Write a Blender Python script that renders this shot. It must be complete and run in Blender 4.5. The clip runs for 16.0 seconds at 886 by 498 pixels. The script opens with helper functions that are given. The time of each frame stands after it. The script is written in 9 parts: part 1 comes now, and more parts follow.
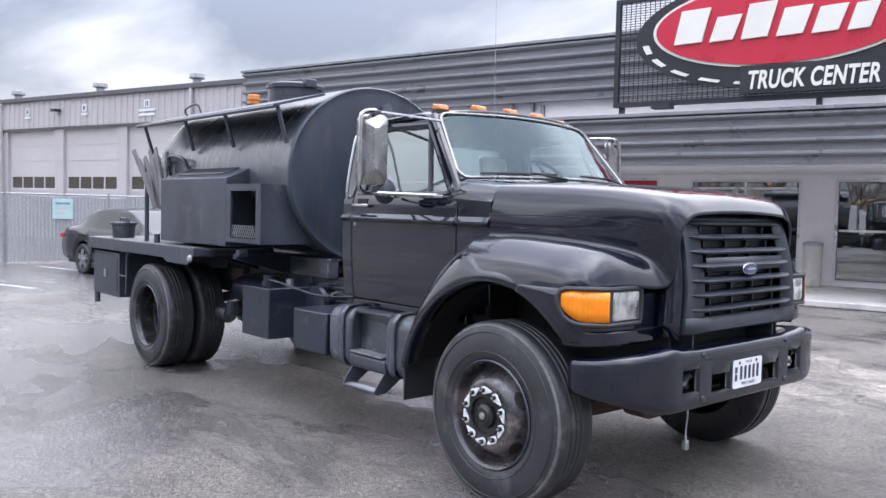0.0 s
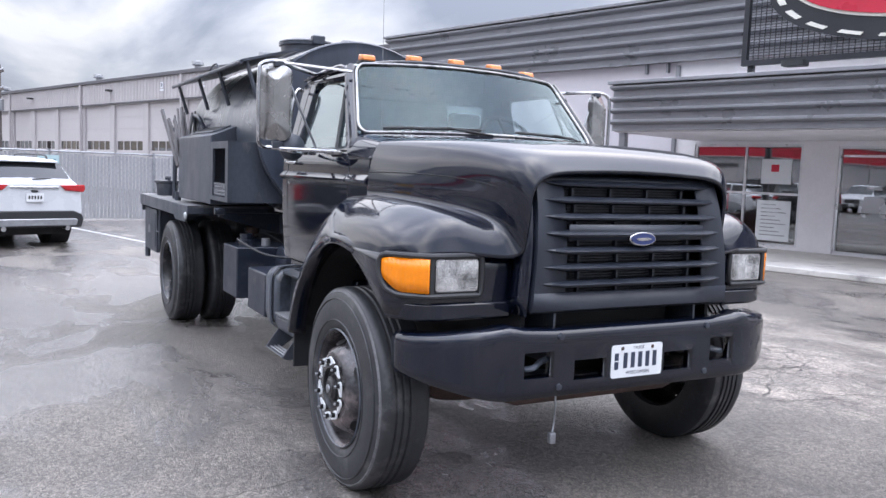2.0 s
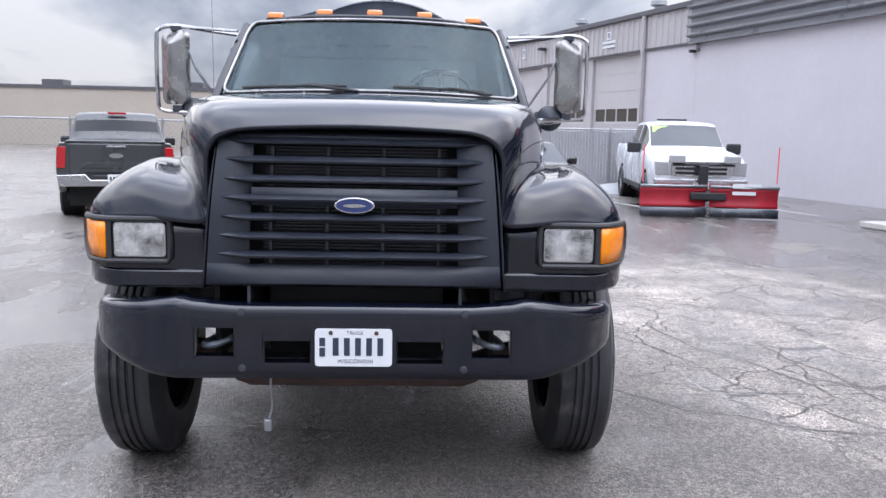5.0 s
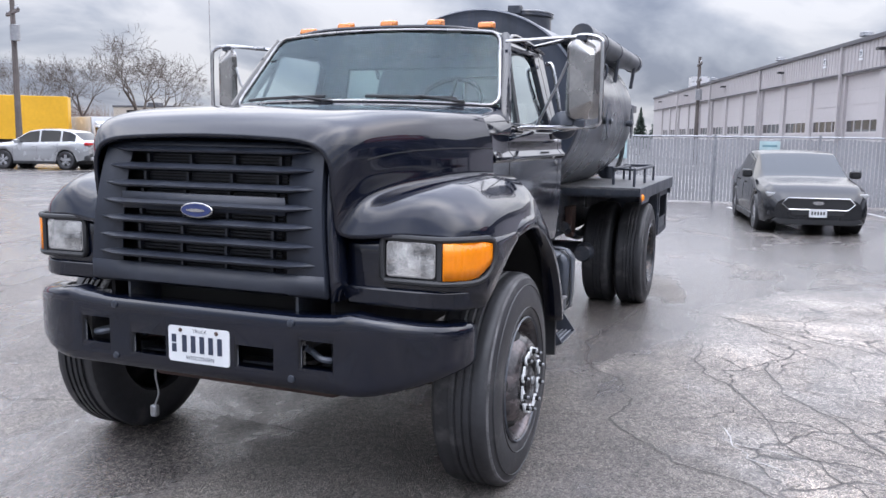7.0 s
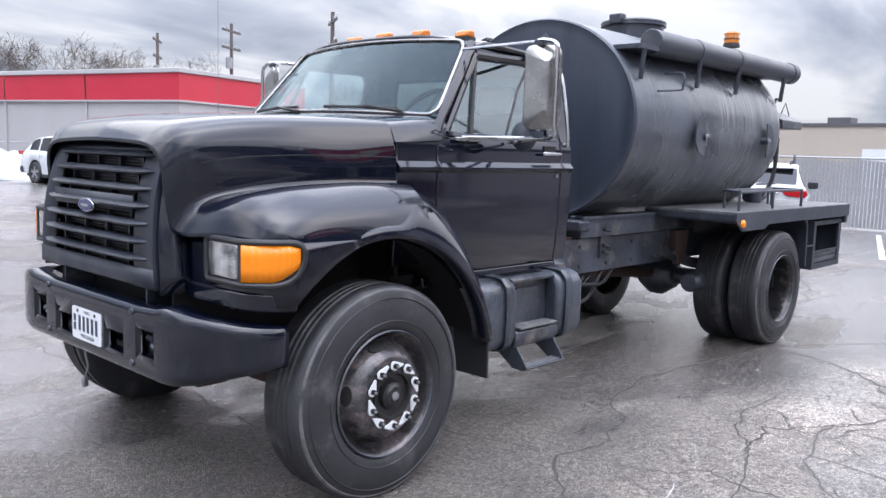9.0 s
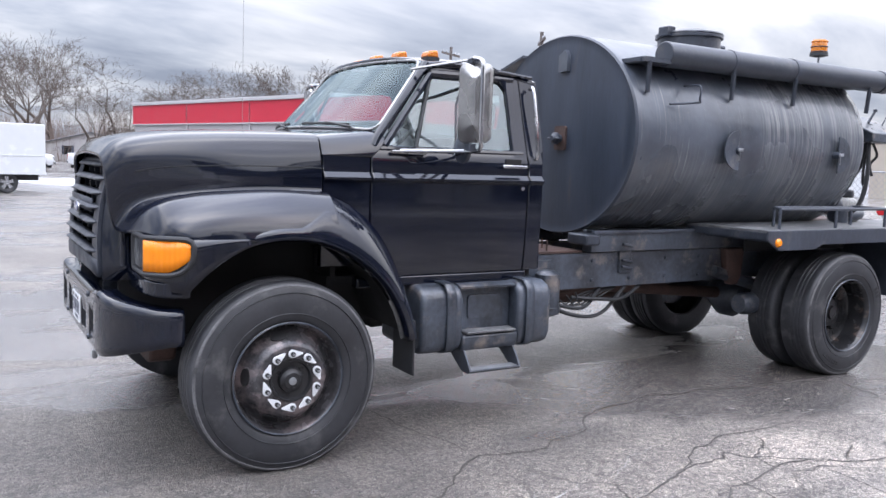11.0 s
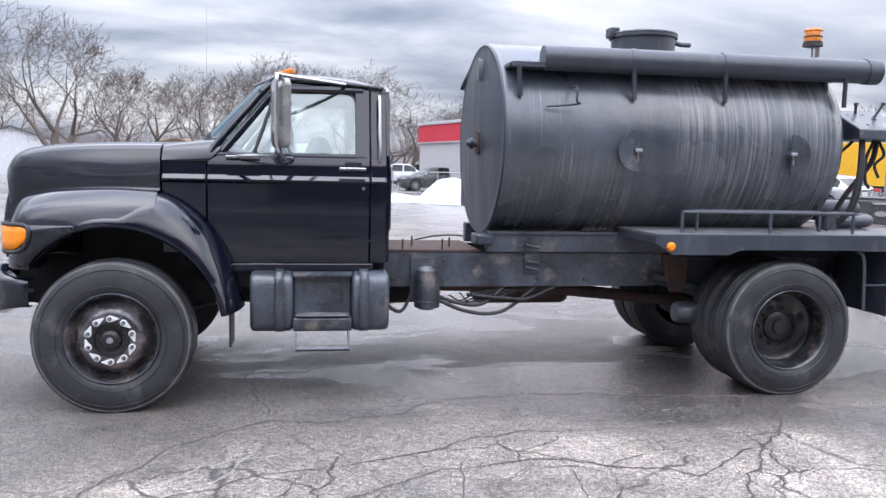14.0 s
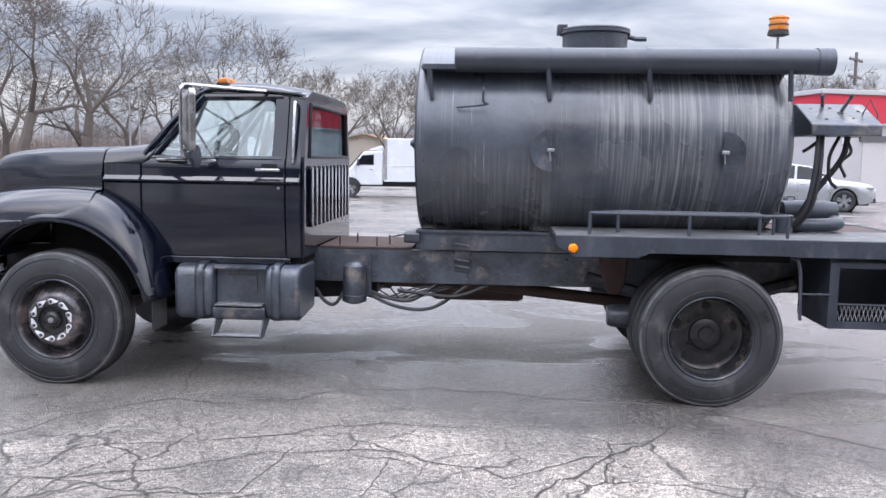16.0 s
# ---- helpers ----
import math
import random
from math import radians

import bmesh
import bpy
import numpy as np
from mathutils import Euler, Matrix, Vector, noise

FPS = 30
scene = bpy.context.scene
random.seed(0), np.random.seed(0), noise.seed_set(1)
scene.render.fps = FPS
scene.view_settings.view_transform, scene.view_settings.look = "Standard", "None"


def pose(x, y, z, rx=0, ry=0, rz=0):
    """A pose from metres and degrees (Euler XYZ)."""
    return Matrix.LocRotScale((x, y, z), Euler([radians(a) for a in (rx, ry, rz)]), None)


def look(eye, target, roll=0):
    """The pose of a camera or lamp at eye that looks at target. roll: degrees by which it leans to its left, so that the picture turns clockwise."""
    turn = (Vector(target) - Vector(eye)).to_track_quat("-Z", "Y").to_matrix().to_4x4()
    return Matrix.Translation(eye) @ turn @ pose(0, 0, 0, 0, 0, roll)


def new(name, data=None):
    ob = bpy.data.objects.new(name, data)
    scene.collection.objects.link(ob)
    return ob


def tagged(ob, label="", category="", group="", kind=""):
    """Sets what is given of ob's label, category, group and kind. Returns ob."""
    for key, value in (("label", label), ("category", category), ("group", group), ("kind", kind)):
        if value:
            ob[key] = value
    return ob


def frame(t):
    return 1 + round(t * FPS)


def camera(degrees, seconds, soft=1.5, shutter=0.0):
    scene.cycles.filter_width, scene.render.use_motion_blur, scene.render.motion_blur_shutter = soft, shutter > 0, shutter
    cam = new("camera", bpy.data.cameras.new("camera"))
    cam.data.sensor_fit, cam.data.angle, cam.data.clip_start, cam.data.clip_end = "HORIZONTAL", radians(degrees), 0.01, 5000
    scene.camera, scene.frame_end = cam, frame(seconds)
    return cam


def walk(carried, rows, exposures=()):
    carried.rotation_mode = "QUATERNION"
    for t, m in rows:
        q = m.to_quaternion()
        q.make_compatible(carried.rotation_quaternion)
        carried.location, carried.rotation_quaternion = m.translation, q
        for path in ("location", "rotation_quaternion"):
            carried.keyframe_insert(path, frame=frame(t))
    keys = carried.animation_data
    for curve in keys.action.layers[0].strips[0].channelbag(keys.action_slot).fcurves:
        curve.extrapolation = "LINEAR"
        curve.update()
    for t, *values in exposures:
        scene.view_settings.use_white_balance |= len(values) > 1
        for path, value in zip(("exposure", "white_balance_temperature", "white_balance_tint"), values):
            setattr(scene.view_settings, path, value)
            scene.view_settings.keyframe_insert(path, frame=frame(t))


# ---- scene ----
cam = camera(56.7, 16.0)
PATH = [
    (0, (3.041, -4.19, 1.553), (1.545, -2.866, 1.456), 1.4),
    (0.5, (3.234, -3.792, 1.523), (1.672, -2.547, 1.424), 1.9),
    (1, (3.386, -3.369, 1.525), (1.753, -2.221, 1.392), 2.0),
    (1.5, (3.491, -2.979, 1.524), (1.797, -1.928, 1.361), 2.2),
    (2, (3.687, -2.608, 1.546), (1.939, -1.654, 1.358), 2.2),
    (2.5, (3.789, -2.181, 1.523), (1.984, -1.346, 1.314), 2.1),
    (3, (3.888, -1.711, 1.544), (2.026, -1.017, 1.314), 2.0),
    (3.5, (3.98, -1.223, 1.549), (2.072, -0.669, 1.314), 1.8),
    (4, (3.973, -0.687, 1.516), (2.021, -0.315, 1.294), 1.2),
    (4.5, (4.012, -0.257, 1.556), (2.044, -0.012, 1.299), 1.2),
    (7, (3.559, 2.14, 1.582), (1.712, 1.423, 1.311), 0.8),
    (7.5, (3.265, 2.535, 1.57), (1.49, 1.654, 1.303), 0.9),
    (8, (3.023, 2.987, 1.57), (1.336, 1.945, 1.314), 1.1),
    (8.5, (2.706, 3.393, 1.542), (1.129, 2.187, 1.301), 1.4),
    (9, (2.452, 3.761, 1.565), (0.998, 2.408, 1.328), 1.7),
    (11.3, (1.185, 5.211, 1.581), (0.233, 3.465, 1.372), 1.7),
    (11.5, (1.022, 5.368, 1.573), (0.117, 3.597, 1.364), 1.6),
    (12, (0.611, 5.678, 1.579), (-0.19, 3.857, 1.373), 1.5),
    (12.5, (0.178, 5.879, 1.585), (-0.516, 4.014, 1.382), 1.3),
    (13, (-0.276, 6.145, 1.599), (-0.847, 4.239, 1.397), 1.1),
    (13.5, (-0.756, 6.3, 1.576), (-1.2, 4.359, 1.383), 1.1),
    (14, (-1.212, 6.469, 1.579), (-1.538, 4.506, 1.385), 1.2),
    (14.5, (-1.689, 6.605, 1.601), (-1.889, 4.625, 1.397), 1.4),
    (15, (-2.189, 6.672, 1.635), (-2.264, 4.685, 1.421), 1.4),
    (15.5, (-2.705, 6.763, 1.649), (-2.666, 4.775, 1.434), 1.2),
    (16, (-3.213, 6.742, 1.668), (-3.067, 4.76, 1.449), 0.9),
]
walk(cam, [(t, look(eye, target, roll)) for t, eye, target, roll in PATH], [(0, 0.68, 6250, 13), (3, 0.65, 6250, 13), (4.5, 0.57, 6250, 13), (7, 0.53, 6250, 13), (8.5, 0.63, 6250, 13), (11.5, 0.71, 6250, 13), (16, 0.68, 6250, 13)])

# ---- light ----
def build_world():
    w = bpy.data.worlds.new("overcast_sky")
    scene.world = w
    w.use_nodes = True
    nt = w.node_tree
    nt.nodes.clear()
    N, L = nt.nodes.new, nt.links.new
    out, bg = N("ShaderNodeOutputWorld"), N("ShaderNodeBackground")
    sky = N("ShaderNodeTexSky")
    sky.sky_type, sky.sun_disc = "NISHITA", False
    sky.sun_elevation, sky.sun_rotation = radians(SUN_UP), radians(SUN_TURN)
    sky.dust_density, sky.altitude = 2.0, 200
    gain = N("ShaderNodeMixRGB")
    gain.blend_type, gain.inputs[0].default_value = "MULTIPLY", 1.0
    L(sky.outputs[0], gain.inputs[1])
    gain.inputs[2].default_value = (0.10, 0.10, 0.10, 1)
    # cloud deck: the direction is flattened so that clouds get narrow towards the horizon
    tc, sep = N("ShaderNodeTexCoord"), N("ShaderNodeSeparateXYZ")
    L(tc.outputs["Generated"], sep.inputs[0])
    zz = N("ShaderNodeMath"); zz.operation = "MAXIMUM"; zz.inputs[1].default_value = 0.0
    L(sep.outputs[2], zz.inputs[0])
    za = N("ShaderNodeMath"); za.operation = "ADD"; za.inputs[1].default_value = 0.22
    L(zz.outputs[0], za.inputs[0])
    dx, dy = N("ShaderNodeMath"), N("ShaderNodeMath")
    for d, i in ((dx, 0), (dy, 1)):
        d.operation = "DIVIDE"
        L(sep.outputs[i], d.inputs[0]); L(za.outputs[0], d.inputs[1])
    com = N("ShaderNodeCombineXYZ")
    L(dx.outputs[0], com.inputs[0]); L(dy.outputs[0], com.inputs[1])
    mp = N("ShaderNodeMapping")
    mp.inputs["Rotation"].default_value = (0, 0, radians(25))
    mp.inputs["Location"].default_value = (3.1, 1.7, 0)
    mp.inputs["Scale"].default_value = (0.62, 1.1, 1)
    L(com.outputs[0], mp.inputs[0])
    n1, n2 = N("ShaderNodeTexNoise"), N("ShaderNodeTexNoise")
    n1.inputs["Scale"].default_value, n1.inputs["Detail"].default_value, n1.inputs["Roughness"].default_value = 1.5, 7, 0.52
    n1.inputs["Distortion"].default_value = 0.35
    n2.inputs["Scale"].default_value, n2.inputs["Detail"].default_value = 0.55, 4
    L(mp.outputs[0], n1.inputs["Vector"]); L(mp.outputs[0], n2.inputs["Vector"])
    ad = N("ShaderNodeMath"); ad.operation = "MULTIPLY_ADD"; ad.inputs[1].default_value = 0.55
    L(n2.outputs["Fac"], ad.inputs[0]); L(n1.outputs["Fac"], ad.inputs[2])
    ramp = N("ShaderNodeValToRGB")
    e = ramp.color_ramp.elements
    e[0].position, e[0].color = 0.63, (*CLOUD_DARK, 1)
    e[1].position, e[1].color = 0.90, (*CLOUD_LIGHT, 1)
    m = e.new(0.765); m.color = (*CLOUD_MID, 1)
    L(ad.outputs[0], ramp.inputs[0])
    mix = N("ShaderNodeMixRGB"); mix.inputs[0].default_value = 0.86
    L(gain.outputs[0], mix.inputs[1]); L(ramp.outputs[0], mix.inputs[2])
    # an overcast sky is brighter overhead than at the horizon
    lift = N("ShaderNodeMath"); lift.operation = "MULTIPLY_ADD"; lift.inputs[1].default_value, lift.inputs[2].default_value = ZENITH, 1.0
    sq = N("ShaderNodeMath"); sq.operation = "POWER"; sq.inputs[1].default_value = 2.0
    L(zz.outputs[0], sq.inputs[0]); L(sq.outputs[0], lift.inputs[0])
    up = N("ShaderNodeMixRGB"); up.blend_type, up.inputs[0].default_value = "MULTIPLY", 1.0
    L(mix.outputs[0], up.inputs[1]); L(lift.outputs[0], up.inputs[2])
    L(up.outputs[0], bg.inputs[0])
    bg.inputs[1].default_value = SKY_POWER
    L(bg.outputs[0], out.inputs[0])


SUN_UP, SUN_TURN = 42.0, 330.0
CLOUD_DARK, CLOUD_MID, CLOUD_LIGHT = (0.29, 0.32, 0.40), (0.52, 0.55, 0.62), (0.86, 0.86, 0.88)
SKY_POWER, ZENITH = 0.67, 8.4
build_world()
sun = new("sun", bpy.data.lights.new("sun", "SUN"))
sun.data.energy, sun.data.angle, sun.data.color = 1.4, radians(140), (1.0, 0.97, 0.93)
sun.matrix_world = look((-14, 4, 45), (0, 0, 0))


# ---- materials ----
def material(name, color, rough=0.5, metal=0.0, var=0.15, scale=6.0, bump=0.0, bscale=60.0, dirt=None, dirt_amount=0.0, dirt_scale=3.0, coat=0.0, stretch=(1, 1, 1), rvar=0.12):
    """Base colour with fine and coarse variation, roughness variation, bump and a second colour in patches."""
    m = bpy.data.materials.new(name)
    m.use_nodes = True
    nt = m.node_tree
    N, L = nt.nodes.new, nt.links.new
    b = nt.nodes["Principled BSDF"]
    tc, mp = N("ShaderNodeTexCoord"), N("ShaderNodeMapping")
    mp.inputs["Scale"].default_value = stretch
    L(tc.outputs["Object"], mp.inputs[0])
    n1, n2 = N("ShaderNodeTexNoise"), N("ShaderNodeTexNoise")
    n1.inputs["Scale"].default_value, n1.inputs["Detail"].default_value = scale, 6
    n2.inputs["Scale"].default_value, n2.inputs["Detail"].default_value = scale * 9, 4
    L(mp.outputs[0], n1.inputs["Vector"]); L(mp.outputs[0], n2.inputs["Vector"])
    s = N("ShaderNodeMath"); s.operation = "MULTIPLY_ADD"; s.inputs[1].default_value = 0.5
    L(n2.outputs["Fac"], s.inputs[0]); L(n1.outputs["Fac"], s.inputs[2])
    r = N("ShaderNodeValToRGB")
    e = r.color_ramp.elements
    e[0].position, e[0].color = 0.5, (*[c * (1 - var) for c in color], 1)
    e[1].position, e[1].color = 1.0, (*[min(1, c * (1 + var)) for c in color], 1)
    L(s.outputs[0], r.inputs[0])
    col = r.outputs[0]
    if dirt:
        n3 = N("ShaderNodeTexNoise")
        n3.inputs["Scale"].default_value, n3.inputs["Detail"].default_value, n3.inputs["Roughness"].default_value = dirt_scale, 8, 0.65
        L(mp.outputs[0], n3.inputs["Vector"])
        r3 = N("ShaderNodeValToRGB")
        r3.color_ramp.elements[0].position, r3.color_ramp.elements[1].position = 0.62 - dirt_amount * 0.3, 0.75 - dirt_amount * 0.2
        L(n3.outputs["Fac"], r3.inputs[0])
        mx = N("ShaderNodeMixRGB"); mx.inputs[2].default_value = (*dirt, 1)
        L(r3.outputs[0], mx.inputs[0]); L(col, mx.inputs[1])
        col = mx.outputs[0]
    L(col, b.inputs["Base Color"])
    rr = N("ShaderNodeMapRange")
    rr.inputs[1].default_value, rr.inputs[2].default_value = 0.3, 0.75
    rr.inputs[3].default_value, rr.inputs[4].default_value = max(0.02, rough - rvar), min(1, rough + rvar)
    L(n1.outputs["Fac"], rr.inputs[0]); L(rr.outputs[0], b.inputs["Roughness"])
    b.inputs["Metallic"].default_value = metal
    b.inputs["Coat Weight"].default_value = coat
    b.inputs["Coat Roughness"].default_value = 0.06
    if bump:
        n4, bp = N("ShaderNodeTexNoise"), N("ShaderNodeBump")
        n4.inputs["Scale"].default_value, n4.inputs["Detail"].default_value = bscale, 5
        L(mp.outputs[0], n4.inputs["Vector"])
        bp.inputs["Strength"].default_value, bp.inputs["Distance"].default_value = bump, 0.01
        L(n4.outputs["Fac"], bp.inputs["Height"]); L(bp.outputs[0], b.inputs["Normal"])
    return m


def glass_mat(name, tint=(0.8, 0.85, 0.86), rough=0.01, alpha=0.25, sheen=(1, 1, 1)):
    """Thin pane: mostly clear, with a mirror-like gloss on top."""
    m = bpy.data.materials.new(name)
    m.use_nodes = True
    nt = m.node_tree
    nt.nodes.clear()
    N, L = nt.nodes.new, nt.links.new
    out, mx, tr, gl, fr = N("ShaderNodeOutputMaterial"), N("ShaderNodeMixShader"), N("ShaderNodeBsdfTransparent"), N("ShaderNodeBsdfGlossy"), N("ShaderNodeLayerWeight")
    tr.inputs[0].default_value = (*tint, 1)
    gl.inputs["Roughness"].default_value = rough
    gl.inputs["Color"].default_value = (*sheen, 1)
    pw = N("ShaderNodeMath"); pw.operation = "POWER"; pw.inputs[1].default_value = 4.0
    ad = N("ShaderNodeMath"); ad.operation = "MULTIPLY_ADD"; ad.inputs[1].default_value, ad.inputs[2].default_value = 0.9 - alpha, 0.045 + alpha
    L(fr.outputs["Facing"], pw.inputs[0]); L(pw.outputs[0], ad.inputs[0]); L(ad.outputs[0], mx.inputs[0])
    L(tr.outputs[0], mx.inputs[1]); L(gl.outputs[0], mx.inputs[2]); L(mx.outputs[0], out.inputs[0])
    return m


def lens_mat(name, color, rough=0.12, ridge=90.0, var=0.06, scale=20):
    m = material(name, color, rough, 0, var, scale, 0, coat=0.1)
    nt = m.node_tree
    N, L = nt.nodes.new, nt.links.new
    tc, wv, bp = N("ShaderNodeTexCoord"), N("ShaderNodeTexWave"), N("ShaderNodeBump")
    wv.inputs["Scale"].default_value = ridge / 6.0
    L(tc.outputs["Object"], wv.inputs["Vector"])
    bp.inputs["Strength"].default_value, bp.inputs["Distance"].default_value = 0.35, 0.004
    L(wv.outputs["Fac"], bp.inputs["Height"]); L(bp.outputs[0], nt.nodes["Principled BSDF"].inputs["Normal"])
    return m


BLACK_PAINT = material("black_paint", (0.0035, 0.0052, 0.0125), 0.085, 0, 0.3, 3, 0.05, 4, rvar=0.04, coat=0.3)


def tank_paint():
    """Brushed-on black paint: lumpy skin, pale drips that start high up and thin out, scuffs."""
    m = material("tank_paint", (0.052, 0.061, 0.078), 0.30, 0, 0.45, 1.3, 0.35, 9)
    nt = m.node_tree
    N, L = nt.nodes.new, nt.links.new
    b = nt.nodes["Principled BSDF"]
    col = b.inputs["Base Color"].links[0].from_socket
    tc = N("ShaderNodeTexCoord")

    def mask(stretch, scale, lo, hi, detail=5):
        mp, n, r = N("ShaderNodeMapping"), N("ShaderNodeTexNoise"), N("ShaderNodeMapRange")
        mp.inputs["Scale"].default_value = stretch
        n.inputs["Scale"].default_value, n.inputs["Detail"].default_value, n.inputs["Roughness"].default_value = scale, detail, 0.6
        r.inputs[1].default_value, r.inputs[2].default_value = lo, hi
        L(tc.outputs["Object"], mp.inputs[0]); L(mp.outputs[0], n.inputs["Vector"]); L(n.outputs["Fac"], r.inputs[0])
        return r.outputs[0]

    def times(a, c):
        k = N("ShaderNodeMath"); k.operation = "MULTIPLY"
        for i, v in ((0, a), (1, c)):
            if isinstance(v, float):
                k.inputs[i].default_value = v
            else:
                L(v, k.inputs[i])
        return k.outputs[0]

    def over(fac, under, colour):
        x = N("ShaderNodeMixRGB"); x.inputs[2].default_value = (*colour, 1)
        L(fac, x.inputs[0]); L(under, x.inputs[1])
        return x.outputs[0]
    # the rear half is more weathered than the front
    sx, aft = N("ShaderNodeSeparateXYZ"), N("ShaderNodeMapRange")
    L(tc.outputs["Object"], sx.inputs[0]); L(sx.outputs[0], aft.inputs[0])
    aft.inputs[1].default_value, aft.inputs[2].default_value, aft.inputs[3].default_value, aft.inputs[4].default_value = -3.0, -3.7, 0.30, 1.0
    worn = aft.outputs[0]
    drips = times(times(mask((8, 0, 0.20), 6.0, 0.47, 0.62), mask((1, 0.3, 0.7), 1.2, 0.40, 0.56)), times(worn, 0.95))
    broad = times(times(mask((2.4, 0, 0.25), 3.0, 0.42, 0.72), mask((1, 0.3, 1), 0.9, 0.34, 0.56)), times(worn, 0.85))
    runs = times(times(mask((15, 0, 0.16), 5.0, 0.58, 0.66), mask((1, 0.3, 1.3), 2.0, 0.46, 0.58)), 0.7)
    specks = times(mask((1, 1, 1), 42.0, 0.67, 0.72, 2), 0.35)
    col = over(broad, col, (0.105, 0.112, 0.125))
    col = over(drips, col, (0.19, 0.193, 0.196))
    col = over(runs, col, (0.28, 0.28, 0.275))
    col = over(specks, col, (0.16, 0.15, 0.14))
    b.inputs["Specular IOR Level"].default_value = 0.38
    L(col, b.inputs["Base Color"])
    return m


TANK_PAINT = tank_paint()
DECK_STEEL = material("dusty_deck_steel", (0.11, 0.112, 0.118), 0.6, 0.1, 0.35, 3, 0.2, 40, dirt=(0.24, 0.235, 0.23), dirt_amount=0.3, dirt_scale=5)
MATT_BLACK = material("worn_black_steel", (0.040, 0.047, 0.063), 0.42, 0.1, 0.35, 5, 0.15, 40, dirt=(0.10, 0.10, 0.105), dirt_amount=0.16, dirt_scale=7, stretch=(1, 1, 0.5))
TANK_HEAD = material("tank_head_paint", (0.032, 0.040, 0.058), 0.42, 0, 0.25, 2.0, 0.1, 40, dirt=(0.06, 0.056, 0.06), dirt_amount=0.1, dirt_scale=4, stretch=(3, 3, 0.4))
CHASSIS = material("chassis_paint", (0.041, 0.050, 0.067), 0.42, 0.1, 0.7, 4, 0.3, 30, dirt=(0.20, 0.17, 0.15), dirt_amount=0.2, dirt_scale=5)
GRILLE_PLASTIC = material("grille_plastic", (0.017, 0.021, 0.032), 0.42, 0, 0.15, 8, 0.08, 200)
BOX_NAVY = material("navy_box_paint", (0.014, 0.019, 0.033), 0.42, 0, 0.35, 4, 0.2, 40, dirt=(0.07, 0.065, 0.065), dirt_amount=0.12, dirt_scale=6)
# near-black that puts shade into hollows and openings; also seams and soil
DARK = material("dark_shade", (0.006, 0.006, 0.007), 0.7, 0, 0.2, 5)
RUBBER = material("tyre_rubber", (0.026, 0.027, 0.031), 0.5, 0, 0.35, 3, 0.12, 60, dirt=(0.085, 0.084, 0.085), dirt_amount=0.22, dirt_scale=5)
SCUFFED = material("scuffed_rubber", (0.13, 0.13, 0.135), 0.7, 0, 0.5, 14, 0.2, 80, dirt=(0.04, 0.04, 0.043), dirt_amount=0.5, dirt_scale=7)
RIM_BLACK = material("wheel_steel", (0.022, 0.022, 0.024), 0.24, 0.2, 0.4, 8, 0.2, 40, dirt=(0.14, 0.10, 0.08), dirt_amount=0.18, dirt_scale=9)
RIM_WORN = material("worn_wheel_steel", (0.062, 0.060, 0.064), 0.24, 0.3, 0.6, 8, 0.25, 40, dirt=(0.22, 0.18, 0.18), dirt_amount=0.42, dirt_scale=6)
CHROME = material("chrome", (0.50, 0.50, 0.51), 0.2, 1.0, 0.1, 10, 0.008, 20)
PIPE_PAINT = material("pipe_paint", (0.034, 0.040, 0.054), 0.4, 0, 0.25, 2.5, 0.1, 30, dirt=(0.07, 0.07, 0.075), dirt_amount=0.12, dirt_scale=5)
MIRROR_SHELL = material("mirror_shell", (0.33, 0.325, 0.32), 0.26, 0.8, 0.2, 6, 0.02, 30)
GALV = material("galvanised_steel", (0.34, 0.35, 0.37), 0.4, 0.7, 0.2, 12, 0.1, 60)
HUB_BLACK = material("hub_paint", (0.02, 0.02, 0.022), 0.35, 0.2, 0.3, 10, 0.1, 40)
RUST = material("rusty_steel", (0.075, 0.045, 0.038), 0.75, 0.1, 0.4, 8, 0.3, 60)
WHITE_PLATE = material("white_plate", (0.72, 0.74, 0.76), 0.4, 0, 0.04, 10)
INK = material("dark_ink", (0.03, 0.04, 0.07), 0.5, 0, 0.05, 10)
AMBER = lens_mat("amber_lens", (0.88, 0.25, 0.003))
AMBER_PALE = lens_mat("faded_amber_lens", (0.62, 0.19, 0.03))
RED_LENS = lens_mat("red_lens", (0.42, 0.015, 0.02))
CLEAR_LENS = lens_mat("clear_lens", (0.36, 0.37, 0.38), 0.10)
# strong tone variation paints the bright and grey reflections of reflector facets
LAMP_GLASS = lens_mat("fluted_lamp_glass", (0.56, 0.57, 0.585), 0.10, 160, 0.75, 13)
LAMP_GLASS.node_tree.nodes["Principled BSDF"].inputs["Metallic"].default_value = 0.85
OVAL_BLUE = material("blue_enamel", (0.02, 0.035, 0.13), 0.2, 0, 0.1, 10, coat=0.5)
GLASS = glass_mat("cab_glass", (0.60, 0.68, 0.68), 0.01, 0.0, (0.56, 0.68, 0.73))
DOOR_GLASS = glass_mat("door_glass", (0.84, 0.90, 0.90), 0.01, 0.14, (0.85, 0.94, 0.95))
CAR_GLASS = glass_mat("tinted_glass", (0.10, 0.11, 0.115), 0.01, 0.12)
WINDOW_GLASS = glass_mat("window_glass", (0.45, 0.48, 0.5), 0.01, 0.16)
VINYL = material("grey_vinyl", (0.12, 0.125, 0.13), 0.6, 0, 0.2, 8, 0.1, 80)
VINYL_LIGHT = material("pale_seat_cover", (0.45, 0.46, 0.47), 0.7, 0, 0.15, 6, 0.1, 60)
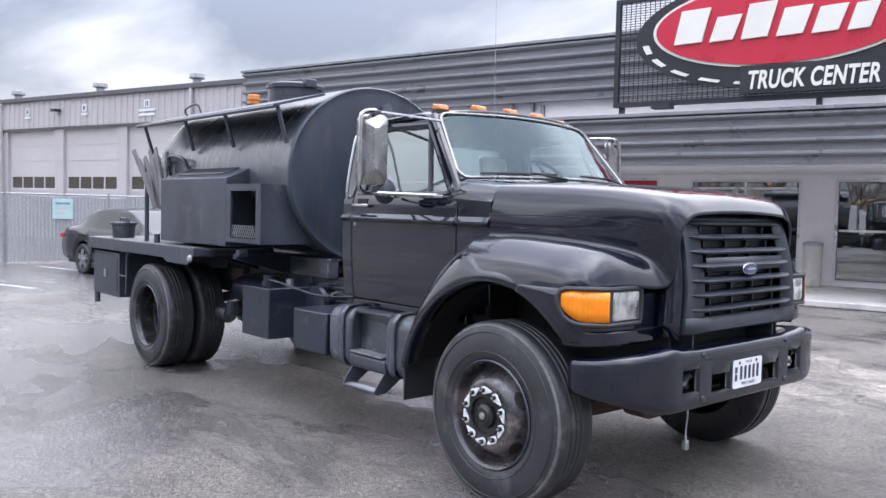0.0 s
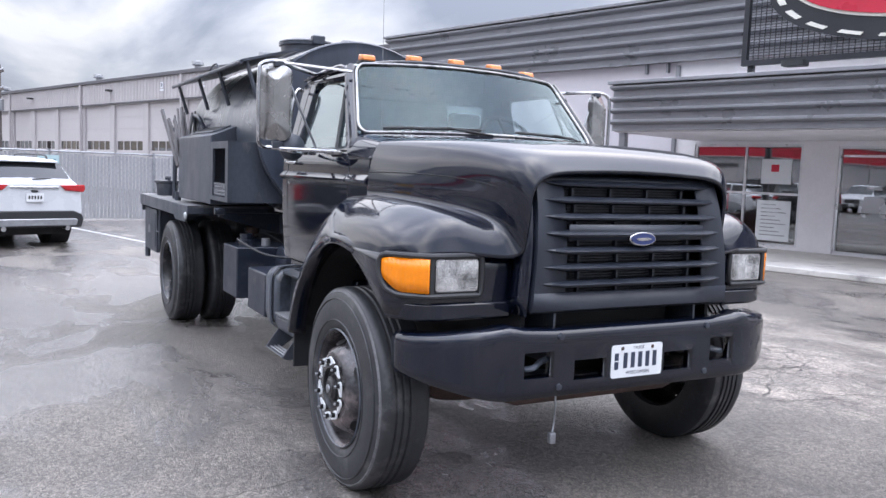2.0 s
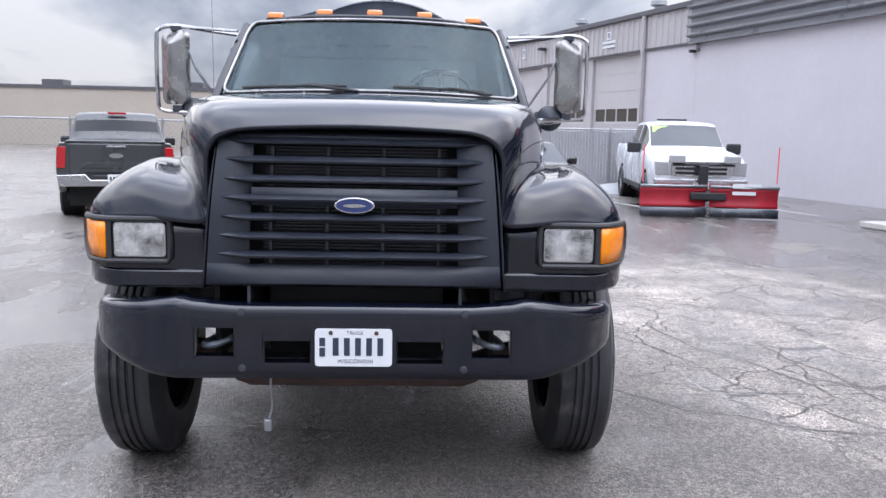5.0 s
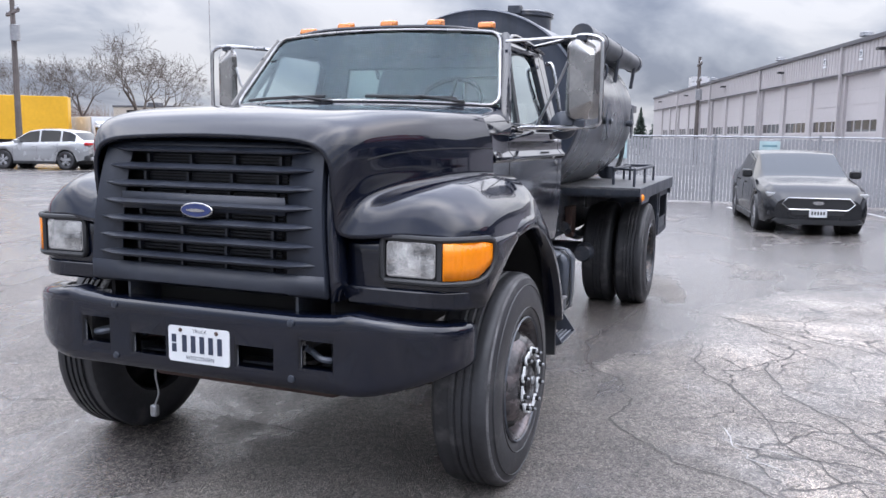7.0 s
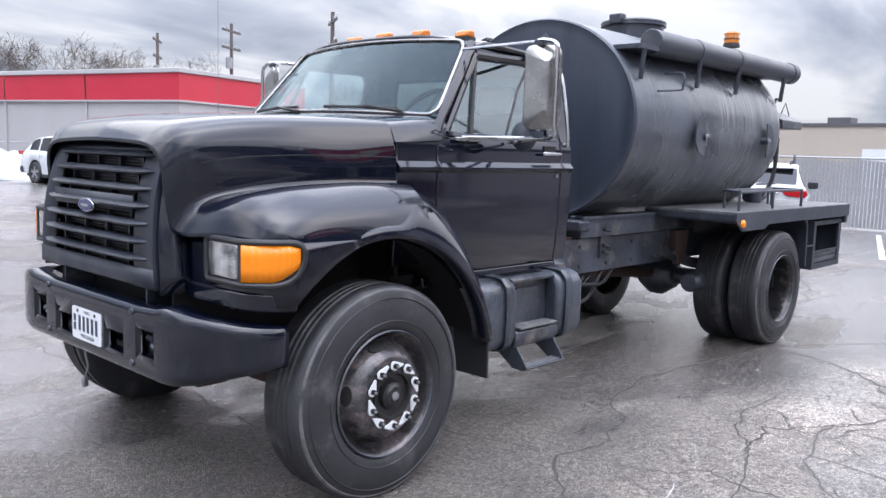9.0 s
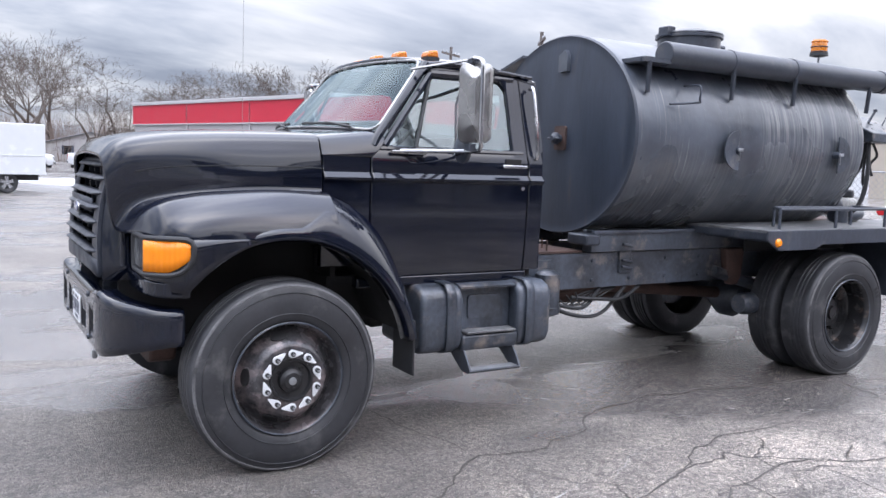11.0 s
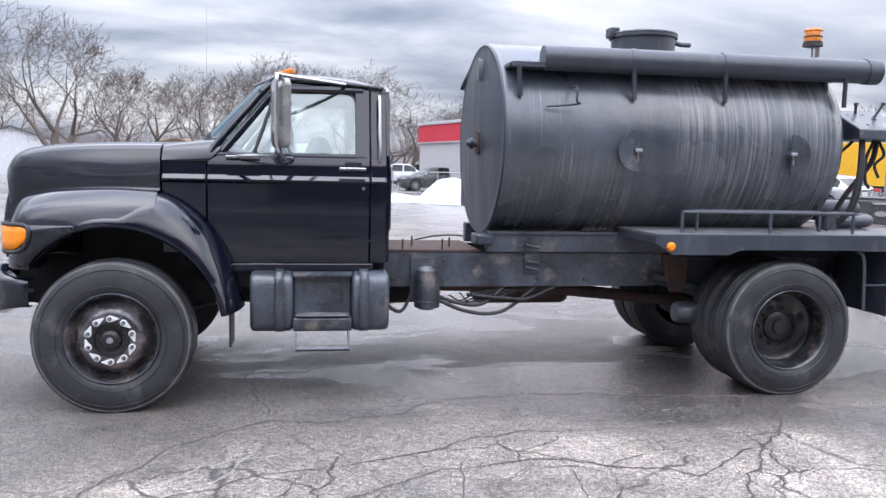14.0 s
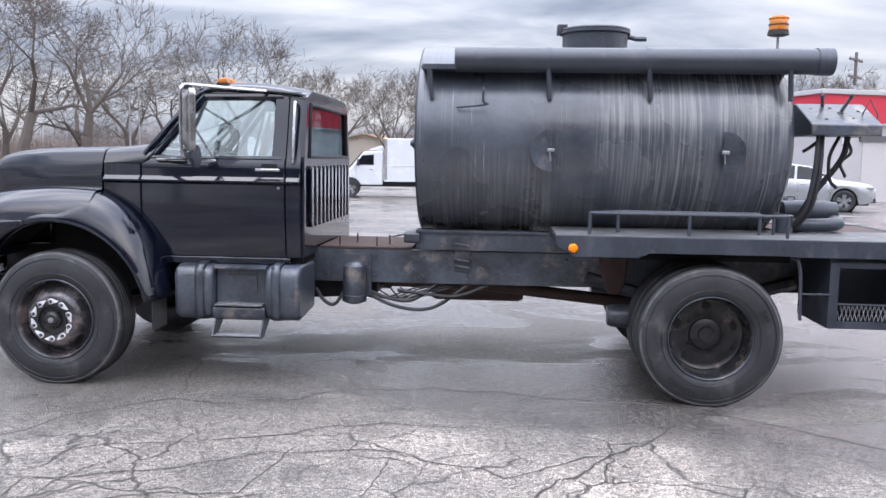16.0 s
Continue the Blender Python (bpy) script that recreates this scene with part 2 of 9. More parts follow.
WOOD_GREY = material("weathered_wood", (0.17, 0.165, 0.17), 0.75, 0, 0.35, 10, 0.3, 30, stretch=(1, 1, 0.2))
LILAC_WALL = material("painted_block_wall", (0.56, 0.535, 0.57), 0.75, 0, 0.05, 0.6, 0.12, 14)
GREY_WALL = material("grey_stucco", (0.74, 0.72, 0.74), 0.8, 0, 0.06, 1.5, 0.25, 50)
FASCIA = material("dark_corrugated_steel", (0.24, 0.245, 0.265), 0.36, 0.2, 0.12, 1.5, 0.04, 8)
SHED_SIDING = material("beige_siding", (0.46, 0.435, 0.44), 0.6, 0, 0.06, 0.8, 0.05, 6)
SHED_DOOR = material("garage_door_panel", (0.50, 0.475, 0.48), 0.6, 0, 0.05, 0.7, 0.05, 6)
ROOF_EDGE = material("dark_roof_edge", (0.10, 0.10, 0.11), 0.6, 0, 0.15, 2)
CONCRETE = material("pale_concrete", (0.50, 0.48, 0.455), 0.8, 0, 0.15, 1.2, 0.25, 30, dirt=(0.2, 0.19, 0.19), dirt_amount=0.25, dirt_scale=1.5)
SIGN_RED = material("sign_red", (0.50, 0.018, 0.045), 0.35, 0, 0.05, 2)
SIGN_WHITE = material("sign_cream", (0.75, 0.74, 0.68), 0.4, 0, 0.04, 2)
SIGN_BLACK = material("sign_black", (0.018, 0.02, 0.026), 0.4, 0, 0.15, 2)
ALU_FRAME = material("aluminium_frame", (0.66, 0.66, 0.68), 0.35, 0.5, 0.06, 3)
CAR_WHITE = material("white_car_paint", (0.60, 0.62, 0.65), 0.25, 0, 0.04, 2)
CAR_SILVER = material("silver_car_paint", (0.36, 0.37, 0.385), 0.25, 0.5, 0.06, 2, coat=0.6)
CAR_GREY = material("dark_grey_car_paint", (0.060, 0.063, 0.066), 0.3, 0.3, 0.1, 2, coat=0.1)
CAR_BLACK = material("black_car_paint", (0.012, 0.013, 0.016), 0.14, 0, 0.15, 2)
PLASTIC_BLACK = material("black_plastic", (0.022, 0.023, 0.026), 0.5, 0, 0.15, 6)
PLOW_RED = material("plow_red", (0.42, 0.02, 0.035), 0.4, 0, 0.15, 3, 0.05, 20, dirt=(0.10, 0.05, 0.05), dirt_amount=0.15)
SNOW = material("old_snow", (0.40, 0.41, 0.43), 0.7, 0, 0.08, 2, 0.4, 8, dirt=(0.4, 0.4, 0.41), dirt_amount=0.25, dirt_scale=2)
BARK = material("bark", (0.095, 0.078, 0.068), 0.9, 0, 0.25, 4, 0.2, 12)
BRUSH = material("dry_brush", (0.18, 0.13, 0.11), 0.9, 0, 0.3, 2)
SPRUCE = material("spruce_needles", (0.028, 0.045, 0.035), 0.85, 0, 0.4, 2)
TAN_WALL = material("tan_warehouse_wall", (0.46, 0.41, 0.35), 0.8, 0, 0.05, 0.3)
RED_BAND = material("red_fascia_band", (0.52, 0.025, 0.05), 0.4, 0, 0.06, 1)
PALE_WALL = material("pale_grey_wall", (0.43, 0.42, 0.43), 0.75, 0, 0.05, 0.5)
YELLOW = material("yellow_paint", (0.72, 0.40, 0.02), 0.5, 0, 0.1, 0.6)
FENCE_SLAT = material("grey_fence_slat", (0.36, 0.365, 0.385), 0.6, 0, 0.12, 1.0)
POLE_WOOD = material("utility_pole_wood", (0.12, 0.105, 0.10), 0.85, 0, 0.25, 3)
PLANTER_WOOD = material("red_brown_planter_wood", (0.13, 0.06, 0.05), 0.6, 0, 0.3, 4, 0.2, 20, stretch=(0.3, 0.3, 3))
YELLOW_HOUSE = material("yellow_siding", (0.55, 0.48, 0.28), 0.7, 0, 0.05, 1)

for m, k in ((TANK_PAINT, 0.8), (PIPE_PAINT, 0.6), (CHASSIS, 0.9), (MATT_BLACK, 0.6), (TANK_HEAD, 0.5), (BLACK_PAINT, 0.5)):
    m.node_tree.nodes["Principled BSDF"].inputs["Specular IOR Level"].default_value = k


def asphalt():
    """Damp worn asphalt: grain, pale worn patches, wet films, fine crazing."""
    m = bpy.data.materials.new("damp_asphalt")
    m.use_nodes = True
    nt = m.node_tree
    N, L = nt.nodes.new, nt.links.new
    b = nt.nodes["Principled BSDF"]
    tc = N("ShaderNodeTexCoord")

    def noise_tex(scale, detail, rough=0.55, dist=0.0, stretch=None):
        n = N("ShaderNodeTexNoise")
        n.inputs["Scale"].default_value, n.inputs["Detail"].default_value = scale, detail
        n.inputs["Roughness"].default_value, n.inputs["Distortion"].default_value = rough, dist
        if stretch:
            mp = N("ShaderNodeMapping"); mp.inputs["Scale"].default_value = stretch
            L(tc.outputs["Object"], mp.inputs[0]); L(mp.outputs[0], n.inputs["Vector"])
        else:
            L(tc.outputs["Object"], n.inputs["Vector"])
        return n.outputs["Fac"]

    def ramp(src, lo, hi, a=(0, 0, 0), c=(1, 1, 1)):
        r = N("ShaderNodeValToRGB")
        r.color_ramp.elements[0].position, r.color_ramp.elements[1].position = lo, hi
        r.color_ramp.elements[0].color, r.color_ramp.elements[1].color = (*a, 1), (*c, 1)
        L(src, r.inputs[0])
        return r.outputs[0]

    def mixc(fac, a, c, mode="MIX"):
        x = N("ShaderNodeMixRGB"); x.blend_type = mode
        if isinstance(fac, float):
            x.inputs[0].default_value = fac
        else:
            L(fac, x.inputs[0])
        for i, v in ((1, a), (2, c)):
            if isinstance(v, tuple):
                x.inputs[i].default_value = (*v, 1)
            else:
                L(v, x.inputs[i])
        return x.outputs[0]

    # aggregate: little stones of differing tone
    cell = N("ShaderNodeTexVoronoi"); cell.inputs["Scale"].default_value = 62
    L(tc.outputs["Object"], cell.inputs["Vector"])
    csep = N("ShaderNodeSeparateXYZ"); L(cell.outputs["Color"], csep.inputs[0])
    grain = noise_tex(130, 3, 0.65)
    speck = noise_tex(85, 2, 0.5)
    patch = noise_tex(0.32, 5, 0.55, 0.4)
    blot = noise_tex(2.1, 6, 0.62, 0.6)
    base = ramp(patch, 0.35, 0.68, (0.108, 0.101, 0.097), (0.222, 0.207, 0.195))
    base = mixc(0.7, base, ramp(blot, 0.3, 0.72, (0.68, 0.68, 0.69), (1.35, 1.33, 1.30)), "MULTIPLY")
    grit = ramp(grain, 0.40, 0.62, (0.22, 0.22, 0.23), (2.0, 1.97, 1.92))
    col = mixc(0.95, base, grit, "MULTIPLY")
    col = mixc(0.85, col, ramp(csep.outputs[0], 0.0, 1.0, (0.45, 0.45, 0.46), (1.62, 1.58, 1.52)), "MULTIPLY")
    col = mixc(0.6, col, ramp(noise_tex(28, 3, 0.6), 0.36, 0.64, (0.66, 0.66, 0.67), (1.35, 1.33, 1.30)), "MULTIPLY")
    col = mixc(ramp(speck, 0.66, 0.71), col, (0.50, 0.47, 0.43))
    # crazing: irregular cells in the broken patch beside the truck
    warp = N("ShaderNodeTexNoise"); warp.inputs["Scale"].default_value, warp.inputs["Detail"].default_value = 2.6, 6
    L(tc.outputs["Object"], warp.inputs["Vector"])
    wmix = N("ShaderNodeMixRGB"); wmix.blend_type = "ADD"; wmix.inputs[0].default_value = 0.42
    L(tc.outputs["Object"], wmix.inputs[1]); L(warp.outputs["Color"], wmix.inputs[2])
    flat = N("ShaderNodeMapping"); flat.inputs["Scale"].default_value = (1, 1, 0)
    L(wmix.outputs[0], flat.inputs[0])
    vor = N("ShaderNodeTexVoronoi"); vor.feature = "DISTANCE_TO_EDGE"; vor.inputs["Scale"].default_value = 1.9
    L(flat.outputs[0], vor.inputs["Vector"])
    vor2 = N("ShaderNodeTexVoronoi"); vor2.feature = "DISTANCE_TO_EDGE"; vor2.inputs["Scale"].default_value = 6.5
    L(flat.outputs[0], vor2.inputs["Vector"])
    gap = noise_tex(1.7, 3)
    fine = mixc(1.0, ramp(vor2.outputs["Distance"], 0.0, 0.022, (1, 1, 1), (0, 0, 0)), ramp(gap, 0.52, 0.62), "MULTIPLY")
    big = mixc(1.0, ramp(vor.outputs["Distance"], 0.004, 0.022, (1, 1, 1), (0, 0, 0)), ramp(noise_tex(1.1, 3), 0.38, 0.50), "MULTIPLY")
    craze = mixc(1.0, big, fine, "ADD")
    sep = N("ShaderNodeSeparateXYZ"); L(tc.outputs["Object"], sep.inputs[0])
    # broken patch: an ellipse with a ragged edge
    def term(out, c, s):
        a = N("ShaderNodeMath"); a.operation = "SUBTRACT"; a.inputs[1].default_value = c; L(out, a.inputs[0])
        d = N("ShaderNodeMath"); d.operation = "DIVIDE"; d.inputs[1].default_value = s; L(a.outputs[0], d.inputs[0])
        p = N("ShaderNodeMath"); p.operation = "MULTIPLY"; L(d.outputs[0], p.inputs[0]); L(d.outputs[0], p.inputs[1])
        return p.outputs[0]
    el = N("ShaderNodeMath"); el.operation = "ADD"
    L(term(sep.outputs[0], -2.6, 3.3), el.inputs[0]); L(term(sep.outputs[1], 3.5, 1.85), el.inputs[1])
    rag = N("ShaderNodeMath"); rag.operation = "MULTIPLY_ADD"; rag.inputs[1].default_value = 1.2
    L(noise_tex(0.9, 5), rag.inputs[0]); L(el.outputs[0], rag.inputs[2])
    zr = N("ShaderNodeMath"); zr.operation = "MULTIPLY"; zr.inputs[1].default_value = 0.4
    L(rag.outputs[0], zr.inputs[0])
    zone = ramp(zr.outputs[0], 0.55, 0.72, (1, 1, 1), (0, 0, 0))
    pale = mixc(1.0, col, ramp(noise_tex(1.6, 6, 0.65), 0.32, 0.62, (1.1, 1.1, 1.1), (2.15, 2.12, 2.08)), "MULTIPLY")
    # grit bleached along the broken edges
    rims = mixc(1.0, ramp(vor.outputs["Distance"], 0.03, 0.16, (1, 1, 1), (0, 0, 0)), ramp(noise_tex(2.3, 4), 0.50, 0.62), "MULTIPLY")
    pale = mixc(rims, pale, mixc(1.0, pale, (1.35, 1.34, 1.32), "MULTIPLY"))
    col = mixc(zone, col, pale)
    cz = mixc(1.0, zone, craze, "MULTIPLY")
    col = mixc(cz, col, (0.085, 0.079, 0.075))
    # wet film: large pools, damp streaks and a ragged rim; wet stone is darker
    wet = noise_tex(0.62, 10, 0.62, 0.5, (0.8, 1.5, 1))
    damp = noise_tex(0.16, 4, 0.5, 0.5)
    wsum = N("ShaderNodeMath"); wsum.operation = "MULTIPLY_ADD"; wsum.inputs[1].default_value = 0.6
    L(damp, wsum.inputs[0]); L(wet, wsum.inputs[2])
    # the lot drains to the back: more standing water behind and beyond the truck
    def slope(out, a, c):
        r = N("ShaderNodeMapRange"); r.interpolation_type = "SMOOTHSTEP"
        r.inputs[1].default_value, r.inputs[2].default_value = a, c
        L(out, r.inputs[0])
        return r.outputs[0]
    def times(a, k, add=None):
        r = N("ShaderNodeMath"); r.operation = "MULTIPLY_ADD"; r.inputs[1].default_value = k
        L(a, r.inputs[0])
        if add is None:
            r.inputs[2].default_value = 0.0
        else:
            L(add, r.inputs[2])
        return r.outputs[0]
    both = N("ShaderNodeMath"); both.operation = "MULTIPLY"
    L(slope(sep.outputs[0], 0.5, -2.5), both.inputs[0]); L(slope(sep.outputs[1], 0.2, -2.2), both.inputs[1])
    soak = times(slope(sep.outputs[0], -4.5, -8.0), 0.055, times(both.outputs[0], 0.055, wsum.outputs[0]))
    film = ramp(soak, 0.765, 0.845)
    keep = mixc(zone, film, mixc(1.0, film, (0.15, 0.15, 0.15), "MULTIPLY"))
    col = mixc(keep, col, mixc(1.0, col, (0.58, 0.58, 0.60), "MULTIPLY"))
    L(col, b.inputs["Base Color"])
    mr = N("ShaderNodeMapRange")
    mr.inputs[3].default_value, mr.inputs[4].default_value = 0.42, 0.26
    L(keep, mr.inputs[0])
    L(mr.outputs[0], b.inputs["Roughness"])
    b.inputs["Specular IOR Level"].default_value = 0.55
    # standing water lies as a smooth skin over the stones
    skin = N("ShaderNodeMath"); skin.operation = "MULTIPLY"; skin.inputs[1].default_value = 0.75
    L(ramp(soak, 0.79, 0.85), skin.inputs[0]); L(skin.outputs[0], b.inputs["Coat Weight"])
    b.inputs["Coat Roughness"].default_value = 0.15
    ht = N("ShaderNodeMath"); ht.operation = "MULTIPLY_ADD"; ht.inputs[1].default_value = -0.6
    L(cell.outputs["Distance"], ht.inputs[0]); L(grain, ht.inputs[2])
    hb = N("ShaderNodeMath"); hb.operation = "MULTIPLY_ADD"; hb.inputs[1].default_value = -1.2
    L(cz, hb.inputs[0]); L(ht.outputs[0], hb.inputs[2])
    bp = N("ShaderNodeBump")
    bs = N("ShaderNodeMapRange"); bs.inputs[3].default_value, bs.inputs[4].default_value = 1.0, 0.7
    L(keep, bs.inputs[0]); L(bs.outputs[0], bp.inputs["Strength"])
    bp.inputs["Distance"].default_value = 0.016
    L(hb.outputs[0], bp.inputs["Height"]); L(bp.outputs[0], b.inputs["Normal"])
    thin = N("ShaderNodeBump")
    thin.inputs["Strength"].default_value, thin.inputs["Distance"].default_value = 0.5, 0.005
    L(hb.outputs[0], thin.inputs["Height"]); L(thin.outputs[0], b.inputs["Coat Normal"])
    return m


ASPHALT = asphalt()


# ---- mesh tools ----
def box(bm, x0, x1, y0, y1, z0, z1, m=None):
    v = [bm.verts.new((x, y, z)) for x in (x0, x1) for y in (y0, y1) for z in (z0, z1)]
    for f in ((0, 1, 3, 2), (4, 6, 7, 5), (0, 4, 5, 1), (2, 3, 7, 6), (0, 2, 6, 4), (1, 5, 7, 3)):
        bm.faces.new([v[i] for i in f])
    if m is not None:
        bmesh.ops.transform(bm, matrix=m, verts=v)
    return bm


def boxed(*a, m=None):
    return box(bmesh.new(), *a, m=m)


def prism(poly, axis, a0, a1, bm=None):
    """Extrudes a flat outline along an axis. The outline's two numbers are the other two axes in xyz order."""
    bm = bm or bmesh.new()
    def put(p, a):
        return {"x": (a, p[0], p[1]), "y": (p[0], a, p[1]), "z": (p[0], p[1], a)}[axis]
    lo, hi = [bm.verts.new(put(p, a0)) for p in poly], [bm.verts.new(put(p, a1)) for p in poly]
    n = len(poly)
    for i in range(n):
        bm.faces.new((lo[i], lo[(i + 1) % n], hi[(i + 1) % n], hi[i]))
    bm.faces.new(lo[::-1]); bm.faces.new(hi)
    bmesh.ops.recalc_face_normals(bm, faces=bm.faces)
    return bm


def rounded(x0, x1, y0, y1, r, n=5):
    """Outline of a rounded rectangle."""
    pts = []
    for cx, cy, a in ((x1 - r, y1 - r, 0), (x0 + r, y1 - r, 90), (x0 + r, y0 + r, 180), (x1 - r, y0 + r, 270)):
        for i in range(n + 1):
            t = radians(a + 90 * i / n)
            pts.append((cx + r * math.cos(t), cy + r * math.sin(t)))
    return pts


def revolve(profile, axis="y", segs=48, m=None, bm=None, arc=(0, 360)):
    """Turns a profile of (radius, place along the axis) round an axis through the origin."""
    bm = bm or bmesh.new()
    full = arc[1] - arc[0] >= 360
    rings, made = [], []
    for i in range(segs if full else segs + 1):
        t = radians(arc[0] + (arc[1] - arc[0]) * i / segs)
        c, s = math.cos(t), math.sin(t)
        ring = [bm.verts.new({"y": (r * c, a, r * s), "x": (a, r * c, r * s), "z": (r * c, r * s, a)}[axis]) for r, a in profile]
        rings.append(ring); made += ring
    for i in range(segs):
        a, b = rings[i], rings[(i + 1) % len(rings)]
        for j in range(len(profile) - 1):
            bm.faces.new((a[j], a[j + 1], b[j + 1], b[j]))
    bmesh.ops.remove_doubles(bm, verts=made, dist=1e-5)
    bmesh.ops.recalc_face_normals(bm, faces=bm.faces)
    if m is not None:
        bmesh.ops.transform(bm, matrix=m, verts=[v for v in made if v.is_valid])
    return bm


def tube(points, r, segs=10, bm=None, closed=False):
    """A round bar along a line of points; r: one radius, or one for each point."""
    bm = bm or bmesh.new()
    pts = [Vector(p) for p in points]
    rad = r if isinstance(r, (list, tuple)) else [r] * len(pts)
    rings, up = [], None
    for i, p in enumerate(pts):
        a, b = pts[max(i - 1, 0)], pts[min(i + 1, len(pts) - 1)]
        if closed:
            a, b = pts[i - 1], pts[(i + 1) % len(pts)]
        d = (b - a).normalized()
        if up is None:
            up = d.orthogonal().normalized()
        up = (up - d * up.dot(d)).normalized()
        side = d.cross(up)
        rings.append([bm.verts.new(p + rad[i] * (up * math.cos(2 * math.pi * k / segs) + side * math.sin(2 * math.pi * k / segs))) for k in range(segs)])
    n = len(rings)
    for i in range(n if closed else n - 1):
        a, b = rings[i], rings[(i + 1) % n]
        for k in range(segs):
            bm.faces.new((a[k], a[(k + 1) % segs], b[(k + 1) % segs], b[k]))
    if not closed:
        bm.faces.new(rings[0][::-1]); bm.faces.new(rings[-1])
    return bm


def smooth_line(points, n=6):
    """Catmull-Rom line through the points."""
    p = [Vector(q) for q in points]
    p = [2 * p[0] - p[1]] + p + [2 * p[-1] - p[-2]]
    out = []
    for i in range(1, len(p) - 2):
        for k in range(n):
            t = k / n
            out.append(0.5 * (2 * p[i] + (p[i + 1] - p[i - 1]) * t + (2 * p[i - 1] - 5 * p[i] + 4 * p[i + 1] - p[i + 2]) * t * t + (3 * p[i] - p[i - 1] - 3 * p[i + 1] + p[i + 2]) * t ** 3))
    return out + [p[-2]]


def sheet(rows, bm=None, flip=False):
    """A surface through a grid of points."""
    bm = bm or bmesh.new()
    g = [[bm.verts.new(p) for p in row] for row in rows]
    for i in range(len(g) - 1):
        for j in range(len(g[0]) - 1):
            q = (g[i][j], g[i][j + 1], g[i + 1][j + 1], g[i + 1][j])
            bm.faces.new(q[::-1] if flip else q)
    return bm


def part(name, bm, material, parent=None, label="", bevel=0.0, smooth=True, segs=2, thick=0.0, mirror=False):
    """Links a bmesh as one mesh object under a thing or a part."""
    if mirror:
        bmesh.ops.scale(bm, vec=(1, -1, 1), verts=bm.verts)
        bmesh.ops.reverse_faces(bm, faces=bm.faces)
    me = bpy.data.meshes.new(name)
    bm.to_mesh(me)
    bm.free()
    if smooth:
        me.shade_smooth()
        me.set_sharp_from_angle(angle=radians(38))
    me.materials.append(material)
    ob = new(name, me)
    if parent:
        ob.parent = parent
    if label:
        tagged(ob, label)
    if thick:
        s = ob.modifiers.new("thickness", "SOLIDIFY")
        s.thickness, s.offset = thick, 0
    if bevel:
        b = ob.modifiers.new("edges", "BEVEL")
        b.width, b.segments, b.limit_method, b.angle_limit = bevel, segs, "ANGLE", radians(40)
    return ob


def thing(name, label, category, group="", at=None, kind=""):
    ob = new(name)
    if at is not None:
        ob.matrix_world = at
    return tagged(ob, label, category, group, kind)


def lerp(tab, s):
    """Smooth reading of a short table at s between 0 and 1."""
    n = len(tab) - 1
    f = min(max(s, 0), 1) * n
    i = min(int(f), n - 1)
    t = f - i
    p0, p1, p2, p3 = tab[max(i - 1, 0)], tab[i], tab[i + 1], tab[min(i + 2, n)]
    return 0.5 * (2 * p1 + (p2 - p0) * t + (2 * p0 - 5 * p1 + 4 * p2 - p3) * t * t + (3 * p1 - p0 - 3 * p2 + p3) * t ** 3)


# ---- ground and buildings ----
bm = bmesh.new()
xs = [-900, -300, -120, -60, -40, -30, -24, -18, -12, -8, -4, 0, 4, 8, 14, 22, 40, 80, 200, 700]
ys = [-900, -300, -120, -70, -50, -36, -28, -20, -12, -6, 0, 4, 8, 12, 20, 40, 120, 500]
sheet([[(x, y, 0.0) for y in ys] for x in xs], bm, flip=True)
ground = tagged(part("ground", bm, ASPHALT, smooth=False), "damp cracked grey asphalt lot with wet patches", "ground", kind="structure")

FACADE = pose(-16, 10.7, 0, 0, 0, 15)
SHED = pose(-21.8, 9.15, 0, 0, 0, 16.5)


def ribbed(x0, x1, z0, z1, y, depth, pitch):
    """Horizontal ribs: flat pans between rounded ridges, as one folded sheet."""
    prof, z = [], z0
    n = round((z1 - z0) / pitch)
    p = (z1 - z0) / n
    for i in range(n):
        z = z0 + i * p
        prof += [(y, z), (y, z + 0.50 * p), (y - depth * 0.8, z + 0.62 * p), (y - depth, z + 0.72 * p), (y - depth, z + 0.86 * p), (y - depth * 0.75, z + 0.93 * p), (y, z + 0.97 * p)]
    prof.append((y, z1))
    bm = sheet([[(x, a, b) for a, b in prof] for x in (x0, x1)])
    box(bm, x0, x1, y + 0.004, y + 0.10, z0, z1)
    for x in (x0, x1):
        for i in range(n):
            z = z0 + i * p
            vs = [bm.verts.new((x, a, b)) for a, b in ((y, z + 0.50 * p), (y - depth * 0.8, z + 0.62 * p), (y - depth, z + 0.72 * p), (y - depth, z + 0.86 * p), (y - depth * 0.75, z + 0.93 * p), (y, z + 0.97 * p))]
            bm.faces.new(vs)
    return bm


def wall_with_openings(x0, x1, z0, z1, holes, y0, y1):
    """A wall between two planes, made of blocks round its openings (x0, x1, z0, z1)."""
    bm = bmesh.new()
    cuts = sorted({x0, x1, *[h[0] for h in holes], *[h[1] for h in holes]})
    for a, b in zip(cuts, cuts[1:]):
        z = z0
        for h in sorted((h for h in holes if h[0] <= a and h[1] >= b), key=lambda h: h[2]):
            if h[2] > z:
                box(bm, a, b, y0, y1, z, h[2])
            z = h[3]
        if z < z1:
            box(bm, a, b, y0, y1, z, z1)
    return bm


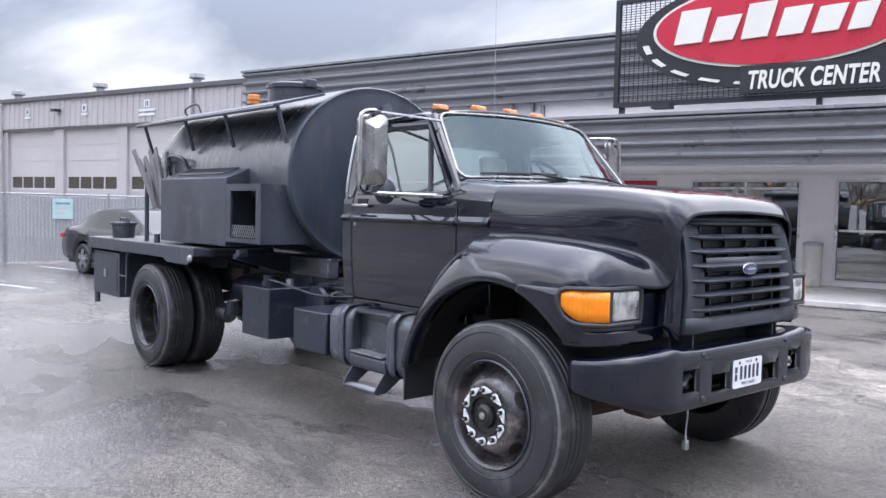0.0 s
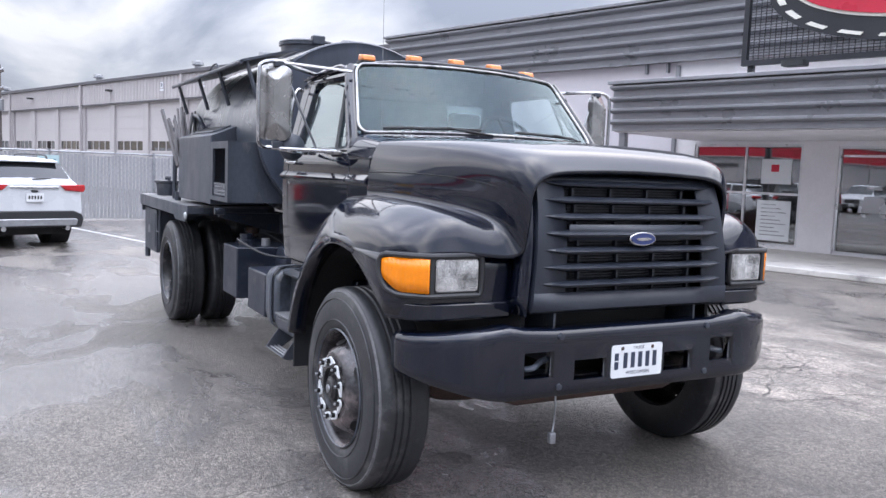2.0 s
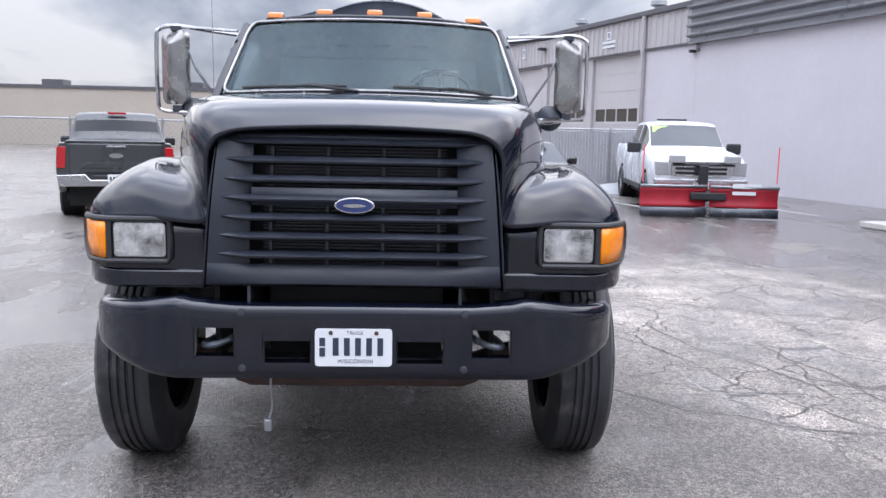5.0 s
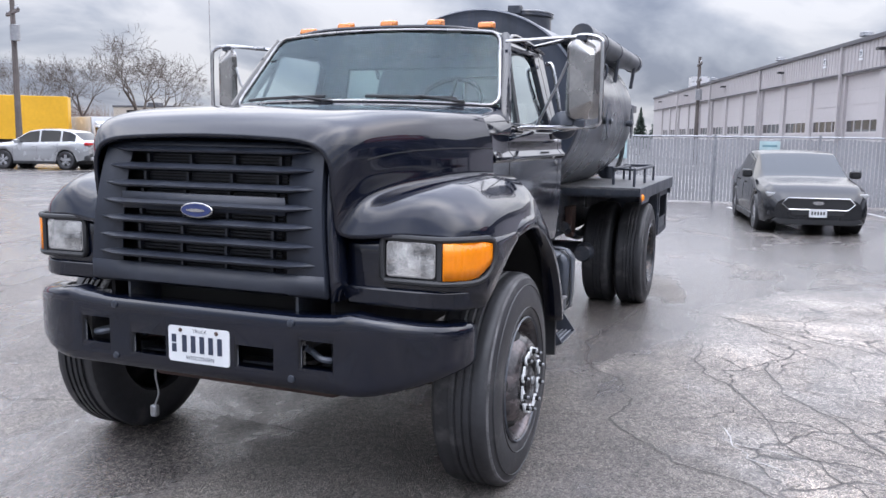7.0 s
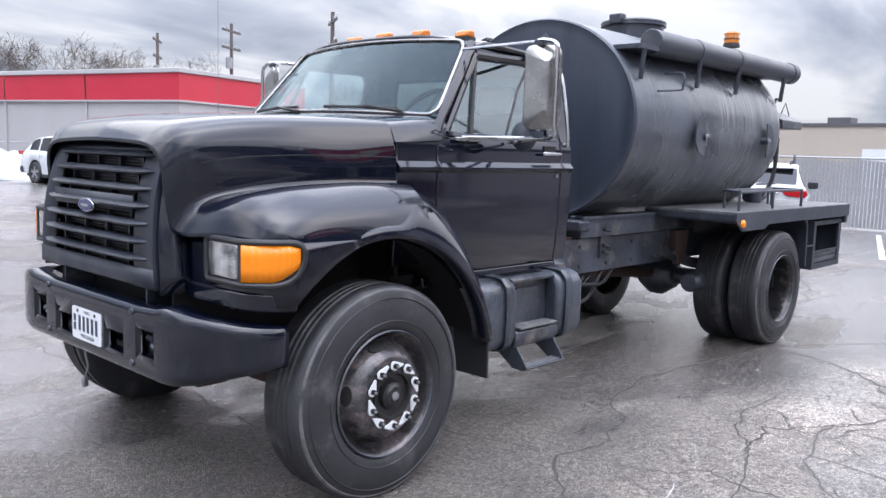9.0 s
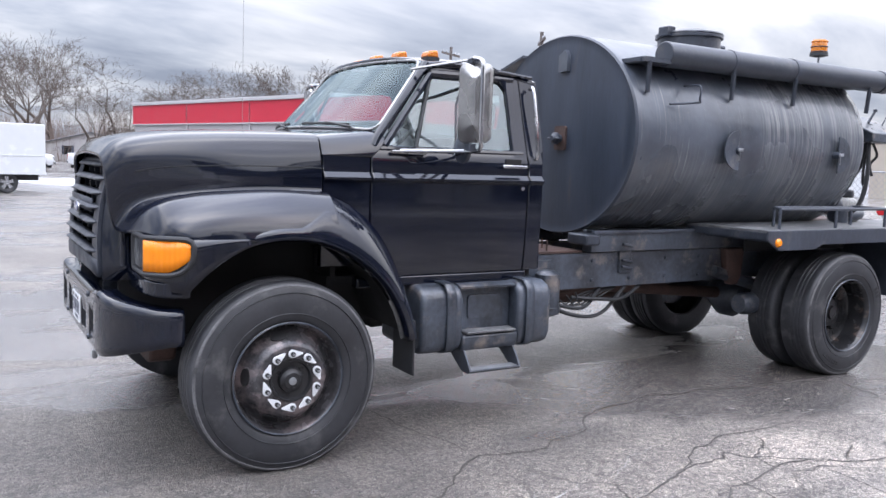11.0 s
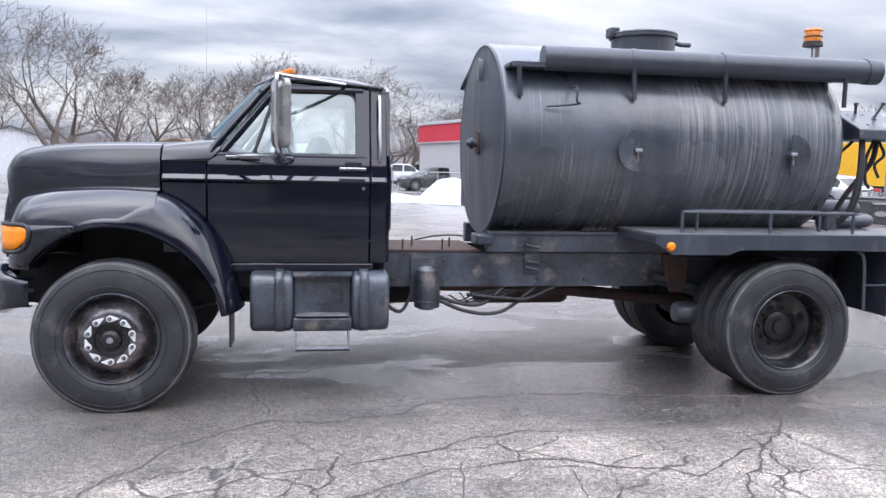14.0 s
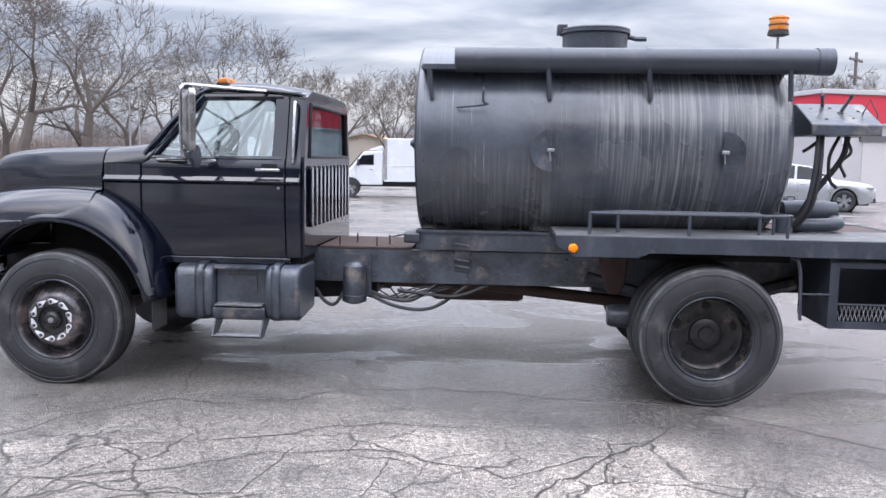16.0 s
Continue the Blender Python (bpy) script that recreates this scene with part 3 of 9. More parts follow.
def wall_parts(name, x0, x1, z0, z1, holes, y0, y1, mat, parent):
    """The same wall as separate butted panels."""
    cuts = sorted({x0, x1, *[h[0] for h in holes], *[h[1] for h in holes]})
    for a, b in zip(cuts, cuts[1:]):
        z = z0
        for h in sorted((h for h in holes if h[0] <= a and h[1] >= b), key=lambda h: h[2]):
            if h[2] > z:
                part(name, boxed(a, b, y0, y1, z, h[2]), mat, parent)
            z = h[3]
        if z < z1:
            part(name, boxed(a, b, y0, y1, z, z1), mat, parent)


def dealership():
    d = tagged(new("dealership_building"), "grey dealership with dark corrugated fascia and glazed entrance", "building")
    d.matrix_world = FACADE
    part("side_wall", boxed(-6, 4.75, 0, 0.3, 0, 5.8), LILAC_WALL, d, "plain pale lilac painted wall")
    holes = [(5.34, 7.93, 0.17, 2.43), (8.67, 11.12, 0.12, 2.40), (11.8, 16.2, 0.17, 2.40)]
    wall_parts("front_wall", 4.75, 24, 0, 5.8, holes, -0.02, 0.3, GREY_WALL, d)
    part("back_wall", boxed(-6, 24, 9.0, 9.3, 0, 5.8), GREY_WALL, d)
    part("end_wall", boxed(24, 24.3, -0.02, 9.3, 0, 5.8), GREY_WALL, d)
    part("inner_wall", boxed(4.6, 4.75, 0.3, 9, 0, 3), GREY_WALL, d)
    part("roof", boxed(-6, 24.3, 0.3, 9.3, 5.6, 5.75), ROOF_EDGE, d)
    part("room_ceiling", boxed(4.75, 24, 0.3, 9, 2.75, 2.85), LILAC_WALL, d)
    part("room_floor", boxed(4.75, 24, 0.3, 9, 0.0, 0.12), CONCRETE, d)
    part("upper_fascia", ribbed(-6.1, 24.3, 4.42, 5.85, -0.16, 0.16, 0.285), FASCIA, d, "dark grey corrugated metal fascia", smooth=False)
    part("fascia_cap", boxed(-6.15, 24.3, -0.36, 0.1, 5.85, 5.93), FASCIA, d, bevel=0.01)
    part("fascia_foot", boxed(-6.1, 24.3, -0.22, -0.02, 4.38, 4.42), FASCIA, d)
    part("canopy_fascia", ribbed(5.38, 20, 2.53, 3.46, -3.5, 0.15, 0.232), FASCIA, d, "dark grey corrugated canopy fascia", smooth=False)
    part("canopy_cap", boxed(5.34, 20, -3.68, -3.3, 3.46, 3.53), FASCIA, d, bevel=0.01)
    part("canopy_roof", boxed(5.4, 20, -3.4, -0.03, 3.30, 3.40), ROOF_EDGE, d)
    part("canopy_soffit", boxed(5.4, 20, -3.4, -0.03, 2.50, 2.56), GREY_WALL, d)
    bm = ribbed(0, 3.3, 2.53, 3.46, 0, 0.15, 0.232)
    bmesh.ops.transform(bm, matrix=pose(5.40, -0.05, 0, 0, 0, -90), verts=bm.verts)
    part("canopy_side_fascia", bm, FASCIA, d, smooth=False)
    for x in (5.55, 19.8):
        part("canopy_post", boxed(x - 0.07, x + 0.07, -3.37, -3.23, 0.1, 2.5), FASCIA, d, "dark grey steel post", bevel=0.008)
    part("downpipe", boxed(4.74, 4.84, -0.1, -0.02, 0.1, 4.3), FASCIA, d, bevel=0.01)
    for x in (-5.8, 3.9, 4.5):
        part("wall_light_bracket", boxed(x - 0.03, x + 0.03, -0.1, -0.003, 4.15, 4.38), FASCIA, d)
    part("wall_camera", prism(rounded(-6.05, -5.9, -0.22, -0.02, 0.02, 2), "z", 4.12, 4.2), PLASTIC_BLACK, d)

    def glazing(name, x0, x1, z0, z1, vbars, hbars):
        w = part(name, wall_with_openings(x0, x1, z0, z1, [(x0 + 0.06, x1 - 0.06, z0 + 0.06, z1 - 0.06)], 0.02, 0.10), ALU_FRAME, d, "white aluminium window frame")
        xsb = [x0 + 0.06, *vbars, x1 - 0.06]
        for v in vbars:
            part("mullion", boxed(v - 0.025, v + 0.025, 0.03, 0.09, z0 + 0.06, z1 - 0.06), ALU_FRAME, w)
        for h in hbars:
            for a, b in zip(xsb, xsb[1:]):
                part("transom", boxed(a + 0.026, b - 0.026, 0.035, 0.085, h - 0.025, h + 0.025), ALU_FRAME, w)
        zb = [z0 + 0.06, *hbars, z1 - 0.06]
        for a, b in zip(xsb, xsb[1:]):
            for e, f in zip(zb, zb[1:]):
                part("pane", boxed(a + 0.01, b - 0.01, 0.055, 0.062, e + 0.01, f - 0.01), WINDOW_GLASS, w).visible_shadow = False
        return w
    glazing("window", 5.34, 7.93, 0.17, 2.43, [6.62], [1.33])
    e = glazing("entrance", 8.67, 11.12, 0.12, 2.40, [9.93], [2.19])
    part("door_handle", tube([(9.85, -0.06, 0.95), (9.85, -0.06, 1.35)], 0.012), CHROME, e)
    part("door_handle", tube([(10.02, -0.06, 0.95), (10.02, -0.06, 1.35)], 0.012), CHROME, e)
    glazing("window", 11.8, 16.2, 0.17, 2.40, [14.0], [1.30])
    # papers taped inside the panes
    part("notice", boxed(6.95, 7.72, 0.044, 0.050, 0.28, 1.18), WHITE_PLATE, d, "white notice sheet in the window")
    for i in range(9):
        part("notice_line", boxed(7.05, 7.62 - 0.12 * (i % 3), 0.0415, 0.044, 0.4 + 0.085 * i, 0.415 + 0.085 * i), CAR_SILVER, d)
    part("notice", boxed(7.0, 7.68, 0.044, 0.050, 1.55, 2.1), WHITE_PLATE, d, "white notice with a red square")
    part("notice_line", boxed(7.22, 7.40, 0.0415, 0.044, 1.82, 1.98), SIGN_RED, d)
    part("red_window_strip", boxed(5.42, 7.85, 0.112, 0.118, 2.33, 2.365), SIGN_RED, d)
    # frosted drawing of a truck on the door pane
    for x0, x1, z0, z1 in ((9.12, 9.72, 1.02, 1.22), (9.20, 9.64, 1.22, 1.36), (9.26, 9.58, 1.50, 1.56), (9.16, 9.30, 0.93, 1.0), (9.54, 9.68, 0.93, 1.0)):
        part("door_decal", prism([(x0, z0), (x1, z0), (x1 - 0.03, z1), (x0 + 0.03, z1)], "y", 0.045, 0.048), CAR_SILVER, d, "pale frosted truck drawing on the door glass")
    part("red_door_sticker", boxed(9.2, 9.65, 0.105, 0.111, 1.93, 2.05), SIGN_RED, d)
    part("sidewalk", boxed(4.9, 24, -3.75, -0.02, 0.004, 0.11), CONCRETE, d, "pale concrete walk along the front", bevel=0.015)
    return d


dealer = dealership()


def text_part(words, size, m, mat, parent, depth=0.02, spacing=1.0, shear=0.0, sx=1.0, bold=0.0):
    cu = bpy.data.curves.new("letters", "FONT")
    cu.body, cu.size, cu.extrude, cu.shear, cu.space_character = words, size, depth, shear, spacing
    cu.align_x, cu.offset = "LEFT", bold
    tmp = new("letters", cu)
    me = bpy.data.meshes.new_from_object(tmp.evaluated_get(bpy.context.evaluated_depsgraph_get()))
    bpy.data.objects.remove(tmp)
    bm = bmesh.new()
    bm.from_mesh(me)
    bpy.data.meshes.remove(me)
    bmesh.ops.transform(bm, matrix=m @ Matrix.Diagonal((sx, 1, 1, 1)), verts=bm.verts)
    return part("lettering", bm, mat, parent, smooth=False)


def oval(cx, cz, a, b, y0, y1, n=64, power=2.0, bm=None):
    pts = [(cx + a * abs(math.cos(t)) ** (2 / power) * (1 if math.cos(t) > 0 else -1), cz + b * abs(math.sin(t)) ** (2 / power) * (1 if math.sin(t) > 0 else -1)) for t in (2 * math.pi * i / n for i in range(n))]
    return prism(pts, "y", y0, y1, bm)


def roof_sign():
    s = tagged(new("roof_sign"), "red oval roof sign on a black mesh panel above the canopy", "sign")
    s.matrix_world = FACADE
    f = part("frame", wall_with_openings(8.0, 15.6, 3.72, 5.9, [(8.1, 15.5, 3.82, 5.82)], -3.22, -3.12), SIGN_BLACK, s)
    bm = bmesh.new()
    for i in range(75):
        box(bm, 8.1 + i * 0.1, 8.115 + i * 0.1, -3.18, -3.172, 3.82, 5.82)
    for i in range(40):
        box(bm, 8.1, 15.5, -3.170, -3.162, 3.84 + i * 0.05, 3.852 + i * 0.05)
    tagged(part("mesh_panel", bm, SIGN_BLACK, s, smooth=False), kind="stuff")
    part("black_oval", oval(11.1, 5.0, 2.62, 1.05, -3.30, -3.24), SIGN_BLACK, s)
    part("cream_rim", oval(11.16, 5.12, 2.32, 0.80, -3.33, -3.305), SIGN_WHITE, s)
    part("red_oval", oval(11.16, 5.12, 2.25, 0.75, -3.36, -3.335), SIGN_RED, s)
    # brand word as plain slanted bars
    x = 9.28
    for w, h in ((0.60, 0.64), (0.50, 0.46), (0.54, 0.64), (0.52, 0.50), (0.50, 0.46), (0.42, 0.46)):
        part("word_bar", prism([(x, 4.84), (x + w - 0.06, 4.86), (x + w + 0.10, 4.86 + h), (x + 0.14, 4.84 + h)], "y", -3.41, -3.362), SIGN_WHITE, s, bevel=0.01)
        x += w + 0.08
    # dashes of the road that runs along the oval
    for a0 in range(186, 300, 17):
        q = []
        for r, sgn in ((0.975, 1), (0.925, -1)):
            arc = [radians(a0 + k) for k in (0, 3.3, 6.6, 10)]
            q += [(11.1 + 2.55 * r * math.cos(t), 5.0 + 1.02 * r * math.sin(t)) for t in arc[::sgn]]
        part("road_dash", prism(q, "y", -3.32, -3.302), SIGN_WHITE, s)
    part("name_board", boxed(10.55, 15.4, -3.36, -3.25, 3.84, 4.36), SIGN_BLACK, s)
    text_part("TRUCK CENTER", 0.46, FACADE.inverted() @ FACADE @ pose(10.68, -3.372, 3.93, 90), SIGN_WHITE, s, 0.012, 1.06, 0.18, 0.63, 0.012)
    for x in (8.15, 11.9, 15.4):
        part("support", boxed(x - 0.05, x + 0.05, -3.15, -3.05, 3.53, 3.8), SIGN_BLACK, s)
    part("flood_light", prism(rounded(8.9, 9.3, -3.55, -3.25, 0.05, 3), "z", 3.63, 3.72), PLASTIC_BLACK, s)
    return s


roof_sign()


def storage_shed():
    s = tagged(new("storage_building"), "long beige metal building with a row of garage doors", "building")
    s.matrix_world = SHED
    first, pitch, n = -3.08, 3.92, 14
    L = 62.0
    holes = [(first - i * pitch - 3.35, first - i * pitch, 0.05, 4.35) for i in range(n)]
    wall_parts("wall", -L, 0, 0, 4.45, holes, 0, 0.3, SHED_SIDING, s)
    part("blank_wall", boxed(-2.7, 0.1, -0.012, -0.003, 0, 4.45), LILAC_WALL, s)
    bm = bmesh.new()
    prof, x = [], -L
    while x < 0:
        prof += [(x, -0.02), (x + 0.20, -0.02), (x + 0.23, -0.06), (x + 0.32, -0.06), (x + 0.35, -0.02)]
        x += 0.35
    sheet([[(a, b, z) for a, b in prof] for z in (4.45, 5.55)], bm)
    part("siding", bm, SHED_SIDING, s, "ribbed beige metal siding", smooth=False)
    part("siding_backing", boxed(-L, 0, 0.0, 0.3, 4.45, 5.55), SHED_SIDING, s)
    part("gutter", boxed(-L - 0.1, 0, -0.14, 0.1, 5.55, 5.73), ROOF_EDGE, s, bevel=0.02)
    part("siding_foot", boxed(-L, 0, -0.09, -0.003, 4.40, 4.46), ROOF_EDGE, s)
    part("roof", prism([(0.1, 5.6), (12, 6.9), (24, 5.6)], "x", -L, 0), ROOF_EDGE, s)
    part("end_wall", boxed(-L, -L + 0.3, 0.3, 24, 0, 5.6), SHED_SIDING, s)
    part("back_wall", boxed(-L, 0, 23.7, 24, 0, 5.6), SHED_SIDING, s)
    for i in range(n):
        h = holes[i]
        g = part("garage_door", wall_with_openings(h[0], h[1], 0.05, 4.35, [(h[0] + 0.12, h[1] - 0.12, 2.02, 2.48)], 0.12, 0.18), SHED_DOOR, s)
        for k in range(1, 7):
            z = 0.05 + k * 0.614
            if not 1.9 < z < 2.6:
                part("panel_joint", boxed(h[0] + 0.01, h[1] - 0.01, 0.108, 0.119, z, z + 0.02), SHED_SIDING, g)
        for k in range(4):
            a = h[0] + 0.12 + k * 0.7775
            part("pane", boxed(a + 0.03, a + 0.74, 0.145, 0.155, 2.02, 2.48), CAR_GLASS, g)
            part("pane_bar", boxed(a - 0.03, a + 0.03, 0.115, 0.185, 2.02, 2.48), SHED_DOOR, g)
    for i in range(0, n, 3):
        x = first - i * pitch + 0.28
        part("downpipe", boxed(x - 0.06, x + 0.06, -0.18, -0.06, 0, 5.55), SHED_SIDING, s, bevel=0.01)
    for i, x in enumerate((-4.0, -9.7, -15.5, -27, -43, -60)):
        part("roof_vent", revolve([(0.02, 6.35), (0.28, 6.3), (0.3, 6.15), (0.16, 6.1), (0.16, 5.7)], "z", 14, pose(x, 1.2, 0)), GALV, s)
    for x, w in ((-5.2, 0.45), (-8.9, 0.2), (-12.7, 0.2), (-16.6, 0.2)):
        pl = part("unit_placard", boxed(x - 0.14, x + 0.14, -0.075, -0.062, 5.0, 5.28), WHITE_PLATE, s, "white unit placard")
        part("placard_bar", boxed(x - 0.07, x - 0.02, -0.079, -0.076, 5.05, 5.23), INK, pl)
        part("placard_bar", boxed(x + 0.02, x + 0.07, -0.079, -0.076, 5.05, 5.23), INK, pl)
        part("word_bar", boxed(x - w, x + w, -0.075, -0.062, 4.86, 4.95), WHITE_PLATE, s)
    part("word_bar", boxed(-5.65, -4.75, -0.075, -0.062, 4.70, 4.79), WHITE_PLATE, s)
    part("roof_unit", boxed(-51, -49.6, 1, 2.4, 5.7, 6.9), ALU_FRAME, s)
    for i in range(5):
        part("wall_lamp", boxed(-10.7 - i * 11.76, -10.4 - i * 11.76, -0.35, -0.07, 5.05, 5.15), PLASTIC_BLACK, s)
    return s


storage_shed()


def fence_run(x, y0, y1, slats, height=1.68):
    f = thing("chain_link_fence", "grey slatted chain-link fence" if slats else "bare chain-link fence with steel posts", "fence", "yard fence")
    n = max(1, round(abs(y1 - y0) / 2.6))
    for i in range(n + 1):
        y = y0 + (y1 - y0) * i / n
        part("post", tube([(x, y, 0), (x, y, height + 0.06)], 0.032, 8), GALV, f)
    part("top_rail", tube([(x, y0, height), (x, y1, height)], 0.022, 8), GALV, f)
    bm = bmesh.new()
    if slats:
        # diagonal wire mesh with upright strips woven in
        m = int((y1 - y0) / 0.085)
        for i in range(m):
            y = y0 + i * 0.085
            h = 0.02 * math.sin(i * 12.9898) 
            box(bm, x - 0.012 + 0.006 * math.sin(i * 7.3), x + 0.004, y, y + 0.068, 0.04, height - 0.06 + h)
        tagged(part("slats", bm, FENCE_SLAT, f, smooth=False), kind="stuff")
        bm = bmesh.new()
    step = 0.14 if slats else 0.16
    n = int((y1 - y0 + height) / step)
    for i in range(n):
        for sgn in (1, -1):
            a = y0 + i * step - (height if sgn > 0 else 0)
            p, q = [a, 0.03], [a + height, height] if sgn > 0 else [a - height, height]
            for e, o in ((p, q), (q, p)):
                lim = min(max(e[0], y0), y1)
                if o[0] != e[0]:
                    e[1] += (o[1] - e[1]) * (lim - e[0]) / (o[0] - e[0])
                    e[0] = lim
            if abs(p[0] - q[0]) > 0.05 and 0 <= min(p[1], q[1]) and max(p[1], q[1]) <= height + 0.01:
                w = 0.006
                bm.faces.new([bm.verts.new(v) for v in ((x + 0.012, p[0] - w, p[1]), (x + 0.012, p[0] + w, p[1]), (x + 0.012, q[0] + w, q[1]), (x + 0.012, q[0] - w, q[1]))])
    tagged(part("wire_mesh", bm, GALV, f, smooth=False), kind="stuff")
    return f


fence_run(-18.5, -3.9, 8.2, True)
fence_run(-18.5, -16, -3.9, False)

for y in (-1.5, 2.23):
    s = part("fence_sign", boxed(-18.472, -18.460, y - 0.24, y + 0.24, 1.08, 1.58), material("pale_teal_sign", (0.45, 0.60, 0.62), 0.5, 0, 0.08, 5), None, bevel=0.003)
    tagged(s, "pale teal notice plate hung on the slatted fence", "sign", "fence signs")
    for k in range(3):
        part("word_bar", boxed(-18.4585, -18.456, y - 0.17, y + 0.17 - 0.06 * k, 1.44 - 0.12 * k, 1.49 - 0.12 * k), material("sign_teal_ink", (0.16, 0.30, 0.34), 0.5) if k == 0 else CONCRETE, s)

# ---- the tanker truck ----
BEACON_AMBER = lens_mat("beacon_amber", (0.55, 0.17, 0.012))
truck = thing("tanker_truck", "black conventional truck with an oval black tank on a deck", "truck")


def hood_point(s, u):
    """Front clip surface, left half. s: from the cowl to the nose; u: from the centre line to the wheel arch lip, 0 to 8."""
    xh, xf = lerp((-0.27, 0.0, 0.26, 0.50, 0.68, 0.765), s), lerp((-0.27, -0.02, 0.21, 0.42, 0.57, 0.645), s)
    xl = lerp((-0.27, -0.05, 0.16, 0.34, 0.45, 0.50), s)
    zt, ys = lerp((1.725, 1.72, 1.71, 1.69, 1.65, 1.57), s), lerp((0.870, 0.823, 0.775, 0.705, 0.645, 0.57), s)
    yv, zv = lerp((0.91, 0.875, 0.82, 0.735, 0.66, 0.60), s), lerp((1.40, 1.40, 1.388, 1.36, 1.305, 1.185), s)
    yc, zc = lerp((1.01, 1.00, 0.975, 0.94, 0.90, 0.845), s), lerp((1.385, 1.400, 1.394, 1.375, 1.325, 1.19), s)
    yo, zo = lerp((1.112, 1.118, 1.116, 1.108, 1.085, 1.030), s), lerp((1.285, 1.302, 1.298, 1.280, 1.240, 1.187), s)
    yl = lerp((1.15, 1.165, 1.165, 1.155, 1.14, 1.11), s)
    zl = lerp((1.14, 1.19, 1.17, 1.16, 1.165, 1.175), s)
    cols = ((xh, 0, zt), (xh, ys * 0.45, zt - 0.006), (xh, ys - 0.085, zt - 0.026), (xh * 0.99, ys, zt - 0.10), (0.8 * xh + 0.2 * xf, 0.25 * ys + 0.75 * yv - 0.012 * s, 0.45 * (zt - 0.10) + 0.55 * zv),
            (0.5 * (xh + xf), yv, zv), (xf, yc, zc), (0.6 * xf + 0.4 * xl, yo, zo), (xl, yl, zl))
    return Vector([lerp([c[k] for c in cols], u / 8) for k in range(3)])


def front_clip():
    half = [[hood_point(i, j / 5) for j in range(41)] for i in [0, 0.005] + [k / 28 for k in range(1, 29)]]
    bm = sheet([[Vector((p.x, -p.y, p.z)) for p in row[:0:-1]] + row for row in half], flip=True)
    hood = part("hood", bm, BLACK_PAINT, truck, "glossy black one-piece hood with flowing fenders", thick=0.02)
    for sg in (1, -1):
        # crease along the hood side: its shade line is a thin near-black bar
        line = [hood_point(i / 20, 3.78 - 0.25 * (i / 20)) for i in range(0, 16)]
        part("crease_shade_bar", tube([(p.x, sg * (p.y + 0.009), p.z) for p in line], 0.0035, 6), DARK, hood)
        # headlamp panel wrapped from the grille to the arch
        plan = smooth_line([(0.640, 0.60, 0), (0.640, 0.80, 0), (0.632, 0.96, 0), (0.585, 1.06, 0), (0.497, 1.13, 0), (0.40, 1.155, 0), (0.30, 1.163, 0), (0.2, 1.165, 0)], 5)
        rows = []
        for p in plan:
            arch = 0.485 + math.sqrt(max(0.0, 0.49 - (p.x / 0.91) ** 2)) if p.x < 0.62 else 0
            lo = max(0.925, arch)
            rows.append([(p.x - 0.012 * (1 - k / 4), sg * p.y, lo + (max(lo + 0.01, 1.185) - lo) * k / 4) for k in range(5)])
        part("lamp_panel", sheet(rows, flip=sg > 0), BLACK_PAINT, hood, thick=0.02)
        # bottom ledge under the lamps
        ledge = [(p.x + 0.012, sg * (p.y - 0.006)) for p in plan if p.x > 0.45] + [(0.44, sg * 1.0), (0.5, sg * 0.60)]
        part("lamp_ledge", prism(ledge, "z", 0.905, 0.985), BLACK_PAINT, hood, bevel=0.012)
        # wheel arch flare
        rows = []
        for i in range(41):
            a = radians(40 + i * 129 / 40)
            c, s = math.cos(a), math.sin(a)
            g = math.degrees(a)
            k = min(max((g - 94) / 13, 0), 1)
            k = k * k * (3 - 2 * k)
            q = 1 - min(max((g - 107) / 60, 0), 1)
            q = q * q * (3 - 2 * q)
            front = ((0.685, 1.09), (0.690, 1.158), (0.700, 1.176), (0.722, 1.178), (0.735, 1.172), (0.742, 1.162), (0.748, 1.15), (0.750, 1.13))
            seam = ((0.685, 1.09), (0.690, 1.150), (0.700, 1.165), (0.722, 1.165), (0.79, 1.14), (0.862, 1.105), (0.935, 1.01), (0.952, 0.90))
            tail = ((0.685, 1.09), (0.690, 1.158), (0.700, 1.176), (0.722, 1.176), (0.745, 1.15), (0.775, 1.08), (0.80, 0.98), (0.81, 0.87))
            tuck = 1 - min(max((g - 44) / 40, 0), 1)
            front = [(r, y - 0.085 * tuck * tuck * (3 - 2 * tuck)) for r, y in front]
            prof = [((1 - k) * f[0] + k * (q * e[0] + (1 - q) * t[0]), (1 - k) * f[1] + k * (q * e[1] + (1 - q) * t[1])) for f, e, t in zip(front, seam, tail)]
            rows.append([(r * c * (0.91 if c > 0 else 1.0), sg * y, 0.485 + r * s) for r, y in prof])
        part("wheel_arch", sheet(rows, flip=sg < 0), BLACK_PAINT, hood, thick=0.012)
        # liner and upright sheet inside the arch, near-black to hold its shade
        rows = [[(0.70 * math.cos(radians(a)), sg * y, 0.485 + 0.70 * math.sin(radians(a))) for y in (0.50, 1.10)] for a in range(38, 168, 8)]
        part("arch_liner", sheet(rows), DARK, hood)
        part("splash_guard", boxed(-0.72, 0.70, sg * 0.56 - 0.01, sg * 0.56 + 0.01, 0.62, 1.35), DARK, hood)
        part("mud_flap", boxed(-0.735, -0.72, sg * 1.02 - 0.12, sg * 1.02 + 0.12, 0.41, 0.72), PLASTIC_BLACK, truck, "black rubber mud flap", bevel=0.006)
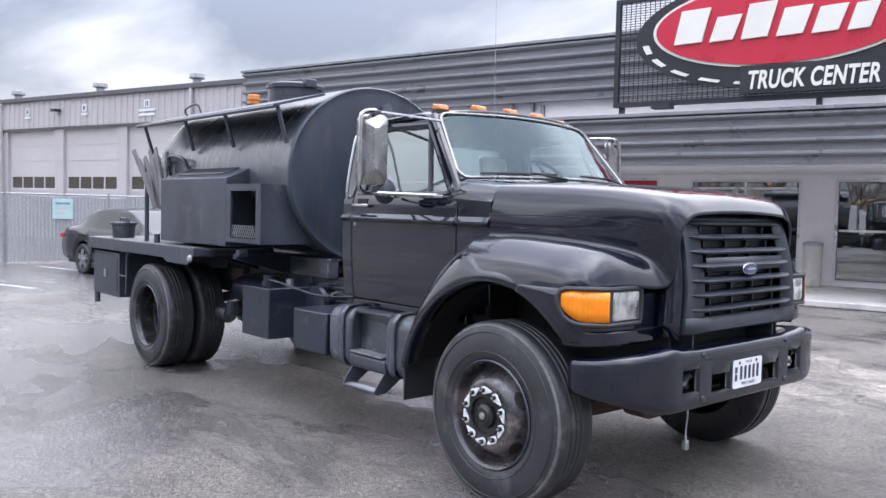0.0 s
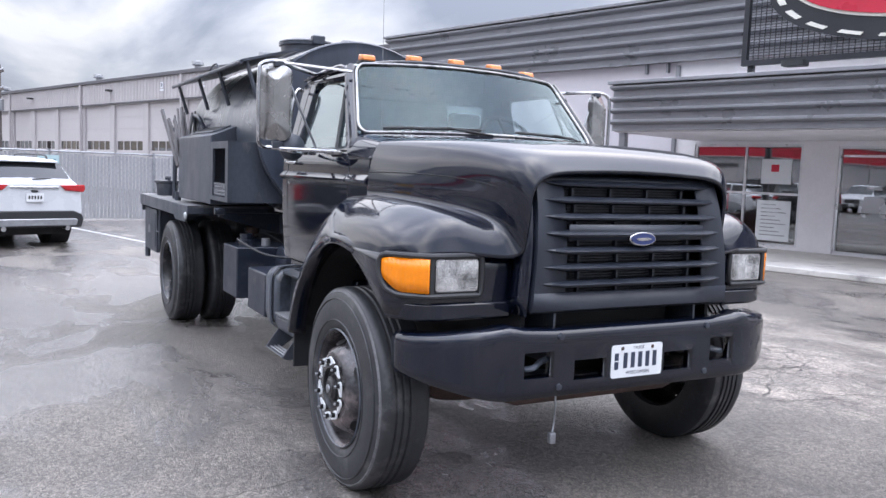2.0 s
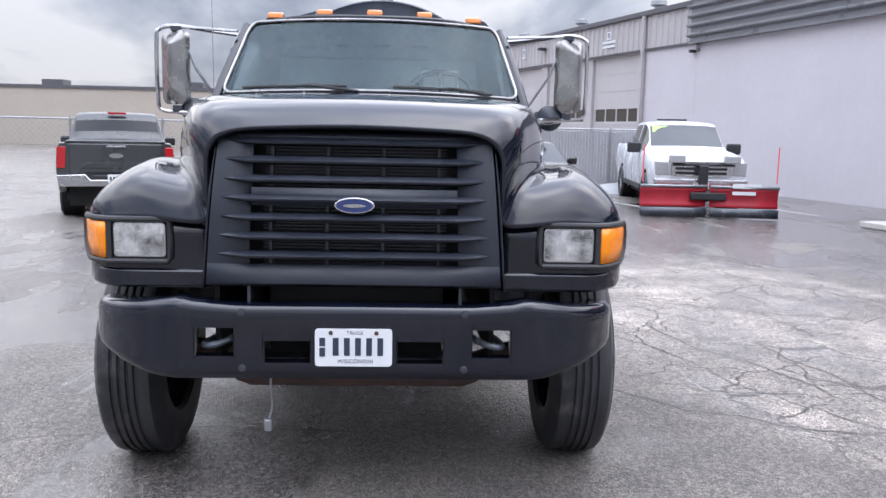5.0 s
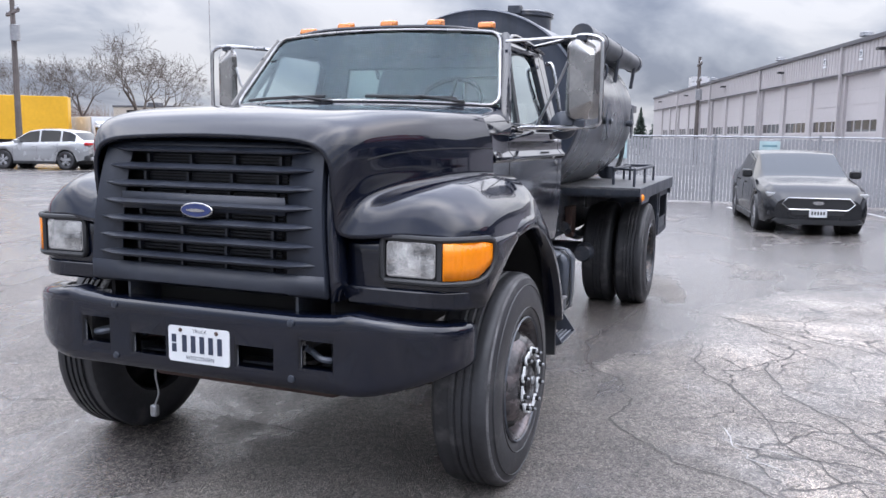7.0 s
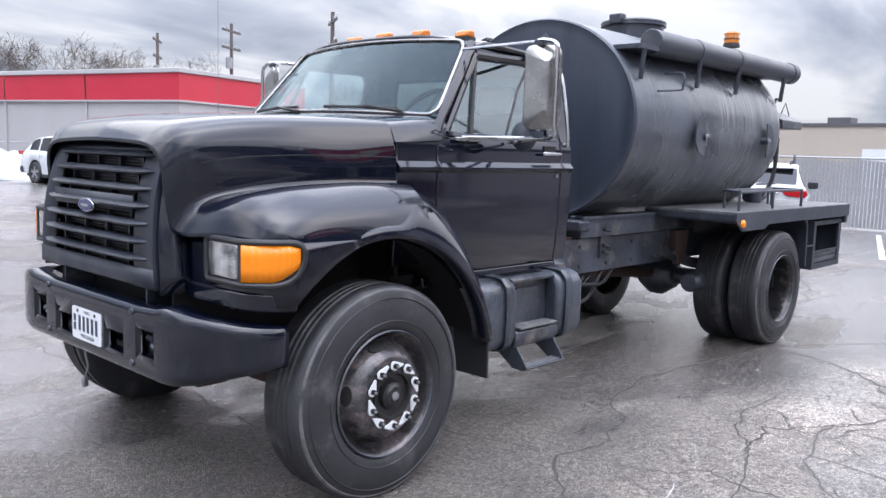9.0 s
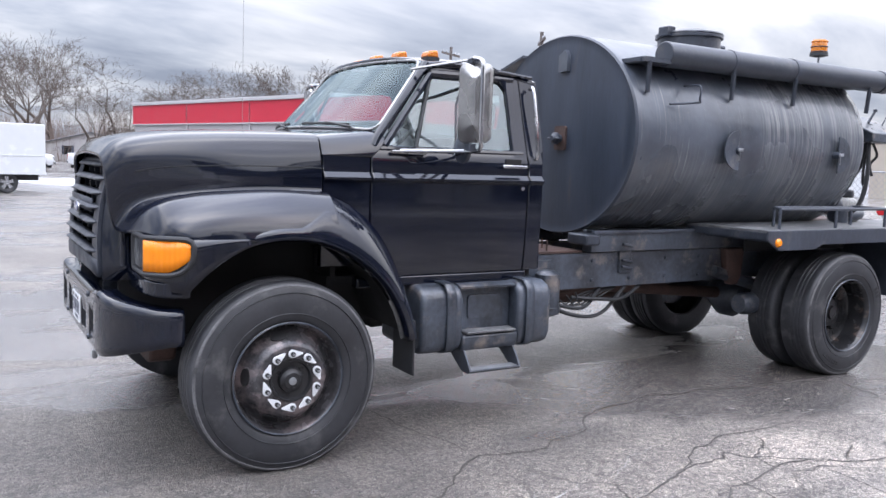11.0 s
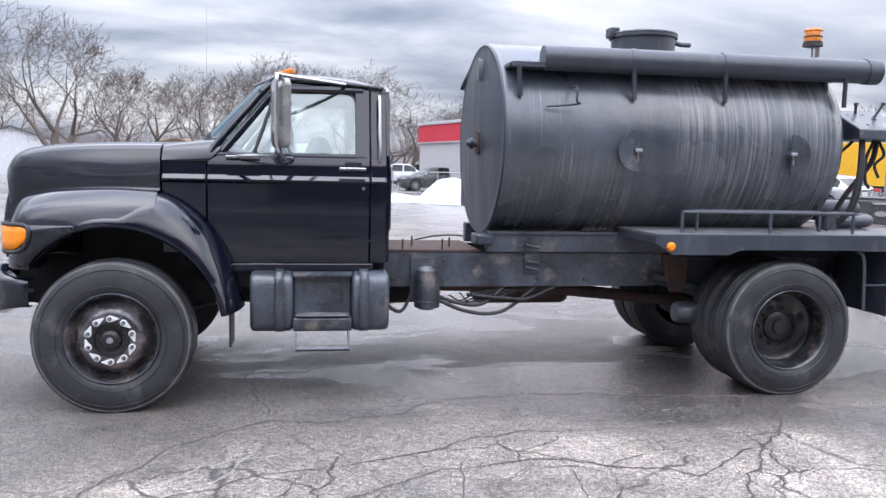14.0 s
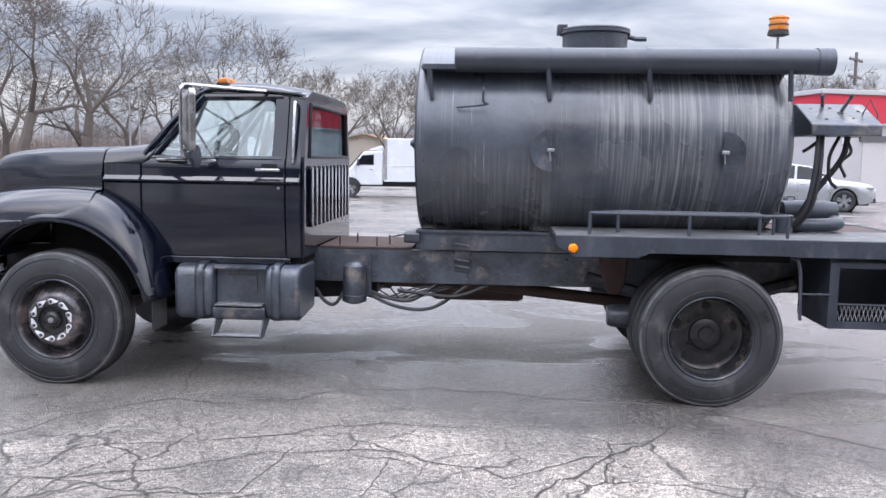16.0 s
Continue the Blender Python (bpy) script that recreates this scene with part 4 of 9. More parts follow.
        # lamps in one dark bezel
        face = [(0.650, 0.765), (0.650, 1.0), (0.635, 1.03), (0.607, 1.065), (0.565, 1.10), (0.512, 1.130), (0.456, 1.150)]
        bend = [(0.492, 1.142, 1.186), (0.470, 1.153, 1.176), (0.459, 1.159, 1.150), (0.460, 1.160, 1.120), (0.468, 1.157, 1.090), (0.484, 1.150, 1.058), (0.510, 1.138, 1.034), (0.540, 1.121, 1.021)]
        flat = [(x, y) for x, y in face if x > 0.55]
        loop = [(x + 0.004, sg * (y + 0.004), 1.188) for x, y in flat] + [(x, sg * y, z) for x, y, z in bend] + [(x + 0.004, sg * (y + 0.004), 1.016) for x, y in flat[::-1]] + [(0.654, sg * 0.757, 1.03), (0.654, sg * 0.755, 1.10), (0.654, sg * 0.757, 1.174)]
        bz = part("lamp_bezel", tube(loop, 0.013, 8, closed=True), PLASTIC_BLACK, hood, "black lamp bezel")
        part("bezel_back", sheet([[(x - 0.003, sg * y, z) for x, y in face] for z in (1.02, 1.186)], flip=sg > 0), PLASTIC_BLACK, bz)
        part("bezel_bar", boxed(0.646, 0.660, sg * 1.0 - 0.010, sg * 1.0 + 0.010, 1.02, 1.186), PLASTIC_BLACK, bz)
        lamp = part("headlamp", prism(rounded(sg * 0.878 - 0.106, sg * 0.878 + 0.106, 1.032, 1.176, 0.018, 4), "x", 0.650, 0.657), CHROME, truck, "clear rectangular headlamp in a bright frame", bevel=0.004)
        rows = [[(0.661 - 0.0022 * (u * u + v * v), sg * 0.878 + 0.098 * u, 1.104 + 0.064 * v) for u in (-1, -0.75, -0.4, 0, 0.4, 0.75, 1)] for v in (-1, -0.6, -0.2, 0.2, 0.6, 1)]
        part("lens", sheet(rows, flip=True), LAMP_GLASS, lamp)
        rows = []
        for p in smooth_line([(0.656, 1.012, 0), (0.635, 1.045, 0), (0.598, 1.08, 0), (0.545, 1.116, 0), (0.505, 1.137, 0), (0.473, 1.150, 0)], 4):
            q = (p.y - 1.012) / 0.138
            lo = 1.030 + 0.062 * max(0.0, (q - 0.60) / 0.40) ** 2.0
            hi = 1.176 - 0.012 * max(0.0, (q - 0.80) / 0.20) ** 2
            rows.append([(p.x, sg * p.y, lo + (hi - lo) * k / 3) for k in range(4)])
        part("turn_lamp", sheet(rows, flip=sg > 0), AMBER, truck, "amber wraparound turn signal lamp", thick=0.012)
    # grille surround, body of the nose
    bm = prism([(-0.60, 0.95), (0.60, 0.95), (0.575, 1.50), (0.52, 1.57), (-0.52, 1.57), (-0.575, 1.50)], "x", 0.30, 0.61)
    part("nose_shell", bm, BLACK_PAINT, hood, bevel=0.02)
    return hood


hood = front_clip()


def grille():
    def px(z):
        return 0.797 - 0.080 * max(0.0, (z - 1.10) / 0.43) ** 2
    # near-black backing sheet stands for the shade behind the slats
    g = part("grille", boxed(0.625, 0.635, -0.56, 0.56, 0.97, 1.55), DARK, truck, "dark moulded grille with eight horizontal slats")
    W = lambda z: 0.578 - 0.045 * (z - 0.95) / 0.6
    def panel(z0, z1, y0, y1, dx=0.0):
        return sheet([[(px(z) - dx, y, z) for y in (y0, y1)] for z in (z0, (z0 + z1) / 2, z1)], flip=True)
    # frame: top, bottom, cheeks
    for sg in (1, -1):
        bm = sheet([[(px(z) - 0.004, sg * (W(z) - 0.165 + 0.05 * (z - 0.95)), z), (px(z) - 0.004, sg * W(z), z), (px(z) - 0.06, sg * (W(z) + 0.006), z)] for z in [0.95 + 0.61 * k / 12 for k in range(13)]], flip=sg > 0)
        part("grille_cheek", bm, GRILLE_PLASTIC, g, thick=0.012)
        part("nose_side", sheet([[(0.55, sg * (W(z) + 0.025), z), (px(z) - 0.02, sg * (W(z) + 0.018), z)] for z in [0.93 + 0.62 * k / 8 for k in range(9)]], flip=sg < 0), BLACK_PAINT, g, thick=0.012)
    part("grille_head", sheet([[(px(z) - (0.02 if z > 1.55 else 0.002), y, z) for y in (-0.53, -0.3, 0, 0.3, 0.53)] for z in (1.515, 1.54, 1.56)], flip=True), GRILLE_PLASTIC, g, thick=0.012)
    part("grille_foot", sheet([[(px(z) - (0.03 if z < 0.95 else 0.0), y, z) for y in (-0.575, -0.3, 0, 0.3, 0.575)] for z in (0.945, 0.96, 1.035)], flip=True), GRILLE_PLASTIC, g, thick=0.012)
    n = 7
    for k in range(n):
        z = 1.075 + k * 0.0735
        w = W(z) - 0.035
        x = px(z)
        bm = bmesh.new()
        rows = []
        for i in range(21):
            y = -w + 2 * w * i / 20
            t = min(1.0, (w - abs(y)) / 0.10)
            rows.append([(x - 0.012, y, z - 0.020 * (0.4 + 0.6 * t)), (x + 0.030 * t, y, z - 0.010 * t), (x + 0.033 * t, y, z - 0.004 * t), (x + 0.012 * t, y, z + 0.010 * t), (x - 0.012, y, z + 0.013)])
        part("slat", sheet(rows, bm), GRILLE_PLASTIC, g, thick=0.004)
        if k == 3:
            part("emblem_band", sheet([[(x + 0.012, y, zz) for y in (-0.40, 0, 0.40)] for zz in (z - 0.03, z + 0.04)], flip=True), GRILLE_PLASTIC, g, thick=0.01)
        for y in (-0.33, -0.11, 0.11, 0.33):
            part("divider", boxed(x - 0.035, x - 0.012, y - 0.006, y + 0.006, z - 0.06, z), GRILLE_PLASTIC, g)
        for j in (0, 1, 2):
            part("mesh_bar", boxed(x - 0.05, x - 0.035, -0.36, 0.36, z - 0.054 + j * 0.013, z - 0.049 + j * 0.013), GRILLE_PLASTIC, g)
    e = part("emblem", oval(0, 0, 0.079, 0.032, -0.012, 0.0, 40), CHROME, g, "blue oval emblem with a bright rim", bevel=0.003)
    e.matrix_basis = pose(0.812, 0, 1.272, 0, 0, 90)
    f = part("emblem_field", oval(0, 0, 0.070, 0.026, -0.016, -0.0125, 40), OVAL_BLUE, e)
    part("emblem_bar", oval(0, 0.0, 0.045, 0.007, -0.0185, -0.0162, 24), CHROME, e)
    return g


grille()


def bumper():
    """Deep pressed channel, swept back at the ends, with four openings."""
    line = [(0.822, y) for y in (0, 0.17, 0.36, 0.47, 0.63, 0.67)] + [(0.820, 0.70), (0.815, 0.74), (0.804, 0.80), (0.776, 0.87), (0.732, 0.945), (0.675, 1.01), (0.615, 1.06), (0.56, 1.085), (0.525, 1.094), (0.49, 1.096)]
    def top(y):
        k = min(max((y - 0.58) / 0.10, 0), 1)
        return 0.872 + 0.022 * k - 0.055 * max(0, (y - 0.70) / 0.42)
    def bot(y):
        return 0.575 + 0.105 * max(0, (y - 0.72) / 0.4) ** 1.4
    fx = lambda y: 0.822
    bm = bmesh.new()
    for sg in (1, -1):
        holes = ((0.17, 0.36, 0.640, 0.735), (0.47, 0.63, 0.665, 0.785))
        def row(i):
            x, y = line[i]
            (xa, ya), (xb, yb) = line[max(i - 1, 0)], line[min(i + 1, len(line) - 1)]
            dx, dy = xb - xa, yb - ya
            l = math.hypot(dx, dy)
            nx, ny = dy / l, -dx / l
            t, o = top(y), bot(y)
            return [(x - nx * d, sg * (y - ny * d), z) for d, z in ((0.10, t), (0.035, t), (0.020, t - 0.002), (0.008, t - 0.010), (0.002, t - 0.024), (0, t - 0.036), (0, t - 0.060), (0, o + 0.050), (0, o + 0.030), (0.003, o + 0.016), (0.012, o + 0.004), (0.06, o))]
        for i in range(len(line) - 1):
            a, c = line[i][1], line[i + 1][1]
            hole = next((h for h in holes if h[0] <= a and c <= h[1] + 1e-6), None) if i < 5 else None
            ra, rc = row(i), row(i + 1)
            if hole:
                sheet([ra[:7] + [(0.822, sg * a, hole[3])], rc[:7] + [(0.822, sg * c, hole[3])]], bm)
                sheet([[(0.822, sg * a, hole[2])] + ra[7:], [(0.822, sg * c, hole[2])] + rc[7:]], bm)
                lo, hi = hole[2], hole[3]
                for y in (a, c):
                    sheet([[(0.77, sg * y, lo), (0.77, sg * y, hi)], [(0.822, sg * y, lo), (0.822, sg * y, hi)]], bm)
                for z in (lo, hi):
                    sheet([[(0.77, sg * a, z), (0.77, sg * c, z)], [(0.822, sg * a, z), (0.822, sg * c, z)]], bm)
            else:
                sheet([ra, rc], bm)
    bmesh.ops.remove_doubles(bm, verts=bm.verts, dist=1e-4)
    bmesh.ops.recalc_face_normals(bm, faces=bm.faces)
    b = part("bumper", bm, BLACK_PAINT, truck, "dented black steel bumper with four openings", thick=0.010)
    for sg in (1, -1):
        hook = smooth_line([(0.62, sg * 0.58, 0.70), (0.76, sg * 0.60, 0.70), (0.79, sg * 0.56, 0.705), (0.76, sg * 0.50, 0.72), (0.78, sg * 0.48, 0.74)], 5)
        part("tow_hook", tube(hook, 0.014, 8), CHASSIS, b, "worn steel tow hook")
        for y, z in ((0.44, 0.845), (0.44, 0.62)):
            part("bolt", revolve([(0.001, 0.012), (0.014, 0.01), (0.017, 0.0)], "x", 10, pose(fx(y) + 0.002, sg * y, z)), MATT_BLACK, b)
    # crossmember and rusty apron behind
    part("apron", prism([(-0.56, 0.57), (0.56, 0.57), (0.53, 0.48), (0.46, 0.455), (-0.46, 0.455), (-0.53, 0.48)], "x", 0.40, 0.54), RUST, truck, "rusty front crossmember", bevel=0.015)
    part("bumper_back", boxed(0.55, 0.70, -0.46, 0.46, 0.60, 0.63), CHASSIS, b)
    p = part("number_plate", prism(rounded(-0.1525, 0.1525, 0.632, 0.785, 0.014, 3), "x", 0.828, 0.832), WHITE_PLATE, b, "white number plate with dark characters")
    for i in range(5):
        y = -0.085 + i * 0.044
        part("plate_bar", boxed(0.832, 0.8335, y + 0.003, y + 0.026, 0.676, 0.748), INK, p)
    part("plate_bar", boxed(0.832, 0.8335, -0.135, -0.112, 0.672, 0.708), INK, p)
    part("plate_bar", boxed(0.832, 0.8335, -0.135, -0.112, 0.714, 0.748), INK, p)
    for words, size, y, z in (("TRUCK", 0.02, -0.028, 0.762), ("WISCONSIN", 0.024, -0.065, 0.645)):
        text_part(words, size, pose(0.8325, y, z, 90, 0, 90), INK, p, 0.0005, 1.1)
    for y in (-0.09, 0.09):
        part("plate_screw", revolve([(0.001, 0.005), (0.008, 0.003), (0.009, 0)], "x", 10, pose(0.832, y, 0.768)), RUST, p)
    # block-heater lead hanging below
    cord = smooth_line([(0.68, -0.35, 0.60), (0.69, -0.35, 0.50), (0.68, -0.345, 0.42), (0.69, -0.36, 0.36)], 6)
    c = part("power_lead", tube(cord, 0.005, 6), GALV, truck, "grey plug lead hanging under the bumper")
    part("plug", boxed(0.675, 0.705, -0.378, -0.345, 0.31, 0.365), GALV, c, bevel=0.008)
    return b


bumper()


def cab_side_y(z):
    """Outer face of the cab below the windows, by height."""
    pts = ((0.86, 0.865), (1.0, 0.885), (1.2, 0.900), (1.40, 0.905), (1.455, 0.905), (1.472, 0.926), (1.484, 0.927), (1.512, 0.901), (1.60, 0.896), (1.64, 0.876), (2.12, 0.745), (2.2, 0.72))
    for (a, ya), (b, yb) in zip(pts, pts[1:]):
        if z <= b:
            return ya + (yb - ya) * (z - a) / (b - a)
    return pts[-1][1]


LOW = (0.93, 1.0, 1.1, 1.2, 1.3, 1.40, 1.455, 1.472, 1.484, 1.512, 1.56, 1.60, 1.64)


def side_panel(x0, x1, zs, sg):
    a, b = x0 + 0.004, x1 - 0.004
    line = [(a, 0.05), (a, 0.004), (a + 0.004, 0), (a + 0.011, 0), ((a + b) / 2, 0), (b - 0.011, 0), (b - 0.004, 0), (b, 0.004), (b, 0.05)]
    return sheet([[(x, sg * (cab_side_y(z) - dy), z) for z in zs] for x, dy in line], flip=sg < 0)


def cab():
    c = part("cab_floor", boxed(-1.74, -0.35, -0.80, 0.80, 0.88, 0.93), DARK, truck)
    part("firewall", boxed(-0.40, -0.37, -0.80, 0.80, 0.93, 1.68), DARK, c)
    for sg in (1, -1):
        part("cowl_side", side_panel(-0.56, -0.275, [z for z in LOW if z >= 1.0 and z <= 1.60], sg), BLACK_PAINT, truck, "black cowl panel")
        part("sill", boxed(-1.66, -0.50, sg * 0.83 - 0.03, sg * 0.83 + 0.045, 0.865, 0.925), BLACK_PAINT, truck, bevel=0.01)
        d = part("door", side_panel(-1.63, -0.56, LOW, sg), BLACK_PAINT, truck, "black cab door with a bright waist line")
        # window frame of the door
        def at(x, z, dy=0.0):
            return (x, sg * (cab_side_y(z) + dy), z)
        def bar(name, a, b, w, mat=BLACK_PAINT, par=d):
            n = 8
            pts = [(a[0] + (b[0] - a[0]) * i / n, a[1] + (b[1] - a[1]) * i / n) for i in range(n + 1)]
            return part(name, tube([at(x, z, -0.012) for x, z in pts], w, 8), mat, par)
        bar("window_frame", (-0.655, 1.66), (-1.00, 2.09), 0.024)
        bar("window_frame", (-1.00, 2.095), (-1.585, 2.10), 0.026)
        part("door_pillar", side_panel(-1.632, -1.525, (1.62, 1.75, 1.9, 2.05, 2.125), sg), BLACK_PAINT, d)
        part("door_header", side_panel(-1.632, -1.0, (2.085, 2.105, 2.13), sg), BLACK_PAINT, d)
        part("window_corner", prism([(-1.53, 2.09), (-1.45, 2.09), (-1.49, 2.08), (-1.515, 2.06), (-1.53, 2.02)], "y", sg * 0.752 - 0.012, sg * 0.752 + 0.012), BLACK_PAINT, d)
        bar("window_frame", (-0.62, 1.645), (-1.60, 1.645), 0.02)
        bar("vent_bar", (-0.86, 1.66), (-1.00, 2.07), 0.012, PLASTIC_BLACK)
        g = sheet([[at(-0.66, 1.655, -0.02), at(-1.57, 1.655, -0.02)], [at(-1.0, 2.09, -0.02), at(-1.57, 2.10, -0.02)]])
        part("door_glass", g, DOOR_GLASS, d, "clear door glass").visible_shadow = False
        # handle and lock
        h = part("door_handle", boxed(-1.60, -1.42, sg * 0.925 - 0.006, sg * 0.925 + 0.008, 1.555, 1.575), CHROME, d, "chrome door handle", bevel=0.005)
        # near-black block paints the shade of the recess behind the handle
        part("handle_recess_shade", boxed(-1.57, -1.46, sg * 0.896 - 0.004, sg * 0.896 + 0.008, 1.575, 1.61), DARK, d)
        part("lock", revolve([(0.001, 0.008), (0.012, 0.007), (0.014, 0)], "y", 12, pose(-1.585, sg * 0.906, 1.435, 0, 0, 0 if sg > 0 else 180)), CHROME, d)
        # rear quarter with grab bar
        zq = (*LOW, 1.75, 1.9, 2.05, 2.12)
        part("rear_quarter", side_panel(-1.745, -1.63, zq, sg), BLACK_PAINT, truck)
        part("grab_bar", tube(smooth_line([(-1.69, sg * 0.86, 1.62), (-1.69, sg * 0.905, 1.66), (-1.69, sg * 0.84, 2.02), (-1.69, sg * 0.79, 2.05)], 5), 0.012, 8), CHROME, truck)
        # windscreen pillar
        p = smooth_line([(-0.585, sg * 0.866, 1.655), (-0.625, sg * 0.850, 1.72), (-0.80, sg * 0.800, 1.94), (-0.975, sg * 0.738, 2.15)], 6)
        part("windscreen_pillar", tube(p, 0.026, 8), BLACK_PAINT, truck)
    # windscreen
    def ws(u, v):
        y = u * (0.822 - 0.110 * v)
        x = -0.455 - 0.415 * v - (0.175 - 0.08 * v) * abs(u) ** 2.2
        return Vector((x, y, 1.765 + 0.420 * v - 0.022 * u * u))
    N = 16
    grid = [[ws(-1 + 2 * i / N, j / 6) for i in range(N + 1)] for j in range(7)]
    part("windscreen", sheet(grid), GLASS, truck, "clear curved windscreen").visible_shadow = False
    def corner(su, v0, v1, back):
        pts = [ws(su * (1 - 0.07 * (1 - math.sin(a * math.pi / 8))), v0 + (v1 - v0) * (1 - math.cos(a * math.pi / 8))) for a in range(5)]
        return pts[::-1] if back else pts
    edge = [ws(-1 + 2 * i / N, 0) for i in range(1, N)] + corner(1, 0, 0.14, False) + [ws(1, j / 6) for j in range(1, 6)] + corner(1, 1, 0.86, True) + [ws(1 - 2 * i / N, 1) for i in range(1, N)] + corner(-1, 1, 0.86, False) + [ws(-1, 1 - j / 6) for j in range(1, 6)] + corner(-1, 0, 0.14, True)
    part("windscreen_trim", tube([p + Vector((0.004, 0, 0.004)) for p in edge], 0.009, 8, closed=True), MIRROR_SHELL, truck, "thin bright windscreen trim")
    # cowl: runs on from the rear edge of the hood to the windscreen and the doors
    half = []
    for j in range(25):
        u = 3.25 * j / 24
        s = hood_point(0, u)
        if u <= 2:
            e = ws(s.y / 0.822, 0) + Vector((0, 0, -0.006))
            e.y = s.y
        else:
            # rounded shoulder down to the door and the side panel
            f = (u - 2) / 1.25
            a = ws(hood_point(0, 2).y / 0.822, 0)
            e = Vector((a.x + (-0.562 - a.x) * f * f - 0.055 * math.sin(f * math.pi), hood_point(0, 2).y + (cab_side_y(1.60) - hood_point(0, 2).y) * math.sin(f * math.pi / 2), 1.595 + (a.z - 0.006 - 1.595) * math.cos(f * math.pi / 2)))
            s.y += (cab_side_y(1.60) - 0.004 - s.y) * f * f * f
            s.z += (1.597 - s.z) * f * f * f
        half.append([s.lerp(e, t) + Vector((-0.008 * (1 - t), 0, -0.001)) for t in (0, 0.015, 0.15, 0.4, 0.7, 0.985, 1)])
    rows = [[Vector((p.x, -p.y, p.z)) for p in r] for r in half[:0:-1]] + half
    part("cowl", sheet(rows), BLACK_PAINT, truck, thick=0.01)
    # roof
    rows = []
    for i in range(13):
        s = i / 12
        x = -0.872 - 0.873 * s
        rows.append([(x - 0.095 * abs(u) ** 2.2 * (1 - s), u * (0.735 + 0.02 * s), 2.185 + 0.035 * math.sin(math.pi * min(1, 0.15 + s)) - 0.075 * abs(u) ** 4 - 0.06 * max(0, s - 0.8) * 5 * 0.6) for u in [-1 + 2 * k / 16 for k in range(17)]])
    part("roof", sheet(rows), BLACK_PAINT, truck, "black cab roof", thick=0.03)
    for sg in (1, -1):
        part("drip_rail", tube(smooth_line([(-0.645, sg * 0.858, 1.745), (-0.81, sg * 0.815, 1.95), (-1.0, sg * 0.762, 2.14), (-1.3, sg * 0.765, 2.15), (-1.72, sg * 0.765, 2.12)], 6), 0.012, 6), BLACK_PAINT, truck)
    # rear wall with window and pressed ribs
    rw = part("rear_wall", boxed(-0.86, 0.86, 0, 0.03, 0.93, 1.66), BLACK_PAINT, truck, "black cab back panel with pressed ribs")
    rw.matrix_basis = pose(-1.735, 0, 0, 0, 0, 90)
    for sg in (1, -1):
        part("rear_post", prism([(sg * 0.86, 1.66), (sg * 0.71, 1.66), (sg * 0.66, 2.05), (sg * 0.75, 2.10)], "y", 0, 0.03), BLACK_PAINT, rw)
    part("rear_header", prism([(-0.66, 2.05), (0.66, 2.05), (0.75, 2.10), (0.6, 2.15), (-0.6, 2.15), (-0.75, 2.10)], "y", 0, 0.03), BLACK_PAINT, rw)
    part("rear_glass", prism([(-0.715, 1.655), (0.715, 1.655), (0.665, 2.055), (-0.665, 2.055)], "y", 0.012, 0.018), GLASS, rw).visible_shadow = False
    part("rear_gasket", tube([(-0.71, 0.032, 1.665), (0.71, 0.032, 1.665), (0.66, 0.032, 2.05), (-0.66, 0.032, 2.05)], 0.014, 6, closed=True), PLASTIC_BLACK, rw)
    for k in range(11):
        y = -0.70 + k * 0.14
        part("rib", prism(rounded(y - 0.035, y + 0.035, 1.14, 1.60, 0.03, 3), "y", 0.03, 0.055), BLACK_PAINT, rw, bevel=0.008)
    # marker lamps
    for y, x, z in ((-0.59, -1.085, 2.205), (-0.295, -1.03, 2.222), (0, -1.015, 2.225), (0.295, -1.03, 2.222), (0.59, -1.085, 2.205)):
        m = part("marker_lamp", prism(rounded(x - 0.045, x + 0.045, y - 0.055, y + 0.055, 0.02, 3), "z", z - 0.03, z), PLASTIC_BLACK, truck)
        bm = prism([(-0.04, 0), (0.045, 0), (0.03, 0.035), (-0.03, 0.045)], "y", -0.045, 0.045)
        ob = part("amber_cap", bm, AMBER_PALE, m, "faded amber cap", bevel=0.01)
        ob.matrix_basis = pose(x, y, z)
    # inside
    part("dashboard", prism([(-0.42, 1.40), (-0.42, 1.70), (-0.55, 1.715), (-0.74, 1.63), (-0.76, 1.45)], "y", -0.80, 0.80), VINYL, truck, "grey dashboard", bevel=0.02)
    part("dash_top", boxed(-0.72, -0.42, -0.8, 0.8, 1.69, 1.70), VINYL, truck)
    s = part("bench_seat", boxed(-1.55, -1.05, -0.72, 0.72, 1.12, 1.30), VINYL, truck, "grey bench seat", bevel=0.05, segs=3)
    part("seat_back", prism([(-1.52, 1.28), (-1.40, 1.28), (-1.56, 1.80), (-1.66, 1.80)], "y", 0.12, 0.70), VINYL, s, bevel=0.04, segs=3)
    part("seat_back", prism([(-1.52, 1.28), (-1.40, 1.28), (-1.56, 1.75), (-1.66, 1.75)], "y", -0.70, 0.05), VINYL, s, bevel=0.04, segs=3)
    part("head_rest", prism([(-1.62, 1.80), (-1.54, 1.80), (-1.56, 1.97), (-1.63, 1.97)], "y", 0.28, 0.54), VINYL_LIGHT, s, bevel=0.03)
    st = part("steering_column", tube([(-0.62, 0.40, 1.52), (-0.97, 0.40, 1.765)], 0.03, 10), VINYL, truck)
    ring = [Vector((0, 0.195 * math.cos(t), 0.195 * math.sin(t))) for t in [2 * math.pi * k / 32 for k in range(32)]]
    tilt = pose(-0.98, 0.40, 1.775, 0, -42, 0)
    part("steering_wheel", tube([tilt @ p for p in ring], 0.014, 8, closed=True), PLASTIC_BLACK, st)
